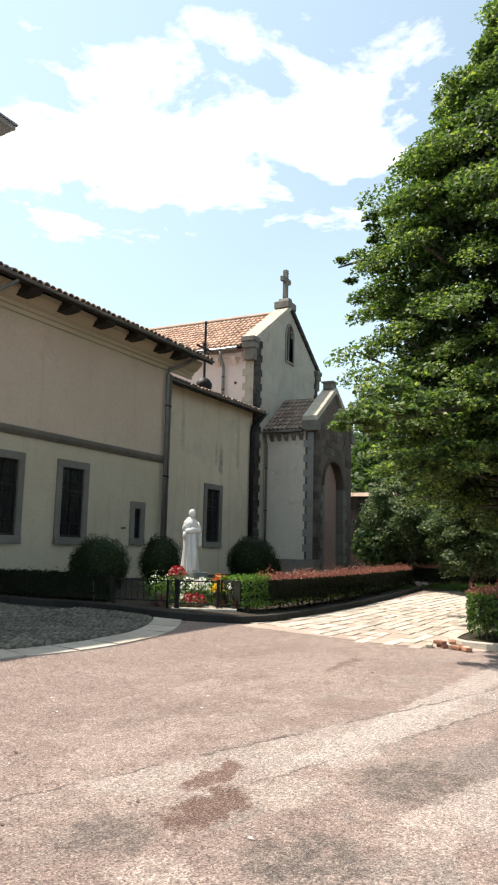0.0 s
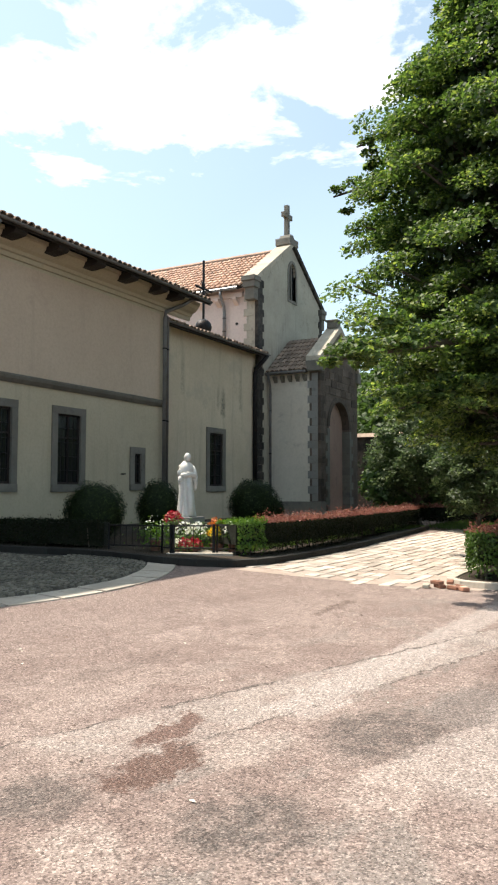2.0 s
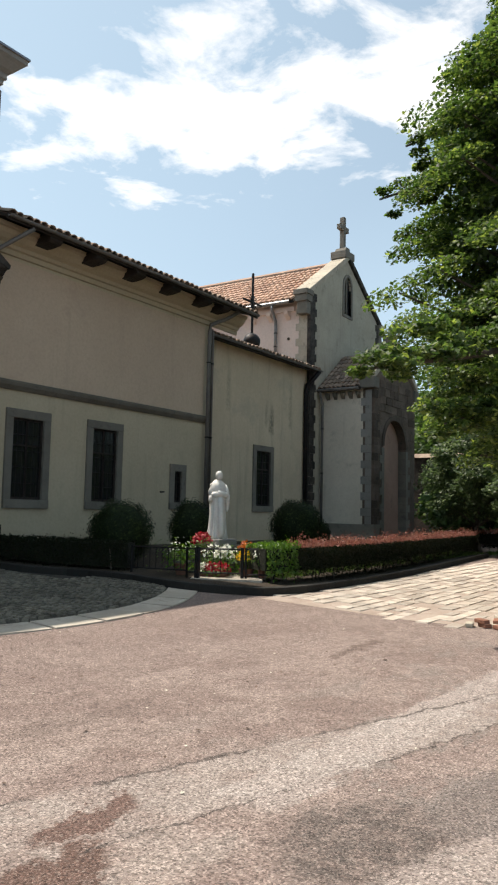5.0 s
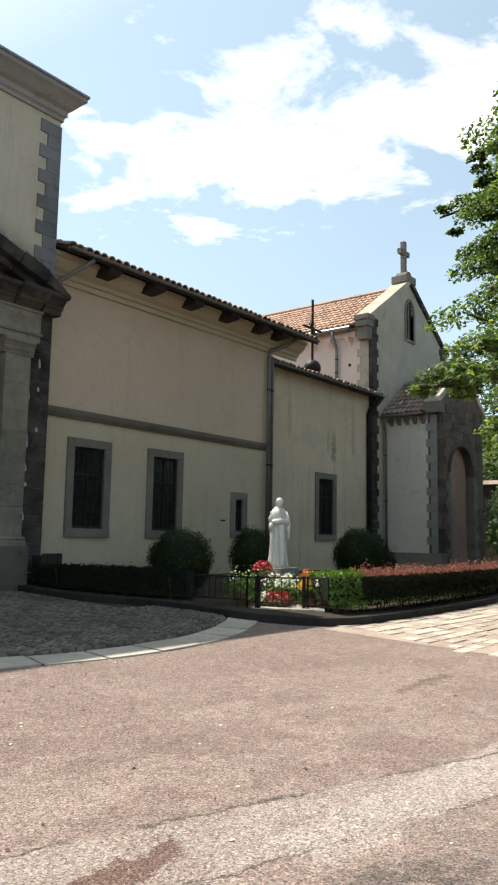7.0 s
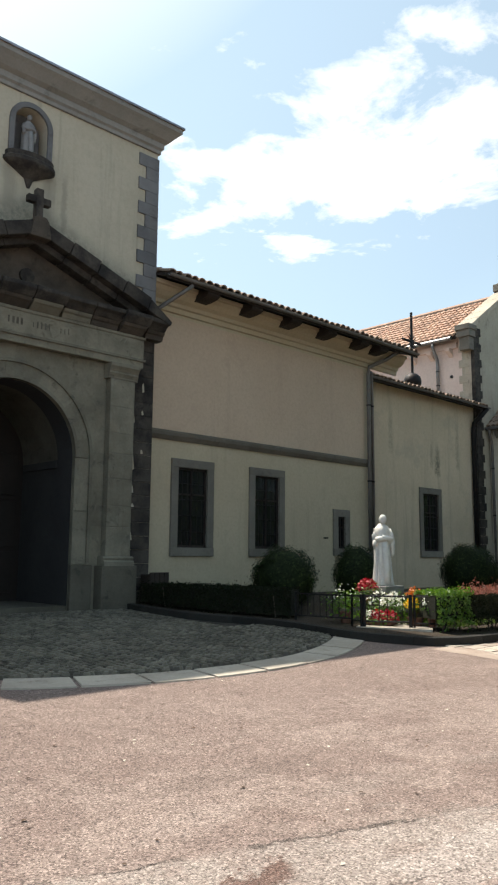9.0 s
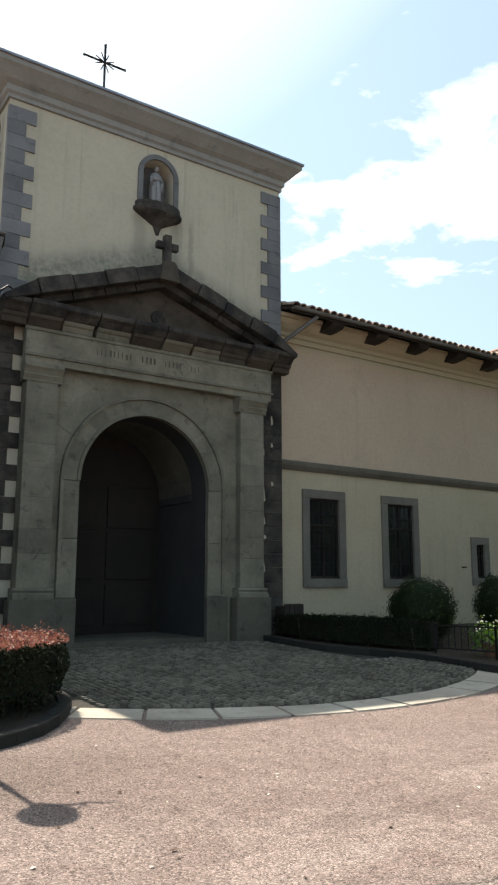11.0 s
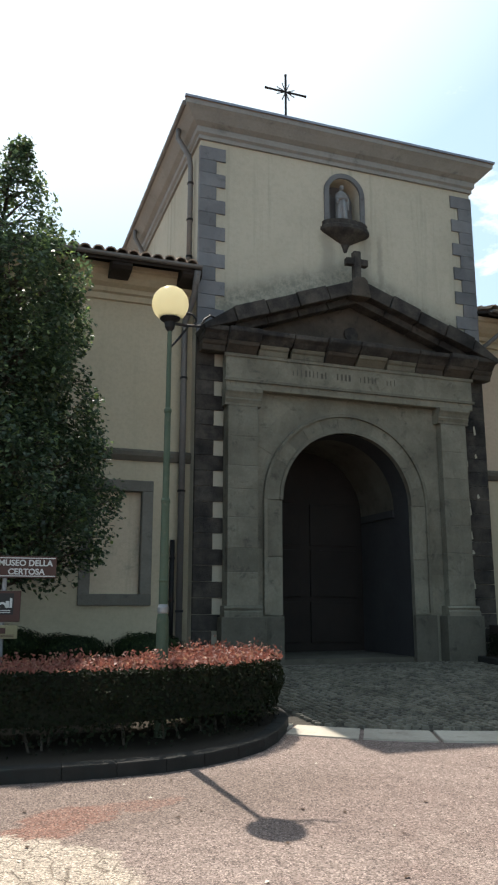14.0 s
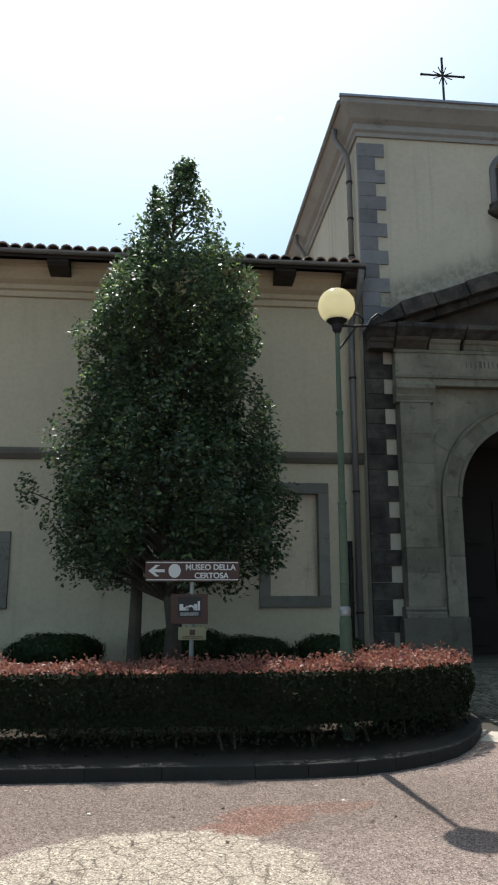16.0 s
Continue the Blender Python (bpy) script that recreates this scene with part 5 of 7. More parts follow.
def robed_figure(name, x, y, z, h, mat, label, turn=0.0, folds=9, cape=1.0, sides=48):
    """A standing robed statue as one plain shape: hem, folds, folded sleeves, hood and head."""
    q = Geo()
    prof = [(0.158, 0.0), (0.165, 0.015), (0.152, 0.08), (0.140, 0.22), (0.132, 0.38), (0.132, 0.50), (0.130, 0.60), (0.130, 0.69), (0.130, 0.745), (0.118, 0.79), (0.090, 0.825), (0.058, 0.85), (0.040, 0.87)]
    c, s = math.cos(turn), math.sin(turn)

    def fold(a, zz):
        t = (zz - z) / h
        amp = 0.085 * max(0.0, 1 - t * 1.35) + 0.012
        return amp * math.sin(folds * a + 1.6 * t) + 0.035 * math.sin(4 * a + 6 * t)

    def at(u, v, t):
        return (x + (u * c - v * s) * h, y + (u * s + v * c) * h, z + t * h)

    q.lathe(x, y, [(r * h * cape, z + t * h) for r, t in prof], sides, 1.0, 0.84, fold)
    hx, hy, _ = at(0, -0.035, 0)
    q.ball((hx, hy, z + 0.928 * h), 0.057 * h, 12, 18, 0.92, 1.0, 1.22)
    bx, by, _ = at(0, 0.02, 0)
    q.lathe(bx, by, [(0.122 * h, z + 0.735 * h), (0.130 * h, z + 0.755 * h), (0.118 * h, z + 0.80 * h), (0.088 * h, z + 0.83 * h), (0.066 * h, z + 0.852 * h), (0.050 * h, z + 0.868 * h), (0.02 * h, z + 0.872 * h)], 24, 1.0, 0.82, lambda a, zz: 0.03 * math.sin(6 * a + 40 * (zz - z) / h))
    # front panel of the habit
    q.tube([at(0.0, -0.100, 0.60), at(0.01, -0.112, 0.40), at(0.015, -0.125, 0.18), at(0.015, -0.135, 0.03)], [0.045 * h, 0.05 * h, 0.052 * h, 0.055 * h], 8)
    # crossed forearms in wide sleeves that hang below the elbow
    for sd in (-1, 1):
        q.tube([at(sd * 0.092, 0.0, 0.79), at(sd * 0.120, -0.02, 0.70), at(sd * 0.118, -0.06, 0.630)], [0.036 * h, 0.042 * h, 0.044 * h], 12)
        q.tube([at(sd * 0.120, -0.05, 0.635), at(sd * 0.070, -0.112, 0.645), at(-sd * 0.045, -0.128, 0.668 + 0.012 * sd)], [0.042 * h, 0.044 * h, 0.028 * h], 12)
        low = 0.40 if sd > 0 else 0.50
        q.tube([at(sd * 0.118, -0.06, 0.63), at(sd * 0.130, -0.06, 0.55), at(sd * 0.135, -0.05, low + 0.04), at(sd * 0.128, -0.045, low)], [0.042 * h, 0.036 * h, 0.022 * h, 0.006 * h], 10)
    ob = part(name, q, mat, None, "", smooth=True)
    return tagged(ob, label, "statue")


robed_figure("niche_statue", TC, TY + 0.12, 9.297, 0.98, STATUE_GREY, "grey stone figure standing in a wall niche", 0, 7, 0.95)

# passage behind the arch, its shade put into dark linings and walls, and the dark door
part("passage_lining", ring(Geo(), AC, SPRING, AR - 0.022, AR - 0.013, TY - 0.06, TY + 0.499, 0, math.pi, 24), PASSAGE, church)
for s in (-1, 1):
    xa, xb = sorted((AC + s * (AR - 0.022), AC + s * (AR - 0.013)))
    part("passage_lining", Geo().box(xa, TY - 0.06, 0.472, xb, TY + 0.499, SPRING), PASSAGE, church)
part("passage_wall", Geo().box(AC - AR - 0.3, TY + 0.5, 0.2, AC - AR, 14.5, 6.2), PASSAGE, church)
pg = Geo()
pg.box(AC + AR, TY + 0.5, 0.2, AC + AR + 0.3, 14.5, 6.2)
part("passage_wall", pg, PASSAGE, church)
vg = ring(Geo(), AC, SPRING, AR, AR + 0.25, TY + 0.5, 14.5, 0, math.pi, 16)
part("passage_vault", vg, STONE_FOOT, church)
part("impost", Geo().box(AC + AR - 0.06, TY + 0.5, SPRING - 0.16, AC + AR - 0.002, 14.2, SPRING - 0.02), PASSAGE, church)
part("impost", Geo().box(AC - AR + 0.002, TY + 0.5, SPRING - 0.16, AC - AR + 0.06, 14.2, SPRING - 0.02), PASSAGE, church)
part("passage_floor", Geo().box(AC - AR, TY - 0.02, 0.3, AC + AR, 14.5, 0.47), STONE_FOOT, church, bevel=0.01)
door = part("door", Geo().box(AC - AR + 0.002, 14.3, 0.472, AC + AR - 0.002, 14.4, SPRING + AR), WOOD_DOOR, church, "dark closed wooden double door")
for s in (-1, 1):
    for z0, z1 in ((0.65, 1.5), (1.6, 2.6), (2.7, 3.6)):
        xa, xb = sorted((AC + s * 0.12, AC + s * (AR - 0.14)))
        part("door_panel", Geo().box(xa, 14.255, z0, xb, 14.298, z1), WOOD_DOOR, door, bevel=0.015)

downpipe(church, [(TX0 - 0.36, 12.75, 11.05), (TX0 - 0.36, 12.75, 10.85), (TX0 - 0.12, 12.72, 10.45), (TX0 - 0.09, 12.72, 10.2), (TX0 - 0.09, 12.72, 7.9)], 0.055)
downpipe(church, [(TX0 - 0.36, 17.4, 11.05), (TX0 - 0.36, 17.4, 10.85), (TX0 - 0.12, 17.4, 10.45), (TX0 - 0.09, 17.4, 10.2), (TX0 - 0.09, 17.4, 8.8)], 0.055)
part("gutter", Geo().tube([(TX0 - 0.42, TY - 0.3, 11.16), (TX0 - 0.42, 27, 11.16)], 0.055, 8), METAL_PIPE, church)

IX = TC
iron_cross = thing("iron_cross", (IX, 15.5, 12.3), "wrought iron cross with star rays on the church roof", "cross")
part("shaft", Geo().tube([(IX, 15.5, 12.2), (IX, 15.5, 15.22)], 0.03, 8), IRON, iron_cross)
part("arm", Geo().tube([(IX - 0.56, 15.5, 14.72), (IX + 0.56, 15.5, 14.72)], 0.028, 8), IRON, iron_cross)
for dx, dz in ((-0.56, 0), (0.56, 0), (0, 0.5)):
    part("finial", Geo().ball((IX + dx, 15.5, 14.72 + dz), 0.038, 6, 8), IRON, iron_cross)
rays = Geo()
for a in range(8):
    an = radians(22.5 + 45 * a)
    rays.tube([(IX, 15.5, 14.72), (IX + 0.27 * math.cos(an), 15.5, 14.72 + 0.27 * math.sin(an))], 0.014, 5)
rays.lathe(IX, 15.5, [(0.0, 14.72), (0.001, 14.72)], 4)
part("rays", rays, IRON, iron_cross)

# ---------------------------------------------------------------- gabled chapel with porch
GX0, GX1, GY, GC = 25.65, 32.09, 13.10, 28.87
chapel = thing("chapel", (GC, GY, 0.4), "gabled chapel with pink side wall, tiled roof and stone porch", "church")
gz, pk = 9.95, 12.15
front = Geo()
LX0, LX1, LZ0, LSP = GC - 0.34, GC + 0.34, 9.80, 10.95
lw = 0.34


def gable_z(x):
    return gz + (pk - gz) * (1 - abs(x - GC) / (GC - GX0))


polys = cells([GX0, GC - lw, GC + lw, GX1], [0.2, 9.0, LZ0], lambda x, z: False)
polys.append([(GX0, LZ0), (GC - lw, LZ0), (GC - lw, LSP), (GC - lw, gable_z(GC - lw)), (GX0, gz)])
polys.append([(GC + lw, LZ0), (GX1, LZ0), (GX1, gz), (GC + lw, gable_z(GC + lw)), (GC + lw, LSP)])
for i in range(8):
    xa, xb = GC - lw * math.cos(math.pi * i / 8), GC - lw * math.cos(math.pi * (i + 1) / 8)
    polys.append([(xa, LSP + 0.5 * math.sin(math.pi * i / 8)), (xb, LSP + 0.5 * math.sin(math.pi * (i + 1) / 8)), (xb, gable_z(xb)), (xa, gable_z(xa))])
slab(front, polys, GY, GY + 0.5)
part("wall", front, surf("grey_render", (0.38, 0.345, 0.27), (0.47, 0.43, 0.34), 0.6, 12, (0.20, 0.185, 0.145), 0.92, 0.2, streak=0.8), chapel, "grey weathered gable wall")
part("wall", Geo().box(GX0, GY + 0.5, 0.2, GX0 + 0.45, 26, gz - 0.15), PLASTER_PINK, chapel, "pale pink side wall")
part("wall", Geo().box(GX1 - 0.45, GY + 0.5, 0.2, GX1, 26, gz - 0.15), PLASTER_PINK, chapel)
part("wall", Geo().prism([(GX0, 0.2), (GX1, 0.2), (GX1, gz), (GC, pk), (GX0, gz)], "y", 26, 26.4), PLASTER_PINK, chapel)
win = part("lancet_window", Geo().box(LX0, GY + 0.09, LZ0, LX1, GY + 0.11, LSP + 0.5), GLASS, chapel, "dark lancet window in a stone frame")
fr = Geo().box(LX0 - 0.12, GY - 0.04, LZ0 - 0.12, LX0, GY + 0.2, LSP).box(LX1, GY - 0.04, LZ0 - 0.12, LX1 + 0.12, GY + 0.2, LSP).box(LX0, GY - 0.04, LZ0 - 0.12, LX1, GY + 0.2, LZ0)
for i in range(10):
    a, b = math.pi * i / 10, math.pi * (i + 1) / 10
    fr.prism([(GC - 0.34 * math.cos(a), LSP + 0.5 * math.sin(a)), (GC - 0.46 * math.cos(a), LSP + 0.62 * math.sin(a)), (GC - 0.46 * math.cos(b), LSP + 0.62 * math.sin(b)), (GC - 0.34 * math.cos(b), LSP + 0.5 * math.sin(b))], "y", GY - 0.04, GY + 0.2)
part("frame", fr, STONE_GREY, win)
part("mullion", Geo().box(GC - 0.04, GY + 0.03, LZ0, GC + 0.04, GY + 0.085, LSP + 0.5), STONE_GREY, win)
slope = (pk - gz) / (GC - GX0)
for s in (-1, 1):
    a, b = Vector((GC + s * 3.44, gz - 0.10)), Vector((GC, pk + 0.06))
    for i in range(6):
        p, q = a + (b - a) * (i / 6 + 0.002), a + (b - a) * ((i + 1) / 6 - 0.002)
        # pale left slope, dark right slope: sun and shade put into the stone colour
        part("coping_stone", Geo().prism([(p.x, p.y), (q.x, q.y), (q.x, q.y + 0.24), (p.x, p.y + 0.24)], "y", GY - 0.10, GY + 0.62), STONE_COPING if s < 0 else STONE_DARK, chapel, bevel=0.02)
    cx = GC + s * 3.37
    part("kneeler", Geo().box(cx - 0.30, GY - 0.10, gz - 0.36, cx + 0.16, GY + 0.44, gz - 0.10).box(cx - 0.22, GY - 0.05, gz - 0.85, cx + 0.10, GY + 0.38, gz - 0.36).box(cx - 0.36, GY - 0.14, gz - 0.10, cx + 0.20, GY + 0.48, gz + 0.10), STONE_GREY, chapel, "stone kneeler block", bevel=0.02)
for row in range(32):
    z0, z1 = 0.42 + 0.30 * row, 0.42 + 0.30 * (row + 1) - 0.008
    w_, d_ = (0.26, 0.50) if row % 2 else (0.14, 0.26)
    # corner stones split by face: front coloured dark as shaded, side pale as sunlit
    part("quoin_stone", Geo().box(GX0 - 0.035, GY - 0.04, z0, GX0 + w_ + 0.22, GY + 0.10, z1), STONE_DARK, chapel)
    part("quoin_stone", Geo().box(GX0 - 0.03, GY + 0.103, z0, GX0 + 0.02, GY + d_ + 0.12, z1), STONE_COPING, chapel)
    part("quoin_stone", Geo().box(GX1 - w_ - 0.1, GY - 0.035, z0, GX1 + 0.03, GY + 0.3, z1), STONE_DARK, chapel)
chroof = part("roof", Geo().prism([(GX0 - 0.35, gz - 0.26), (GC, pk - 0.06), (GC, pk - 0.16), (GX0 - 0.35, gz - 0.36)], "y", GY + 0.55, 26.4).prism([(GX1 + 0.35, gz - 0.26), (GC, pk - 0.06), (GC, pk - 0.16), (GX1 + 0.35, gz - 0.36)], "y", GY + 0.55, 26.4), WOOD_DARK, chapel, "sunlit terracotta tiled roof")
tf = tile_field(Geo(), (GX0 - 0.40, 26.2, gz - 0.27), (0, -1, 0), (GC - GX0 + 0.35, 0, pk - gz + 0.2), 12.5, 4.2, tw=0.25, tl=0.36)
tagged(part("roof_tiles", tf, TILE_RED, chroof), kind="stuff")
part("ridge_tiles", Geo().tube([(GC, GY + 0.6, pk - 0.03), (GC, 26.3, pk - 0.03)], 0.12, 8), TILE_RED, chroof)
part("eave_band", Geo().box(GX0 - 0.10, GY + 0.66, gz - 0.62, GX0 - 0.002, 26, gz - 0.40), PLASTER_PINK, chroof)
part("gutter", Geo().tube([(GX0 - 0.42, GY + 0.7, gz - 0.32), (GX0 - 0.42, 26, gz - 0.32)], 0.08, 8), GALV, chroof)
for i in range(14):
    y_ = GY + 0.95 + 0.82 * i
    part("eave_bracket", Geo().prism([(GX0 - 0.002, gz - 0.95), (GX0 - 0.002, gz - 0.63), (GX0 - 0.30, gz - 0.63), (GX0 - 0.28, gz - 0.74)][::-1], "y", y_ - 0.09, y_ + 0.09), PLASTER_PINK, chroof)
downpipe(chapel, [(GX0 - 0.42, 14.6, gz - 0.38), (GX0 - 0.42, 14.6, gz - 0.55), (GX0 - 0.12, 14.6, gz - 0.95), (GX0 - 0.10, 14.6, gz - 1.2), (GX0 - 0.10, 14.6, 7.2)], 0.06, mat=GALV, label="grey downpipe on the pink wall")
part("vent", Geo().lathe(0, 0, [(0.06, 0), (0.06, 0.03)], 14), STONE_DARK, chapel).matrix_basis = pose(GX0 - 0.003, 14.05, 8.25, 0, -90, 0)
part("flashing", Geo().prism([(GY + 0.4, 6.98), (GY + 2.0, 7.25), (GY + 2.0, 7.38), (GY + 0.4, 7.30)], "x", GX0 - 0.30, GX0 - 0.012), LEAD, chapel, "grey lead flashing")

gable_cross = thing("gable_cross", (GC, GY + 0.25, pk + 0.2), "grey stone cross on a stepped block above the gable", "cross")
part("block", Geo().box(GC - 0.42, GY - 0.12, pk + 0.08, GC + 0.42, GY + 0.62, pk + 0.40), STONE_GREY, gable_cross, bevel=0.03)
part("foot", Geo().prism([(GC - 0.28, pk + 0.40), (GC + 0.28, pk + 0.40), (GC + 0.14, pk + 0.60), (GC - 0.14, pk + 0.60)], "y", GY, GY + 0.5), STONE_GREY, gable_cross)
part("shaft", Geo().box(GC - 0.10, GY + 0.15, pk + 0.60, GC + 0.10, GY + 0.35, pk + 1.98), STONE_GREY, gable_cross, bevel=0.015)
for s in (-1, 1):
    xa, xb = sorted((GC + s * 0.102, GC + s * 0.40))
    part("arm", Geo().box(xa, GY + 0.16, pk + 1.38, xb, GY + 0.34, pk + 1.60), STONE_GREY, gable_cross, bevel=0.015)

# porch
PXA, PXB, PY, PZ, PK = 26.62, 30.74, 10.82, 6.27, 7.90
PC, PG, PT = (PXA + PXB) / 2, 6.62, 8.12
STONE_PORCH = surf("brown_porch_stone", (0.090, 0.068, 0.052), (0.15, 0.115, 0.09), 1.4, 14, (0.045, 0.042, 0.032), 0.92, 0.6, vary=0.32)
RENDER_PALE = surf("pale_render", (0.64, 0.575, 0.475), (0.70, 0.635, 0.53), 0.6, 12, (0.42, 0.38, 0.31), 0.92, 0.2, streak=0.35)
part("porch_wall", Geo().box(PXA, PY + 0.45, 0.2, PXA + 0.4, GY, PZ), RENDER_PALE, chapel, "pale rendered porch side wall")
part("porch_wall", Geo().box(PXB - 0.4, PY + 0.45, 0.2, PXB, GY, PZ), RENDER_PALE, chapel)
pf = Geo()
arched(pf, PXA, PXB, 0.2, PG, PY, PY + 0.45, PC - 0.06, 1.1, 0.2, 4.08, 18, lambda x: PG + (PT - PG) * max(0.0, 1 - abs(x - PC) / (PC - PXA)))
part("porch_front", pf, STONE_PORCH, chapel, "dark stone porch front with a round arch")
part("porch_back", Geo().box(PXA + 0.45, PY + 0.30, 0.2, PXB - 0.45, PY + 0.44, 5.6), surf("rosy_render", (0.33, 0.21, 0.16), (0.39, 0.25, 0.19), 0.8, 12, (0.20, 0.14, 0.11), 0.9, 0.15), chapel)
part("plinth", Geo().box(PXA - 0.08, PY - 0.08, 0.2, PXA + 0.42, GY - 0.03, 1.05), STONE_GREY, chapel, bevel=0.02)
for row in range(17):
    z0, z1 = 1.06 + 0.30 * row, 1.06 + 0.30 * (row + 1) - 0.008
    d_ = 0.52 if row % 2 else 0.34
    part("quoin_stone", Geo().box(PXA - 0.03, PY + 0.082, z0, PXA + 0.10, PY + d_, z1), STONE_CORNICE, chapel)
    part("quoin_stone", Geo().box(PXA - 0.028, PY - 0.035, z0, PXA + (0.5 if row % 2 else 0.32), PY + 0.08, z1), STONE_PORCH, chapel, bevel=0.01)
for s in (-1, 1):
    for row in range(11):
        z0, z1 = 0.6 + 0.31 * row, 0.6 + 0.31 * (row + 1) - 0.008
        xa, xb = sorted((PC - 0.06 + s * 1.085, PC - 0.06 + s * (1.5 if row % 2 else 1.3)))
        part("arch_stone", Geo().box(xa, PY - 0.04, z0, xb, PY + 0.30, z1), STONE_GREY, chapel)
part("porch_arch", ring(Geo(), PC - 0.06, 4.08, 1.085, 1.28, PY - 0.04, PY + 0.3, 0, math.pi, 20), STONE_PORCH, chapel)
rq = random.Random(23)
for row in range(18):
    z0, z1 = 1.06 + 0.31 * row, 1.06 + 0.31 * (row + 1) - 0.02
    x = PXA + (0.53 if row % 2 else 0.35)
    while x < PXB - 0.12:
        w_ = rq.uniform(0.35, 0.75)
        xb = min(x + w_, PXB - 0.02)
        ax, az = (x + xb) / 2 - (PC - 0.06), (z0 + z1) / 2 - 4.08
        half = (xb - x) / 2
        clear = abs(ax) - half > 1.31 if az < 0 else math.hypot(max(abs(ax) - half, 0), az) > 1.45
        under = max(abs(x - PC), abs(xb - PC)) < (PC - PXA) * (1 - max(0.0, z1 - PG) / (PT - PG)) - 0.02
        if clear and under and not (az < 0.2 and abs(ax) - half < 1.56):
            part("rubble_stone", Geo().box(x, PY - rq.uniform(0.012, 0.035), z0, xb - 0.02, PY + 0.05, z1), STONE_PORCH, chapel, bevel=0.012)
        x = xb
proof = part("porch_roof", Geo().prism([(PXA - 0.25, PZ - 0.02), (PC, PK + 0.1), (PC, PK), (PXA - 0.25, PZ - 0.12)], "y", PY + 0.45, GY - 0.002).prism([(PXB + 0.25, PZ - 0.02), (PC, PK + 0.1), (PC, PK), (PXB + 0.25, PZ - 0.12)], "y", PY + 0.45, GY - 0.002), WOOD_DARK, chapel, "small tiled porch roof")
tf = tile_field(Geo(), (PXA - 0.28, GY - 0.02, PZ - 0.01), (0, -1, 0), (PC - PXA + 0.25, 0, PK - PZ + 0.12), 1.80, 2.75, tw=0.2, tl=0.34)
tagged(part("roof_tiles", tf, TILE_OLD, proof), kind="stuff")
part("porch_gutter", Geo().tube([(PXA - 0.32, PY + 0.5, PZ - 0.06), (PXA - 0.32, GY, PZ - 0.06)], 0.06, 8), METAL_PIPE, chapel)
for i in range(5):
    y_ = PY + 0.62 + 0.33 * i
    part("eave_bracket", Geo().prism([(PXA - 0.002, PZ - 0.42), (PXA - 0.002, PZ - 0.16), (PXA - 0.20, PZ - 0.16), (PXA - 0.16, PZ - 0.28)][::-1], "y", y_ - 0.07, y_ + 0.07), STONE_GREY, chapel)
downpipe(chapel, [(PXA - 0.32, GY - 0.15, PZ - 0.1), (PXA - 0.30, GY - 0.15, PZ - 0.25), (PXA - 0.10, GY - 0.12, PZ - 0.55), (PXA - 0.08, GY - 0.12, PZ - 0.8), (PXA - 0.08, GY - 0.12, 0.5)], 0.05)
for s in (-1, 1):
    a, b = Vector((PC + s * 2.20, PG - 0.05)), Vector((PC, PT + 0.02))
    for i in range(4):
        p, q = a + (b - a) * (i / 4 + 0.003), a + (b - a) * ((i + 1) / 4 - 0.003)
        part("coping_stone", Geo().prism([(p.x, p.y), (q.x, q.y), (q.x, q.y + 0.26), (p.x, p.y + 0.26)], "y", PY - 0.10, PY + 0.55), STONE_COPING, chapel, bevel=0.02)
    part("kneeler", Geo().box(PC + s * 2.06 - 0.22, PY - 0.12, PZ - 0.05, PC + s * 2.06 + 0.22, PY + 0.52, PG + 0.02), STONE_GREY, chapel, bevel=0.02)
part("finial", Geo().box(PC - 0.24, PY + 0.02, PT + 0.2, PC + 0.24, PY + 0.46, PT + 0.47).box(PC - 0.30, PY - 0.04, PT + 0.46, PC + 0.30, PY + 0.52, PT + 0.54), STONE_GREY, chapel, bevel=0.02)

# ---------------------------------------------------------------- planting


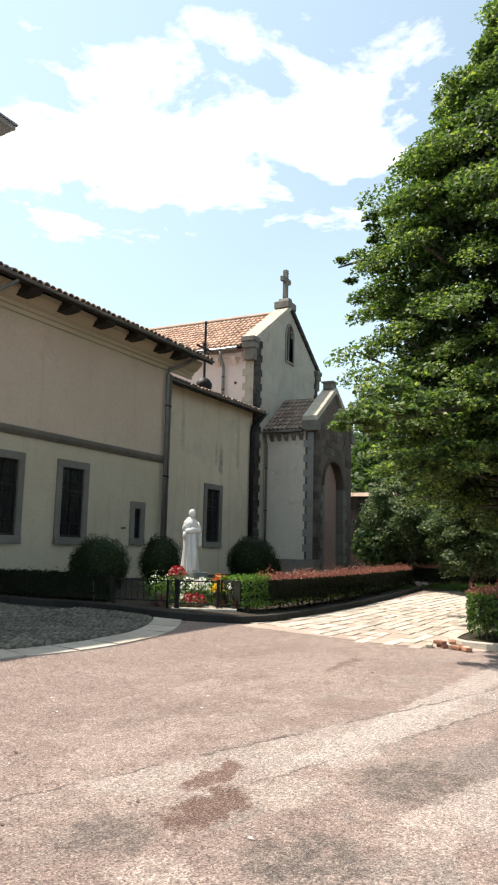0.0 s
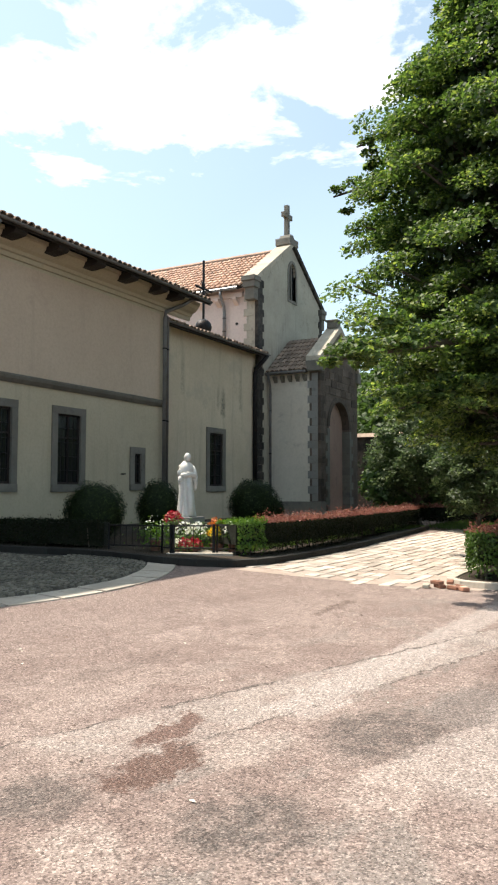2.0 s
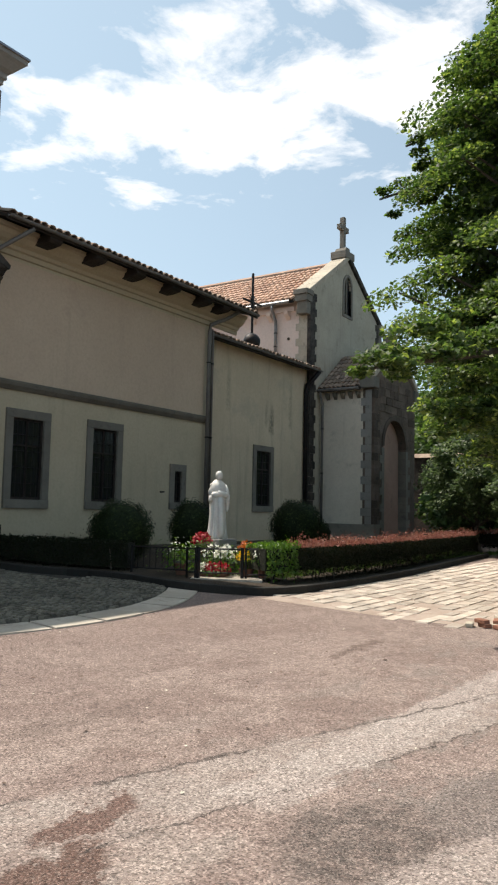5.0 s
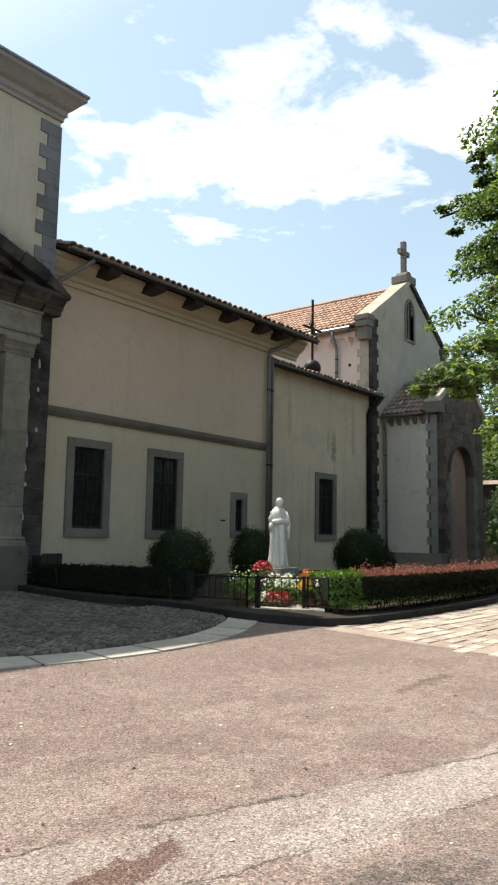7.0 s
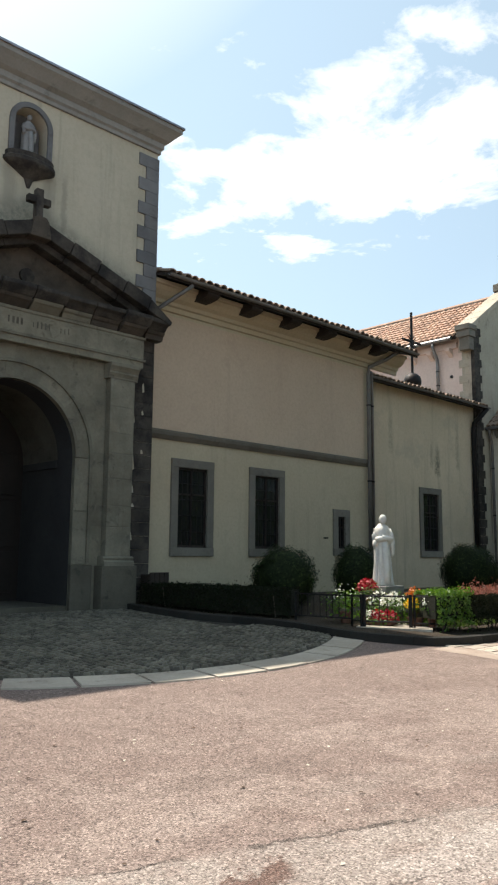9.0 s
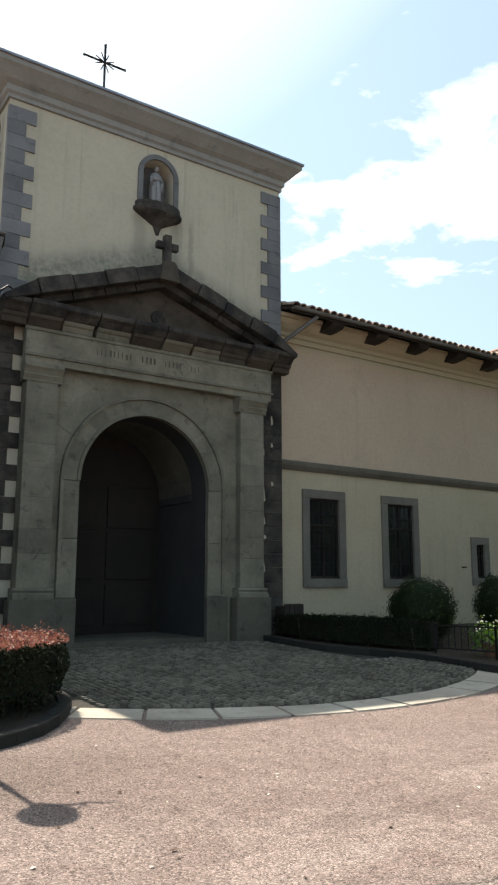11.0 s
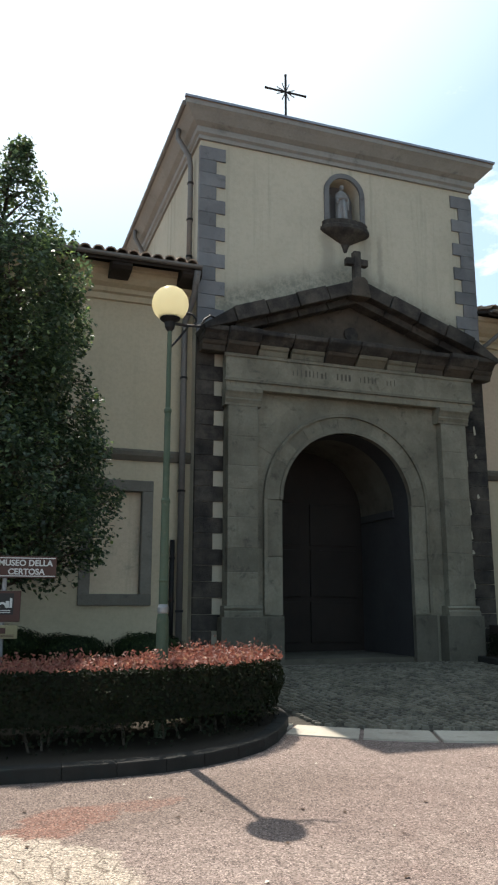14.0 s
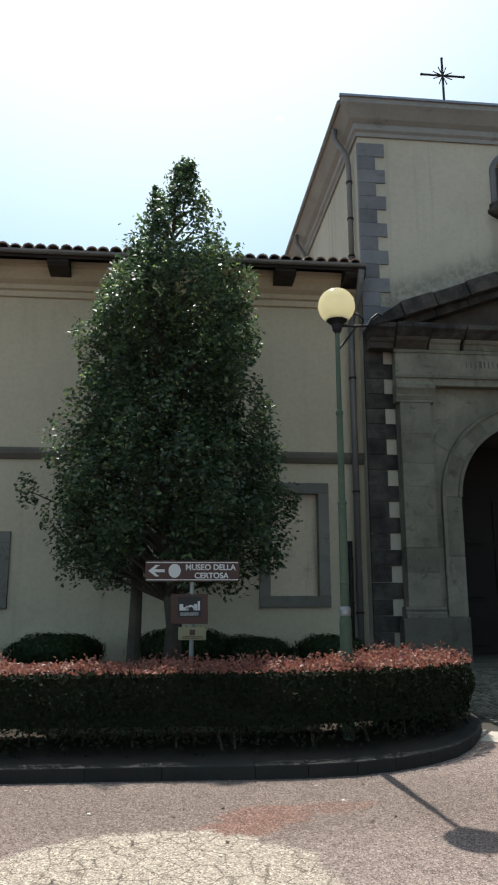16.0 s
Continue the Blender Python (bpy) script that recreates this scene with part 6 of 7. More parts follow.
def hedge(label, pts, width, z_up, leaf=0.045, density=2300, mat=LEAF_HEDGE, top_mat=LEAF_RED, seed=1, shoots=900, open_foot=0.22, shoot_h=0.07):
    """A clipped hedge along a line (its width to the left): solid dark core for its inner shade, leafy skin, and a
    fringe of young shoots on top.
    """
    line = smooth_line(pts, 0.3)
    inner = offset_line(line, width)
    mid = line[len(line) // 2]
    top = thing("hedge", (mid[0], mid[1], rise(mid[1]) + 0.1), label, "hedge")
    # plain dark box stands in for the shade behind the leaves
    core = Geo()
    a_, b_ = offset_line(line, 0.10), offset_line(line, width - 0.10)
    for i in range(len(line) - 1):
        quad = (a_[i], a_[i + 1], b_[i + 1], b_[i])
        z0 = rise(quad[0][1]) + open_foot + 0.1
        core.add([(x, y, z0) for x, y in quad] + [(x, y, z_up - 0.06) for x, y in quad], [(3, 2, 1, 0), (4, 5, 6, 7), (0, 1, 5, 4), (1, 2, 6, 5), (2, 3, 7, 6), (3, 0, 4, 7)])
    part("core", core, surf("hedge_core_shade_" + str(seed), (0.012, 0.014, 0.008), (0.02, 0.022, 0.012), 3, 40, None, 0.95, 0.6), top)
    r = np.random.default_rng(seed)
    stems = Geo()
    P, N, T = [], [], []
    for i in range(len(line) - 1):
        A, B, C, D = (np.array(q) for q in (line[i], line[i + 1], inner[i + 1], inner[i]))
        ln = np.linalg.norm(B - A)
        base = rise(A[1]) + 0.10
        for p0, p1, n2 in ((A, B, None), (D, C, None)):
            d = (p1 - p0) / (np.linalg.norm(p1 - p0) + 1e-9)
            nrm = np.array([d[1], -d[0]]) if p0 is A else np.array([-d[1], d[0]])
            k = int(density * ln * (z_up - base))
            t, h = r.uniform(0, 1, k), r.uniform(0, 1, k) ** 0.85
            keep = r.uniform(0, 1, k) < np.clip((h * (z_up - base) - 0.02) / open_foot, 0.12, 1)
            t, h = t[keep], h[keep]
            bulge = 0.03 * np.sin(3.1 * (p0[0] + t * ln) + 5 * h) + 0.025 * np.sin(7.3 * (p0[1] + t * ln) + 9 * h)
            depth = np.abs(r.normal(0, 0.05, len(t)))
            xy = p0 + t[:, None] * (p1 - p0) + nrm * (bulge - depth)[:, None]
            P.append(np.c_[xy, base + h * (z_up - base)])
            N.append(np.tile([nrm[0], nrm[1], 0.5], (len(t), 1)))
        k = int(density * ln * width * 0.6)
        t, u = r.uniform(0, 1, k), r.uniform(0, 1, k)
        xy = A + t[:, None] * (B - A) + u[:, None] * ((D + t[:, None] * (C - D)) - (A + t[:, None] * (B - A)))
        P.append(np.c_[xy, z_up - 0.02 - np.abs(r.normal(0, 0.03, k))])
        N.append(np.tile([0, 0, 1.0], (k, 1)))
        k = int(shoots * ln * width)
        t, u = r.uniform(-0.02, 1.02, k), r.uniform(-0.03, 1.03, k)
        xy = A + t[:, None] * (B - A) + u[:, None] * ((D + t[:, None] * (C - D)) - (A + t[:, None] * (B - A)))
        hump = 0.5 + 0.5 * np.sin(2.1 * xy[:, 0] + 1.7 * xy[:, 1] + 1.3 * np.sin(5 * xy[:, 0]))
        T.append(np.c_[xy, z_up + np.abs(r.normal(0, shoot_h, k)) * (0.35 + hump) - 0.02])
        for _ in range(int(7 * ln)):
            q = A + r.uniform() * (B - A) + r.uniform(0.15, 0.85) * (D - A)
            stems.tube([(q[0], q[1], base - 0.02), (q[0] + r.normal(0, 0.05), q[1] + r.normal(0, 0.05), base + 0.4)], [0.014, 0.008], 5)
    part("stem_growth", stems, BARK, top)["kind"] = "stuff"
    part("foliage", leaf_mesh("foliage", np.concatenate(P), np.concatenate(N), leaf, mat, 0.75, 0.6, seed), mat, top)
    if shoots:
        tp = np.concatenate(T)
        part("top_growth", leaf_mesh("top_growth", tp, np.tile([0.2, -0.4, 0.6], (len(tp), 1)), leaf * 1.05, top_mat, 0.9, 0.5, seed + 50), top_mat, top, "reddish young shoots" if top_mat is LEAF_RED else "fresh green shoots")["kind"] = "stuff"
    return top


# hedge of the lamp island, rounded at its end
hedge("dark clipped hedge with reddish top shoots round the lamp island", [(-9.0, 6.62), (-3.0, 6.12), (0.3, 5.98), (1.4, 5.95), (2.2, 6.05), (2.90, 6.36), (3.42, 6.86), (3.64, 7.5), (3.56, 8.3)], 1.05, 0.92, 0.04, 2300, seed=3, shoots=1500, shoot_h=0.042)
# hedge along the flag path
hedge("clipped hedge with reddish top shoots along the flag path", [(12.3, 5.78), (13.5, 5.62), (16.8, 5.72), (20.5, 6.05), (25.4, 6.5)], 0.55, 0.86, 0.048, 1700, seed=4, shoots=1500)
# lighter leaf copy makes this hedge end read as sunlit
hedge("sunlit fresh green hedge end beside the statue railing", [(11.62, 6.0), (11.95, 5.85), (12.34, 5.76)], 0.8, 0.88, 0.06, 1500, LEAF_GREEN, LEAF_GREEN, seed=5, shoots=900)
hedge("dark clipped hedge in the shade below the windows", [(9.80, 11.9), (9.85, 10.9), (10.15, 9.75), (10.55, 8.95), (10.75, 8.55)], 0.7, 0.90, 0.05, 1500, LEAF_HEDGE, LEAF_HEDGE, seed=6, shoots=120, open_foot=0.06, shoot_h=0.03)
hedge("green clipped hedge behind a pale kerb, reddish on top", [(25.5, 1.65), (16.0, 1.70), (12.2, 1.80), (11.45, 1.65), (11.15, 1.1), (11.1, -0.6), (11.2, -4.8)], 0.8, 0.82, 0.06, 1900, LEAF_PRIVET, LEAF_RED, seed=7, shoots=350)
hedge("low reddish hedge across the far end of the path", [(25.8, 7.2), (28.0, 6.6), (31.0, 5.0), (32.5, 2.0)], 0.7, 0.85, 0.09, 500, LEAF_HEDGE, LEAF_RED, seed=8, shoots=350)


def clipped_bush(x, y, r, z_top, seed, sx=1.0):
    base = rise(y) + 0.11
    h = z_top - base
    b = thing("topiary_bush", (x, y, base), "dark rounded boxwood bush in the shaded bed", "bush", "clipped bushes below the windows")
    part("core", Geo().ball((x, y, base + h * 0.52), r * 0.84, 12, 18, sx, 1, h * 0.50 / r), LEAF_BOX, b)
    q = np.random.default_rng(seed)
    n = int(19000 * r * r)
    d = q.normal(size=(n, 3))
    d /= np.linalg.norm(d, axis=1, keepdims=True)
    rr_ = (0.95 + 0.07 * np.sin(5 * d[:, 0] + 4 * d[:, 2] + seed) * np.cos(4 * d[:, 1] + seed) + 0.045 * np.sin(11 * d[:, 1] + 9 * d[:, 2]) * np.sin(9 * d[:, 0]) + q.normal(0, 0.06, n))[:, None]
    p = np.array([x, y, base + h * 0.5]) + d * rr_ * np.array([r * sx, r, h * 0.5])
    part("foliage", leaf_mesh("foliage", p, d, 0.06, LEAF_BOX, 1.3, 0.55, seed), LEAF_BOX, b)
    part("stem", Geo().tube([(x, y, base - 0.05), (x, y, base + 0.3)], 0.05, 7), BARK, b)


clipped_bush(11.55, 9.45, 0.62, 1.64, 21, 1.05)
clipped_bush(13.85, 9.45, 0.52, 1.72, 22)
clipped_bush(17.95, 9.1, 0.70, 1.78, 23, 1.05)
clipped_bush(19.5, 9.6, 0.6, 1.30, 24, 1.2)


def broad_tree(label, x, y, z0, profile, trunk_r, clumps, leaves, leaf, mat, seed, pad=(1.0, 1.0, 0.38), name="tree", droop=0.25, wide=1.0, inner=False, shell=0.18, thin=99.0, lean=0.0, reach=(), tuft=0.0):
    """A tree: tapered trunk, limbs out to leaf pads, and a crown of small leaves in overlapping pads with gaps between.
    profile: (height, radius) pairs of the crown's outline."""
    q = np.random.default_rng(seed)
    t = thing(name, (x, y, z0), label, "tree")
    hs, rs = [p[0] for p in profile], [p[1] for p in profile]
    top = hs[-1]
    trunk = Geo()
    bend = [(x + 0.12 * math.sin(k * 1.3 + seed), y + 0.12 * math.cos(k * 1.7 + seed), z0 - 0.05 + (top * 0.9 - z0) * k / 8) for k in range(9)]
    trunk.tube(bend, [trunk_r * (1.25 if k == 0 else 1) * (1 - 0.1 * k) for k in range(9)], 10)
    limbs, P, N = Geo(), [], []
    for c in range(clumps):
        h = hs[0] + (top - hs[0]) * ((c + q.uniform()) / clumps) ** 0.92
        if h > thin and q.uniform() < 0.66:
            continue
        R = float(np.interp(h, hs, rs))
        a = c * 2.39996 + q.normal(0, 0.2)
        rad = R * math.sqrt(q.uniform(shell, 1.0)) * q.uniform(0.86, 1.08)
        if tuft:
            rad *= 1 + tuft * (0.5 * math.sin(2.9 * h + 1.7 * a) + 0.5 * math.sin(5.3 * h - 2.0 * a)) * min(1.0, R)
        cx, cy = x + wide * rad * math.cos(a), y + rad * math.sin(a)
        cx += lean * max(0.0, h - 5.5)
        cz = h - droop * (rad / max(R, 0.1)) * 0.6
        s = q.uniform(0.7, 1.25) * (0.45 + 0.55 * R / max(rs))
        k = int(leaves * (0.15 + 1.0 * R / max(rs)))
        d = q.normal(size=(k, 3))
        d /= np.linalg.norm(d, axis=1, keepdims=True)
        d *= q.uniform(0.2, 1.0, (k, 1)) ** 0.6
        pts = d * np.array(pad) * s
        out = np.array([math.cos(a), math.sin(a), 0])
        pts[:, 2] -= droop * 0.6 * (pts @ out)
        P.append(pts + [cx, cy, cz])
        N.append(np.tile([0.35 * math.cos(a), 0.35 * math.sin(a), 1.0], (k, 1)))
        if c % 2 == 0 and rad > 0.3 * R:
            zt = max(z0 + 0.15 * (top - z0), cz - 0.55 * rad)
            f = (zt - z0) / (top * 0.9 - z0)
            r0 = max(0.03, trunk_r * (1 - 0.8 * f) * 0.32)
            limbs.tube([(x, y, zt), (x + (cx - x) * 0.5, y + (cy - y) * 0.5, zt + (cz - zt) * 0.62), (cx, cy, cz)], [r0, r0 * 0.6, r0 * 0.2], 6)
    for tip in reach:
        tx, ty, tz, count, loose = tip
        tip = tip[:3]
        foot = np.array([x, y, tz + 0.9])
        for c in range(count):
            u = 0.30 + 0.70 * (c + q.uniform()) / count
            mid = foot + (np.array(tip) - foot) * u + [0, 0, 0.55 * math.sin(math.pi * u)]
            mid = mid + q.normal(0, 1, 3) * np.array([0.45, 0.45, 0.30 * loose]) * (0.35 + 1.5 * (1 - u))
            k = int(leaves * 0.30)
            d = q.normal(size=(k, 3))
            d /= np.linalg.norm(d, axis=1, keepdims=True)
            d *= q.uniform(0.2, 1.0, (k, 1)) ** 0.6
            P.append(d * np.array(pad) * q.uniform(0.45, 0.8) * (0.55 + 0.6 * (1 - u)) + mid)
            N.append(np.tile([-0.25, 0.1, 1.0], (k, 1)))
        limbs.tube([tuple(foot - [0, 0, 0.9]), tuple(foot + (np.array(tip) - foot) * 0.5 + [0, 0, 0.45]), tip], [trunk_r * 0.45, trunk_r * 0.25, 0.02], 8)
    # inner leaves coloured darker to stand for the shade within the crown
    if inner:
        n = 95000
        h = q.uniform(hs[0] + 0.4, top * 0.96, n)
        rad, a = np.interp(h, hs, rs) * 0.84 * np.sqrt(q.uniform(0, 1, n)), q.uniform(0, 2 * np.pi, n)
        part("inner_foliage", leaf_mesh("inner_foliage", np.c_[x + rad * np.cos(a), y + rad * np.sin(a), h], np.tile([0, 0, 1.0], (n, 1)), 0.155, LEAF_INNER_SHADE, 0.9, 0.7, seed + 3), LEAF_INNER_SHADE, t, "inner foliage with the crown's shade in its colour")["kind"] = "stuff"
    part("trunk", trunk, BARK, t, smooth=True)
    part("branchwork", limbs, BARK, t)
    part("crown", leaf_mesh("crown", np.concatenate(P), np.concatenate(N), leaf, mat, 0.55, 0.62, seed), mat, t)
    return t


# the large linden beside the path
broad_tree("large leafy linden with layered bright green foliage", 16.65, 0.2, 0.08,
           [(2.3, 2.0), (3.0, 3.7), (3.9, 4.6), (4.8, 4.85), (5.6, 4.55), (6.6, 5.3), (7.4, 4.85), (8.3, 5.1), (9.2, 4.55), (10.3, 4.4), (11.6, 3.6), (13.0, 2.9), (15.5, 1.4), (17.0, 0.3)], 0.36, 980, 460, 0.10, LEAF_TREE, 31, (0.66, 0.66, 0.24), droop=0.55, inner=True, shell=0.42, reach=((9.1, 2.87, 3.36, 85, 1.0), (10.4, 2.4, 2.75, 85, 1.0), (14.2, 5.1, 7.9, 20, 3.0), (14.6, 4.7, 9.1, 16, 2.6)))
# upright laurel in front of the west wing
broad_tree("tall dark upright laurel tree, thin at its top", 0.32, 10.25, 0.35,
           [(1.65, 1.35), (2.05, 1.75), (2.75, 1.88), (3.2, 1.82), (3.6, 1.52), (4.0, 1.52), (4.6, 1.26), (5.15, 1.32), (5.6, 1.34), (6.1, 1.10), (6.5, 0.94), (7.0, 0.68), (7.4, 0.52), (7.9, 0.26), (8.2, 0.10), (8.4, 0.03)], 0.13, 820, 125, 0.08, LEAF_LAUREL, 32, (0.26, 0.26, 0.40), droop=-0.5, thin=6.2, lean=0.07, shell=0.25, tuft=0.13)
laurel_stem = thing("shrub_stem", (-0.15, 10.3, 0.4), "slim second trunk of a laurel in the island bed", "tree")
part("trunk", Geo().tube([(-0.15, 10.3, 0.35), (-0.12, 10.3, 1.4), (-0.05, 10.3, 5.2), (0.0, 10.25, 7.6)], [0.11, 0.09, 0.05, 0.02], 9), BARK, laurel_stem)
q_ = np.random.default_rng(5)
sp = np.c_[q_.normal(0, 0.20, 750), q_.normal(0, 0.2, 750), q_.uniform(0, 1, 750) ** 1.3]
sp[:, :2] *= (1.05 - sp[:, 2:3])
part("crown", leaf_mesh("crown", sp * [1.3, 1.3, 1.35] + [0.02, 10.25, 6.75], np.tile([0, 0, 1.0], (750, 1)), 0.085, LEAF_LAUREL, 0.9, 0.55, 9), LEAF_LAUREL, laurel_stem)
# low shrubs at the foot of the west wing
for i, (x, y, r, z) in enumerate(((-1.4, 11.7, 0.55, 1.05), (0.6, 11.7, 0.6, 1.12), (1.7, 11.8, 0.5, 0.98), (3.0, 11.6, 0.45, 1.0), (-3.2, 11.6, 0.6, 1.05))):
    clipped_bush(x, y, r, z, 60 + i, 1.4)

# trees beyond the path
LEAF_PALE = foliage("pale_garden_leaf", (0.040, 0.064, 0.028), (0.075, 0.110, 0.045), (0.18, 0.23, 0.10), 0.5, 0.42)
broad_tree("small pale-leaved tree against the shaded garden wall", 27.0, 7.0, 0.1, [(1.5, 0.9), (2.2, 1.7), (3.0, 2.0), (3.8, 1.6), (4.6, 0.4)], 0.09, 110, 220, 0.13, LEAF_PALE, 41, (0.6, 0.6, 0.3))
broad_tree("leafy tree in sun beyond the hedge", 25.0, 4.3, 0.1, [(0.9, 0.8), (1.6, 1.4), (2.4, 1.6), (3.1, 1.2), (3.6, 0.3)], 0.10, 110, 220, 0.12, LEAF_PALE, 42, (0.6, 0.6, 0.3))
rq = random.Random(8)
for i, (x, y, h, r) in enumerate(((33.6, 9.2, 3.9, 1.9), (33.8, 6.4, 4.4, 2.2), (33.5, 3.2, 4.2, 2.2), (33.0, 0.2, 4.6, 2.4), (41, 12.5, 9.5, 3.2), (40, 6.5, 10.0, 3.6), (39.5, 2.0, 9.5, 3.8), (40, -3.0, 11.0, 4.2), (44, 14, 11.5, 4.0), (46, 8, 13, 4.6), (47, 0, 13, 4.6), (36, -8, 11, 4.2), (30, -9, 10, 4.0))):
    broad_tree("leafy woodland tree beyond the garden wall", x, y, 0.1, [(1.2, r * 0.6), (h * 0.35, r), (h * 0.6, r * 0.9), (h * 0.85, r * 0.5), (h, 0.3)], 0.2, 60, 150, 0.34, LEAF_WOOD, 70 + i, (1.5, 1.5, 0.7))

# shaded garden wall at the far end, and a wooded slope behind
gw = tagged(thing("garden_wall", (36.0, 9, 0.3), kind="structure"), "dark stone garden wall with a tiled top", "wall")
part("wall_body", Geo().box(35.8, -6.0, 0.0, 36.2, 13.0, 4.2), STONE_DARK, gw)
for i in range(38):
    part("wall_cap", Geo().prism([(35.6, 4.202), (36.4, 4.202), (36.0, 4.42)], "y", -6.0 + i * 0.5, -5.51 + i * 0.5), TILE_ONE, gw)
hill = Geo()
hn = 24
for j in range(9):
    for i in range(hn + 1):
        y = -90 + 210 * i / hn
        x = 52 + 14 * j
        hill.v.append((x, y, max(-1.0, -1.0 + 2.6 * j ** 1.15 + 1.5 * math.sin(0.09 * y + j))))
hill.f = [(j * (hn + 1) + i, j * (hn + 1) + i + 1, (j + 1) * (hn + 1) + i + 1, (j + 1) * (hn + 1) + i) for j in range(8) for i in range(hn)]
tagged(part("backdrop", hill, surf("wooded_slope", (0.035, 0.055, 0.02), (0.06, 0.085, 0.03), 0.3, 2.5, None, 0.95, 0.8)), "wooded hillside far behind the chapel", "hillside", kind="structure")
q_ = np.random.default_rng(12)
n = 26000
hx, hy = q_.uniform(53, 120, n), q_.uniform(-40, 60, n)
hz = -1.0 + 2.6 * ((hx - 52) / 14) ** 1.15 + 1.5 * np.sin(0.09 * hy + (hx - 52) / 14)
clump = 2.5 * np.abs(np.sin(0.55 * hx + 1.1 * np.sin(0.5 * hy)) * np.cos(0.6 * hy + np.sin(0.4 * hx)))
woods = part("far_woods", leaf_mesh("far_woods", np.c_[hx, hy, hz + q_.uniform(0, 1, n) * (1.0 + 1.6 * clump)], np.tile([-0.5, 0, 0.8], (n, 1)), 0.9, LEAF_WOOD, 0.8, 0.8, 13), LEAF_WOOD)
tagged(woods, "distant woods on the hillside", "woods", kind="stuff")


def grass(label, x0, x1, y0, y1, n, h, seed, base=0.12):
    q = np.random.default_rng(seed)
    xs, ys = q.uniform(x0, x1, n), q.uniform(y0, y1, n)
    zs = np.array([rise(v) for v in ys]) + base + h * 0.4
    ob = part("grass", leaf_mesh("grass", np.c_[xs, ys, zs], q.normal(size=(n, 3)) * [1, 1, 0.15], h, GRASS, 0.2, 0.16, seed), GRASS)
    return tagged(ob, label, "grass", kind="stuff")


grass("grass in the bed round the statue", 12.0, 13.6, 6.6, 8.4, 2600, 0.13, 81, 0.10)
grass("sunlit grass under the hedges", 12.3, 25, 6.2, 8.0, 9000, 0.13, 82, 0.10)
grass("grass in the island bed", -6, 3.2, 7.2, 10.5, 12000, 0.14, 83, 0.08)
grass("sunlit lawn beyond the path", 26, 33, -4, 6.5, 14000, 0.2, 84, 0.0)

# ---------------------------------------------------------------- statue and its flowers
SX, SY = 12.62, 7.85
ped = thing("statue_pedestal", (SX, SY, rise(SY) + 0.1), "low stepped stone pedestal under the white statue", "pedestal")
part("step", Geo().box(SX - 0.62, SY - 0.55, 0.25, SX + 0.62, SY + 0.55, 0.48), STONE_FOOT, ped, bevel=0.02)
part("shaft", Geo().box(SX - 0.40, SY - 0.38, 0.482, SX + 0.40, SY + 0.38, 0.80), STONE_FOOT, ped, bevel=0.02)
part("plinth", Geo().box(SX - 0.30, SY - 0.28, 0.802, SX + 0.30, SY + 0.28, 0.92), STONE_CORNICE, ped, bevel=0.015)
robed_figure("robed_statue", SX, SY, 0.92, 1.36, MARBLE, "white marble statue of a robed figure on a pedestal", radians(-35), 13, 1.0, 72)


def flower_pot(x, y, z, r, h, petal, n, spread, label, seed, stem=0.25, leafy=200, size=0.05):
    f = thing("flower_pot", (x, y, z), label, "flowers", "flowers before the statue")
    part("pot", Geo().lathe(x, y, [(r * 0.7, z), (r * 0.95, z + h * 0.85), (r * 1.05, z + h * 0.86), (r * 1.05, z + h), (r * 0.9, z + h), (r * 0.85, z + h * 0.9)], 14), TERRACOTTA, f)
    q = np.random.default_rng(seed)
    d = q.normal(size=(leafy, 3)) * [spread, spread, spread * 0.6]
    part("leaves", leaf_mesh("leaves", d + [x, y, z + h + stem * 0.5], np.tile([0, 0, 1.0], (leafy, 1)), 0.07, LEAF_GREEN, 0.8, 0.45, seed), LEAF_GREEN, f)
    d = q.normal(size=(n, 3))
    d /= np.linalg.norm(d, axis=1, keepdims=True)
    d[:, 2] = np.abs(d[:, 2])
    d *= q.uniform(0.55, 1.0, (n, 1)) * spread * 1.5
    part("blossoms", leaf_mesh("blossoms", d + [x, y, z + h + stem * 0.6], d, size, petal, 0.5, 0.8, seed + 1), petal, f)


flower_pot(12.05, 7.80, 0.62, 0.13, 0.14, PETAL_RED, 260, 0.14, "red poinsettia in a pot on the pedestal step", 91, 0.16, 120, 0.07)
flower_pot(12.00, 7.42, 0.28, 0.12, 0.14, PETAL_WHITE, 55, 0.20, "tall white lilies in a pot", 92, 0.36, 260, 0.07)
flower_pot(11.90, 7.12, 0.28, 0.12, 0.13, PETAL_WHITE, 90, 0.17, "white lilies in a pot", 93, 0.34, 220, 0.07)
flower_pot(11.98, 6.70, 0.27, 0.15, 0.16, PETAL_YELLOW, 240, 0.14, "yellow chrysanthemums in a pot", 94, 0.26, 120, 0.05)
flower_pot(12.12, 6.80, 0.40, 0.12, 0.16, PETAL_ORANGE, 160, 0.12, "russet chrysanthemums in a pot", 95, 0.34, 90, 0.05)
flower_pot(11.60, 7.00, 0.27, 0.12, 0.08, PETAL_RED, 160, 0.12, "low red flowers in a pot behind the gate", 96, 0.06, 60, 0.055)
flower_pot(11.55, 7.18, 0.27, 0.12, 0.08, PETAL_RED, 170, 0.11, "low red flowers in a pot behind the gate", 97, 0.06, 60, 0.055)
flower_pot(11.48, 7.30, 0.27, 0.10, 0.08, PETAL_WHITE, 120, 0.10, "low white flowers in a pot behind the gate", 98, 0.06, 50, 0.05)
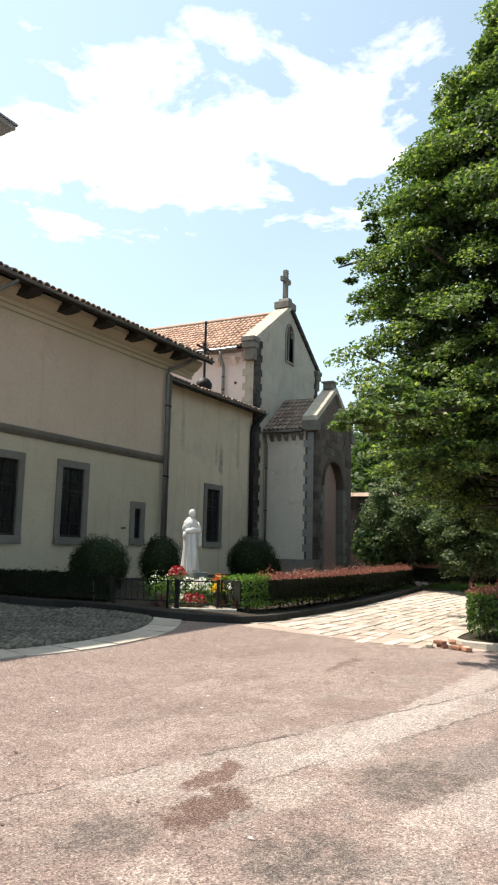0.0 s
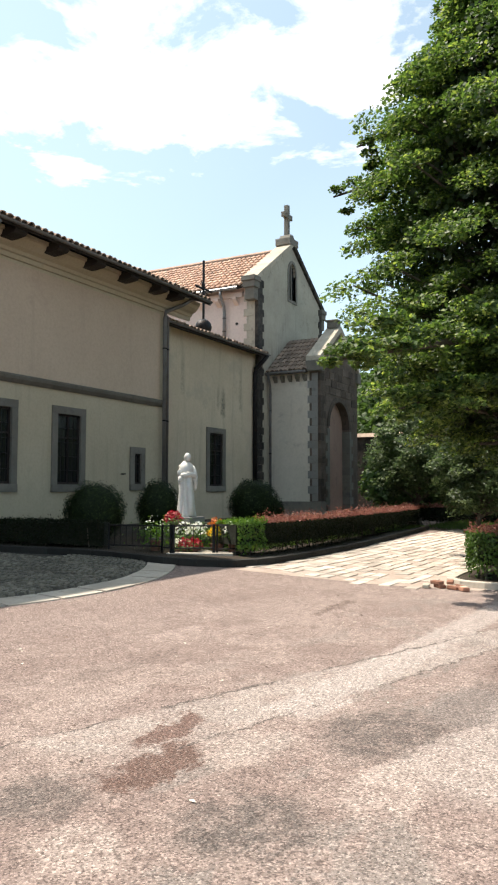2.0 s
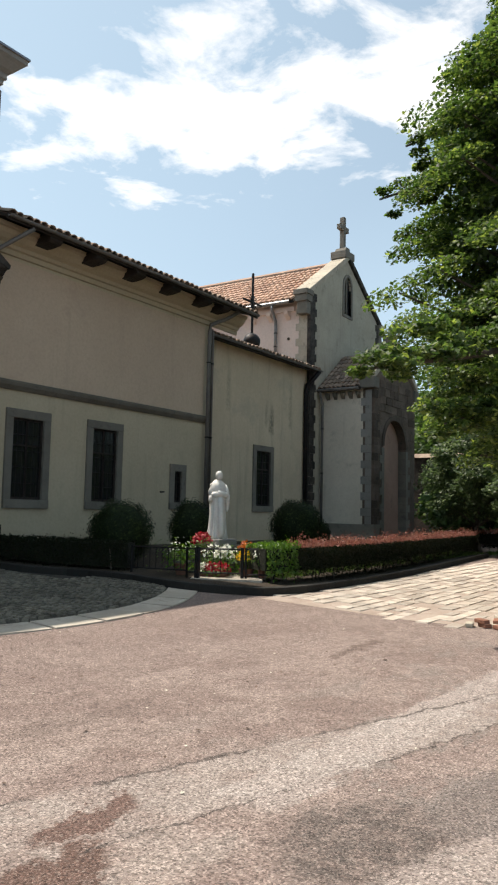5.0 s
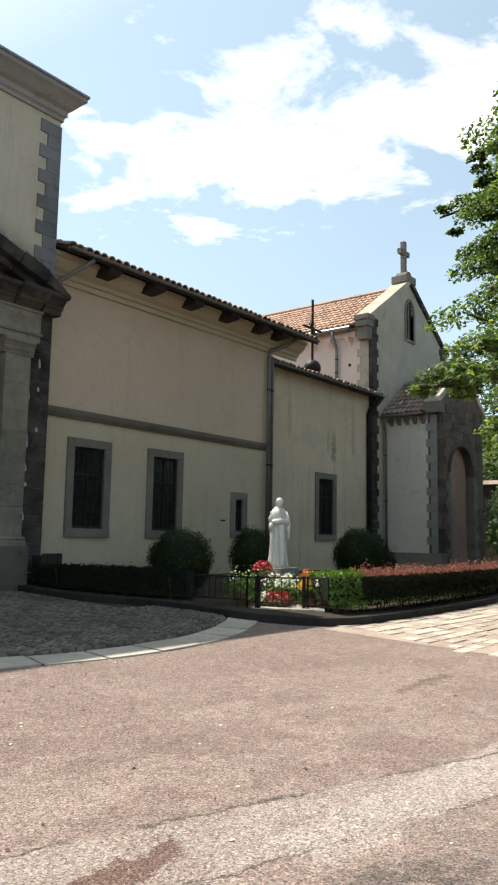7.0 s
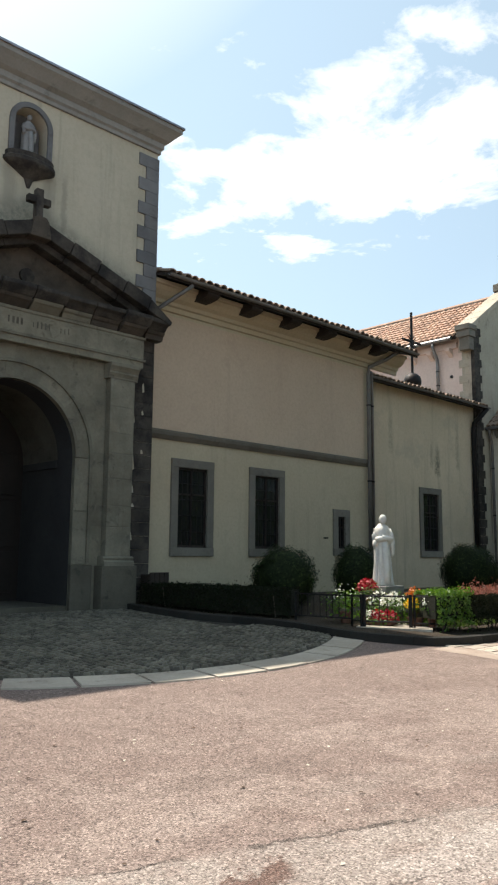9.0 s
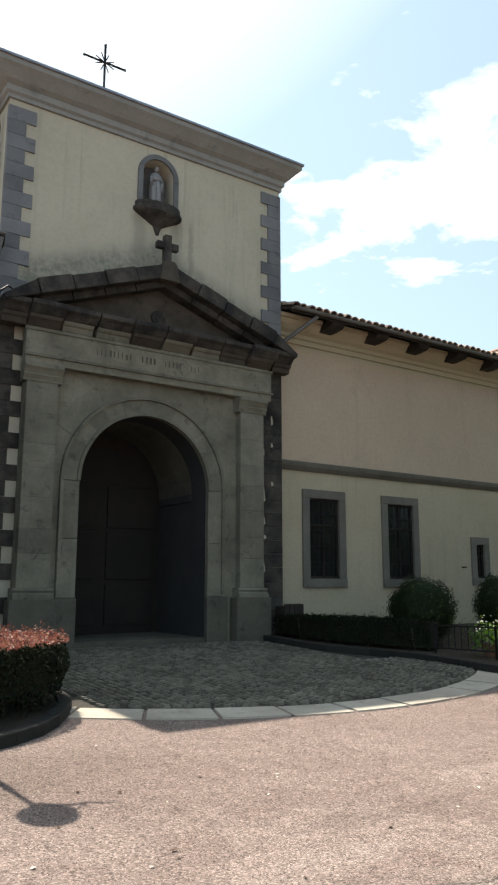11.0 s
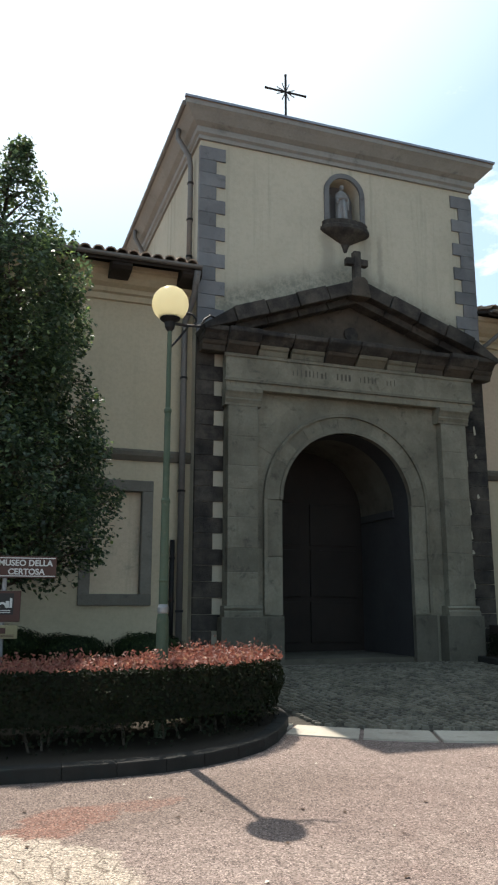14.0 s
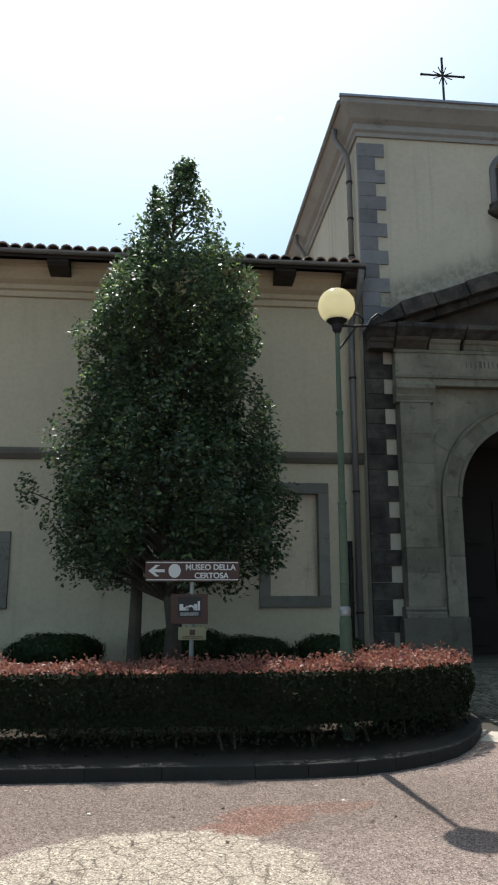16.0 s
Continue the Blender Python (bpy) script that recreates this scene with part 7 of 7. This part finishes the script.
flower_pot(11.30, 7.70, 0.30, 0.12, 0.20, PETAL_WHITE, 30, 0.22, "leggy white-flowered plant in a pot", 99, 0.30, 420, 0.05)
flower_pot(11.92, 6.32, 0.29, 0.08, 0.16, PETAL_WHITE, 110, 0.12, "white blossoms at the hedge end", 100, 0.36, 120, 0.06)

# flagged step and railing with a gate
step = tagged(thing("doorstep", (11.5, 6.8, 0.25), kind="structure"), "pale stone slab inside the garden gate", "step")
part("slab", Geo().prism([(10.98, 7.22), (11.62, 6.12), (12.5, 6.7), (11.75, 7.7)], "z", 0.15, 0.285), STONE_RIM, step, bevel=0.01)
RAIL_TOP = 0.80


def railing(label, a, b, name="railing", gap=0.115, category="railing"):
    """Iron railing from a to b: posts, two rails and round bars."""
    a, b = Vector((*a, 0)), Vector((*b, 0))
    mid = (a + b) / 2
    z0 = rise(mid.y) + 0.14
    t = thing(name, (mid.x, mid.y, z0), label, category)
    ln = (b - a).length
    d = (b - a) / ln
    for p in (a, b):
        part("post", Geo().tube([(p.x, p.y, z0 - 0.1), (p.x, p.y, RAIL_TOP + 0.03)], 0.032 if name == "garden_gate" else 0.022, 8), IRON, t)
    for z in (RAIL_TOP, z0 + 0.08):
        part("rail", Geo().tube([(a.x, a.y, z), (b.x, b.y, z)], 0.014, 6), IRON, t)
    for i in range(1, int(ln / gap)):
        p = a + d * (ln * i / int(ln / gap))
        part("bar", Geo().tube([(p.x, p.y, z0 + 0.08), (p.x, p.y, RAIL_TOP)], 0.007, 5), IRON, t)
    return t


railing("low black iron garden gate before the statue", (11.13, 7.16), (11.62, 6.55), "garden_gate", 0.13, "gate")
railing("low black iron railing round the statue bed", (10.80, 8.45), (11.0, 7.32))
railing("low black iron railing round the statue bed", (11.0, 7.32), (11.10, 7.20), gap=0.2)
railing("low black iron railing beside the green hedge end", (11.66, 6.50), (11.98, 6.10))

# rack of dark boards standing at the church corner
rack = thing("planter_box", (10.25, 11.9, 0.35), "dark slatted wooden box beside the downpipe", "planter")
for i in range(4):
    part("slat", Geo().box(10.02 + 0.125 * i, 11.80, 0.36, 10.13 + 0.125 * i, 11.83, 1.10), WOOD_DARK, rack, bevel=0.006)
part("back", Geo().box(10.02, 12.1, 0.36, 10.51, 12.13, 1.06), WOOD_DARK, rack)
part("side", Geo().box(10.0, 11.83, 0.36, 10.02, 12.1, 1.05), WOOD_DARK, rack)
part("side", Geo().box(10.51, 11.83, 0.36, 10.53, 12.1, 1.05), WOOD_DARK, rack)

# ---------------------------------------------------------------- street lamp
LX, LY = 2.075, 6.53
lamp = thing("street_lamp", (LX, LY, rise(LY) + 0.1), "green lamp post with a milky globe and curled iron bracket", "street lamp")
lz = rise(LY) + 0.08
part("lower_pole", Geo().lathe(LX, LY, [(0.062, lz), (0.062, lz + 1.1), (0.052, lz + 1.16)], 16), LAMP_GREEN, lamp)
part("collar", Geo().lathe(LX, LY, [(0.054, lz + 1.162), (0.058, lz + 1.18), (0.058, lz + 1.22), (0.046, lz + 1.25)], 16), GALV, lamp)
part("middle_pole", Geo().lathe(LX, LY, [(0.046, lz + 1.251), (0.045, lz + 1.46), (0.051, lz + 1.48), (0.045, lz + 1.5), (0.042, 2.48)], 16), LAMP_GREEN, lamp)
part("collar", Geo().lathe(LX, LY, [(0.047, 2.481), (0.047, 2.51), (0.036, 2.53)], 16), LAMP_GREEN, lamp)
part("upper_pole", Geo().lathe(LX, LY, [(0.035, 2.531), (0.033, 3.42), (0.040, 3.43), (0.040, 3.46), (0.027, 3.48), (0.024, 4.32)], 16), LAMP_GREEN, lamp)
part("globe_holder", Geo().lathe(LX, LY, [(0.026, 4.32), (0.05, 4.36), (0.06, 4.42), (0.110, 4.46), (0.115, 4.49), (0.095, 4.49)], 18), IRON, lamp)
part("globe", Geo().ball((LX, LY, 4.63), 0.198, 18, 28), GLOBE, lamp, "milky glass globe", smooth=True)
part("lamp_socket", Geo().lathe(LX, LY, [(0.035, 4.48), (0.035, 4.58), (0.05, 4.61), (0.05, 4.68), (0.02, 4.73)], 12), SIGN_WHITE, lamp)
br_ = Geo().tube([(LX, LY, 4.41), (LX + 0.20, LY, 4.41), (LX + 0.34, LY, 4.42)], 0.016, 7)
br_.tube([(LX + 0.01, LY, 4.14), (LX + 0.12, LY, 4.28), (LX + 0.20, LY, 4.40)], 0.013, 7)
br_.tube([(LX + 0.20 + 0.09 * math.cos(a), LY, 4.48 + 0.07 * math.sin(a)) for a in [math.pi * (1.0 - 1.2 * i / 9) for i in range(10)]], 0.012, 6)
br_.tube([(LX + 0.34, LY, 4.42), (LX + 0.38, LY, 4.50), (LX + 0.45, LY, 4.56), (LX + 0.50, LY, 4.54)], 0.012, 6)
part("bracket", br_, IRON, lamp, "curled iron bracket")

# ---------------------------------------------------------------- signpost
PXS, PYS = 0.597, 7.60
sign = thing("signpost", (PXS, PYS, 0.3), "brown museum direction sign with pictogram plates on a pole", "sign")
part("pole", Geo().tube([(PXS, PYS + 0.03, 0.25), (PXS, PYS + 0.03, 1.95)], 0.026, 10), GALV, sign)
board = part("direction_board", Geo().box(0.076, PYS - 0.025, 1.742, 1.123, PYS, 1.975), SIGN_BROWN, sign, "brown direction board with white letters", bevel=0.006)
fy = PYS - 0.0275
part("edge_line", Geo().box(0.09, fy, 1.948, 1.11, fy + 0.003, 1.958), SIGN_WHITE, board)
part("edge_line", Geo().box(0.09, fy, 1.758, 1.11, fy + 0.003, 1.768), SIGN_WHITE, board)
part("arrow", Geo().prism([(0.11, 1.862), (0.19, 1.80), (0.235, 1.80), (0.175, 1.846), (0.29, 1.846), (0.29, 1.878), (0.175, 1.878), (0.235, 1.924), (0.19, 1.924)], "y", fy, fy + 0.003), SIGN_WHITE, board, "white arrow")
part("emblem_disc", Geo().lathe(0, 0, [(0.068, 0), (0.068, 0.003)], 22, 1, 1.12), SIGN_WHITE, board).matrix_basis = pose(0.40, fy + 0.003, 1.862, 90)


def lettering(text, x, z, size, parent):
    cu_ = bpy.data.curves.new("lettering", "FONT")
    cu_.body, cu_.size, cu_.extrude, cu_.align_x, cu_.offset = text, size, 0.0012, "CENTER", 0.0022
    tmp = bpy.data.objects.new("lettering", cu_)
    scene.collection.objects.link(tmp)
    bpy.context.view_layer.update()
    me = bpy.data.meshes.new_from_object(tmp.evaluated_get(bpy.context.evaluated_depsgraph_get()))
    bpy.data.objects.remove(tmp)
    me.materials.clear()
    me.materials.append(SIGN_WHITE)
    ob = new("lettering", me)
    hang(ob, parent)
    ob.matrix_basis = pose(x, fy, z, 90)
    return ob


lettering("MUSEO DELLA", 0.80, 1.872, 0.087, board)
lettering("CERTOSA", 0.81, 1.78, 0.087, board)
plate = part("pictogram_plate", Geo().box(0.364, PYS - 0.02, 1.285, 0.773, PYS, 1.607), SIGN_BROWN, sign, "brown square plate with a white building pictogram", bevel=0.006)
part("panel_field", Geo().box(0.44, PYS - 0.024, 1.36, 0.70, PYS - 0.021, 1.58), surf("black_enamel", (0.02, 0.018, 0.017), (0.025, 0.022, 0.02), 3, 50, None, 0.45, 0.02), plate)
pic = Geo()
for xa, xb, za, zb in ((0.46, 0.50, 1.43, 1.50), (0.50, 0.53, 1.43, 1.465), (0.53, 0.56, 1.43, 1.48), (0.62, 0.655, 1.43, 1.50), (0.66, 0.685, 1.43, 1.53)):
    pic.box(xa, PYS - 0.027, za, xb, PYS - 0.0245, zb)
ring(pic, 0.585, 1.44, 0.028, 0.05, PYS - 0.027, PYS - 0.0245, 0, math.pi, 10)
part("pictogram", pic, SIGN_WHITE, plate)
for i in range(2):
    part("text_bar", Geo().box(0.47, PYS - 0.026, 1.378 + 0.02 * i, 0.67, PYS - 0.0245, 1.386 + 0.02 * i), SIGN_WHITE, plate)
yp = part("lower_plate", Geo().box(0.451, PYS - 0.02, 1.112, 0.756, PYS, 1.253), SIGN_YELLOW, sign, "faded yellow plate with a dark mark", bevel=0.005)
part("mark", Geo().box(0.575, PYS - 0.023, 1.165, 0.635, PYS - 0.0205, 1.225), SIGN_BROWN, yp)
for i in range(2):
    part("text_bar", Geo().box(0.49, PYS - 0.023, 1.13 + 0.016 * i, 0.72, PYS - 0.0205, 1.137 + 0.016 * i), SIGN_BROWN, yp)

# ---------------------------------------------------------------- small things on the ground
LITTER = surf("pale_litter", (0.62, 0.58, 0.46), (0.70, 0.66, 0.54), 9, 60, None, 0.8, 0.1, vary=0.3)
rq = random.Random(77)
pm = Geo().add([(-0.5, 0, 0), (0, -0.3, 0.12), (0.5, 0, 0.02), (0, 0.3, 0.10)], [(0, 1, 2, 3)])
lm = pm.mesh("dry_leaf")
lm.materials.append(LITTER)
for i in range(70):
    x, y = rq.uniform(-1.0, 9.5), rq.uniform(0.4, 5.6)
    ob = new("dry_leaf", lm)
    s = rq.uniform(0.02, 0.045)
    ob.matrix_world = pose(x, y, rise(y) + 0.006, rq.uniform(-8, 8), rq.uniform(-8, 8), rq.uniform(0, 360)) @ Matrix.Diagonal((s, s, s, 1))
    tagged(ob, "small pale dry leaf on the asphalt", "leaf", "dry leaves on the yard")
LITTER_BROWN = surf("brown_litter", (0.07, 0.045, 0.03), (0.12, 0.075, 0.05), 9, 60, None, 0.9, 0.1, vary=0.3)
bm_ = pm.mesh("brown_leaf")
bm_.materials.append(LITTER_BROWN)
for i in range(150):
    x, y = rq.uniform(-1.0, 10.5), 1.6 + 4.0 * rq.uniform(0, 1) ** 0.8
    ob = new("dry_leaf", bm_)
    s = rq.uniform(0.025, 0.055)
    ob.matrix_world = pose(x, y, rise(y) + 0.006, rq.uniform(-8, 8), rq.uniform(-8, 8), rq.uniform(0, 360)) @ Matrix.Diagonal((s, s, s, 1))
    tagged(ob, "small brown dry leaf on the asphalt", "leaf", "dry leaves on the yard")
stones = thing("loose_bricks", (10.25, 1.75, 0), "a few loose old bricks beside the pale kerb", "stones")
BRICK = surf("old_brick", (0.26, 0.115, 0.075), (0.34, 0.17, 0.11), 6.0, 40, (0.16, 0.10, 0.075), 0.9, 0.3, vary=0.3)
for i in range(9):
    x, y = 10.50 + 0.05 * (i % 3) + rq.uniform(-0.1, 0.2), 1.55 + 0.14 * (i // 2) + rq.uniform(-0.04, 0.04)
    ob = part("brick", Geo().box(-0.10, -0.05, 0, 0.10, 0.05, 0.055), BRICK if i % 4 else STONE_COPING, stones, bevel=0.012)
    ob.matrix_basis = pose(x, y, 0.006 + 0.05 * (i % 2 and i > 4), rq.uniform(-4, 4), rq.uniform(-4, 4), rq.uniform(0, 90))


# ---------------------------------------------------------------- pieces, last
rim_mesh = {}
for x, y, w, d, h in FLAG_PLACES:
    key = (round(w, 2), round(d, 2))
    if key not in rim_mesh:
        q = Geo()
        a, b = key
        q.add([(-a / 2, -b / 2, -0.03), (a / 2, -b / 2, -0.03), (a / 2, b / 2, -0.03), (-a / 2, b / 2, -0.03),
               (-a / 2 + 0.012, -b / 2 + 0.012, 0), (a / 2 - 0.012, -b / 2 + 0.015, 0), (a / 2 - 0.014, b / 2 - 0.012, 0), (-a / 2 + 0.015, b / 2 - 0.014, 0)],
              [(4, 5, 6, 7), (0, 1, 5, 4), (1, 2, 6, 5), (2, 3, 7, 6), (3, 0, 4, 7)])
        rim_mesh[key] = q.mesh("flagstone")
    pieces("flagstone", rim_mesh[key], FLAG, path_area, [pose(x, y, rise(y) + h + 0.008, 2.3 if y > 3 else 0, rng.uniform(-0.4, 0.4), rng.uniform(-2.0, 2.0))])
tagged(part("flagstones", FLAG_REST, FLAG, path_area), kind="stuff")
pieces("cobble", COBBLE_MESH, COBBLE_ONE, forecourt, COBBLE_PLACES)
for roof_ob, places in TILE_JOBS:
    pieces("eave_tile", EAVE_TILE, TILE_ONE, roof_ob, places)
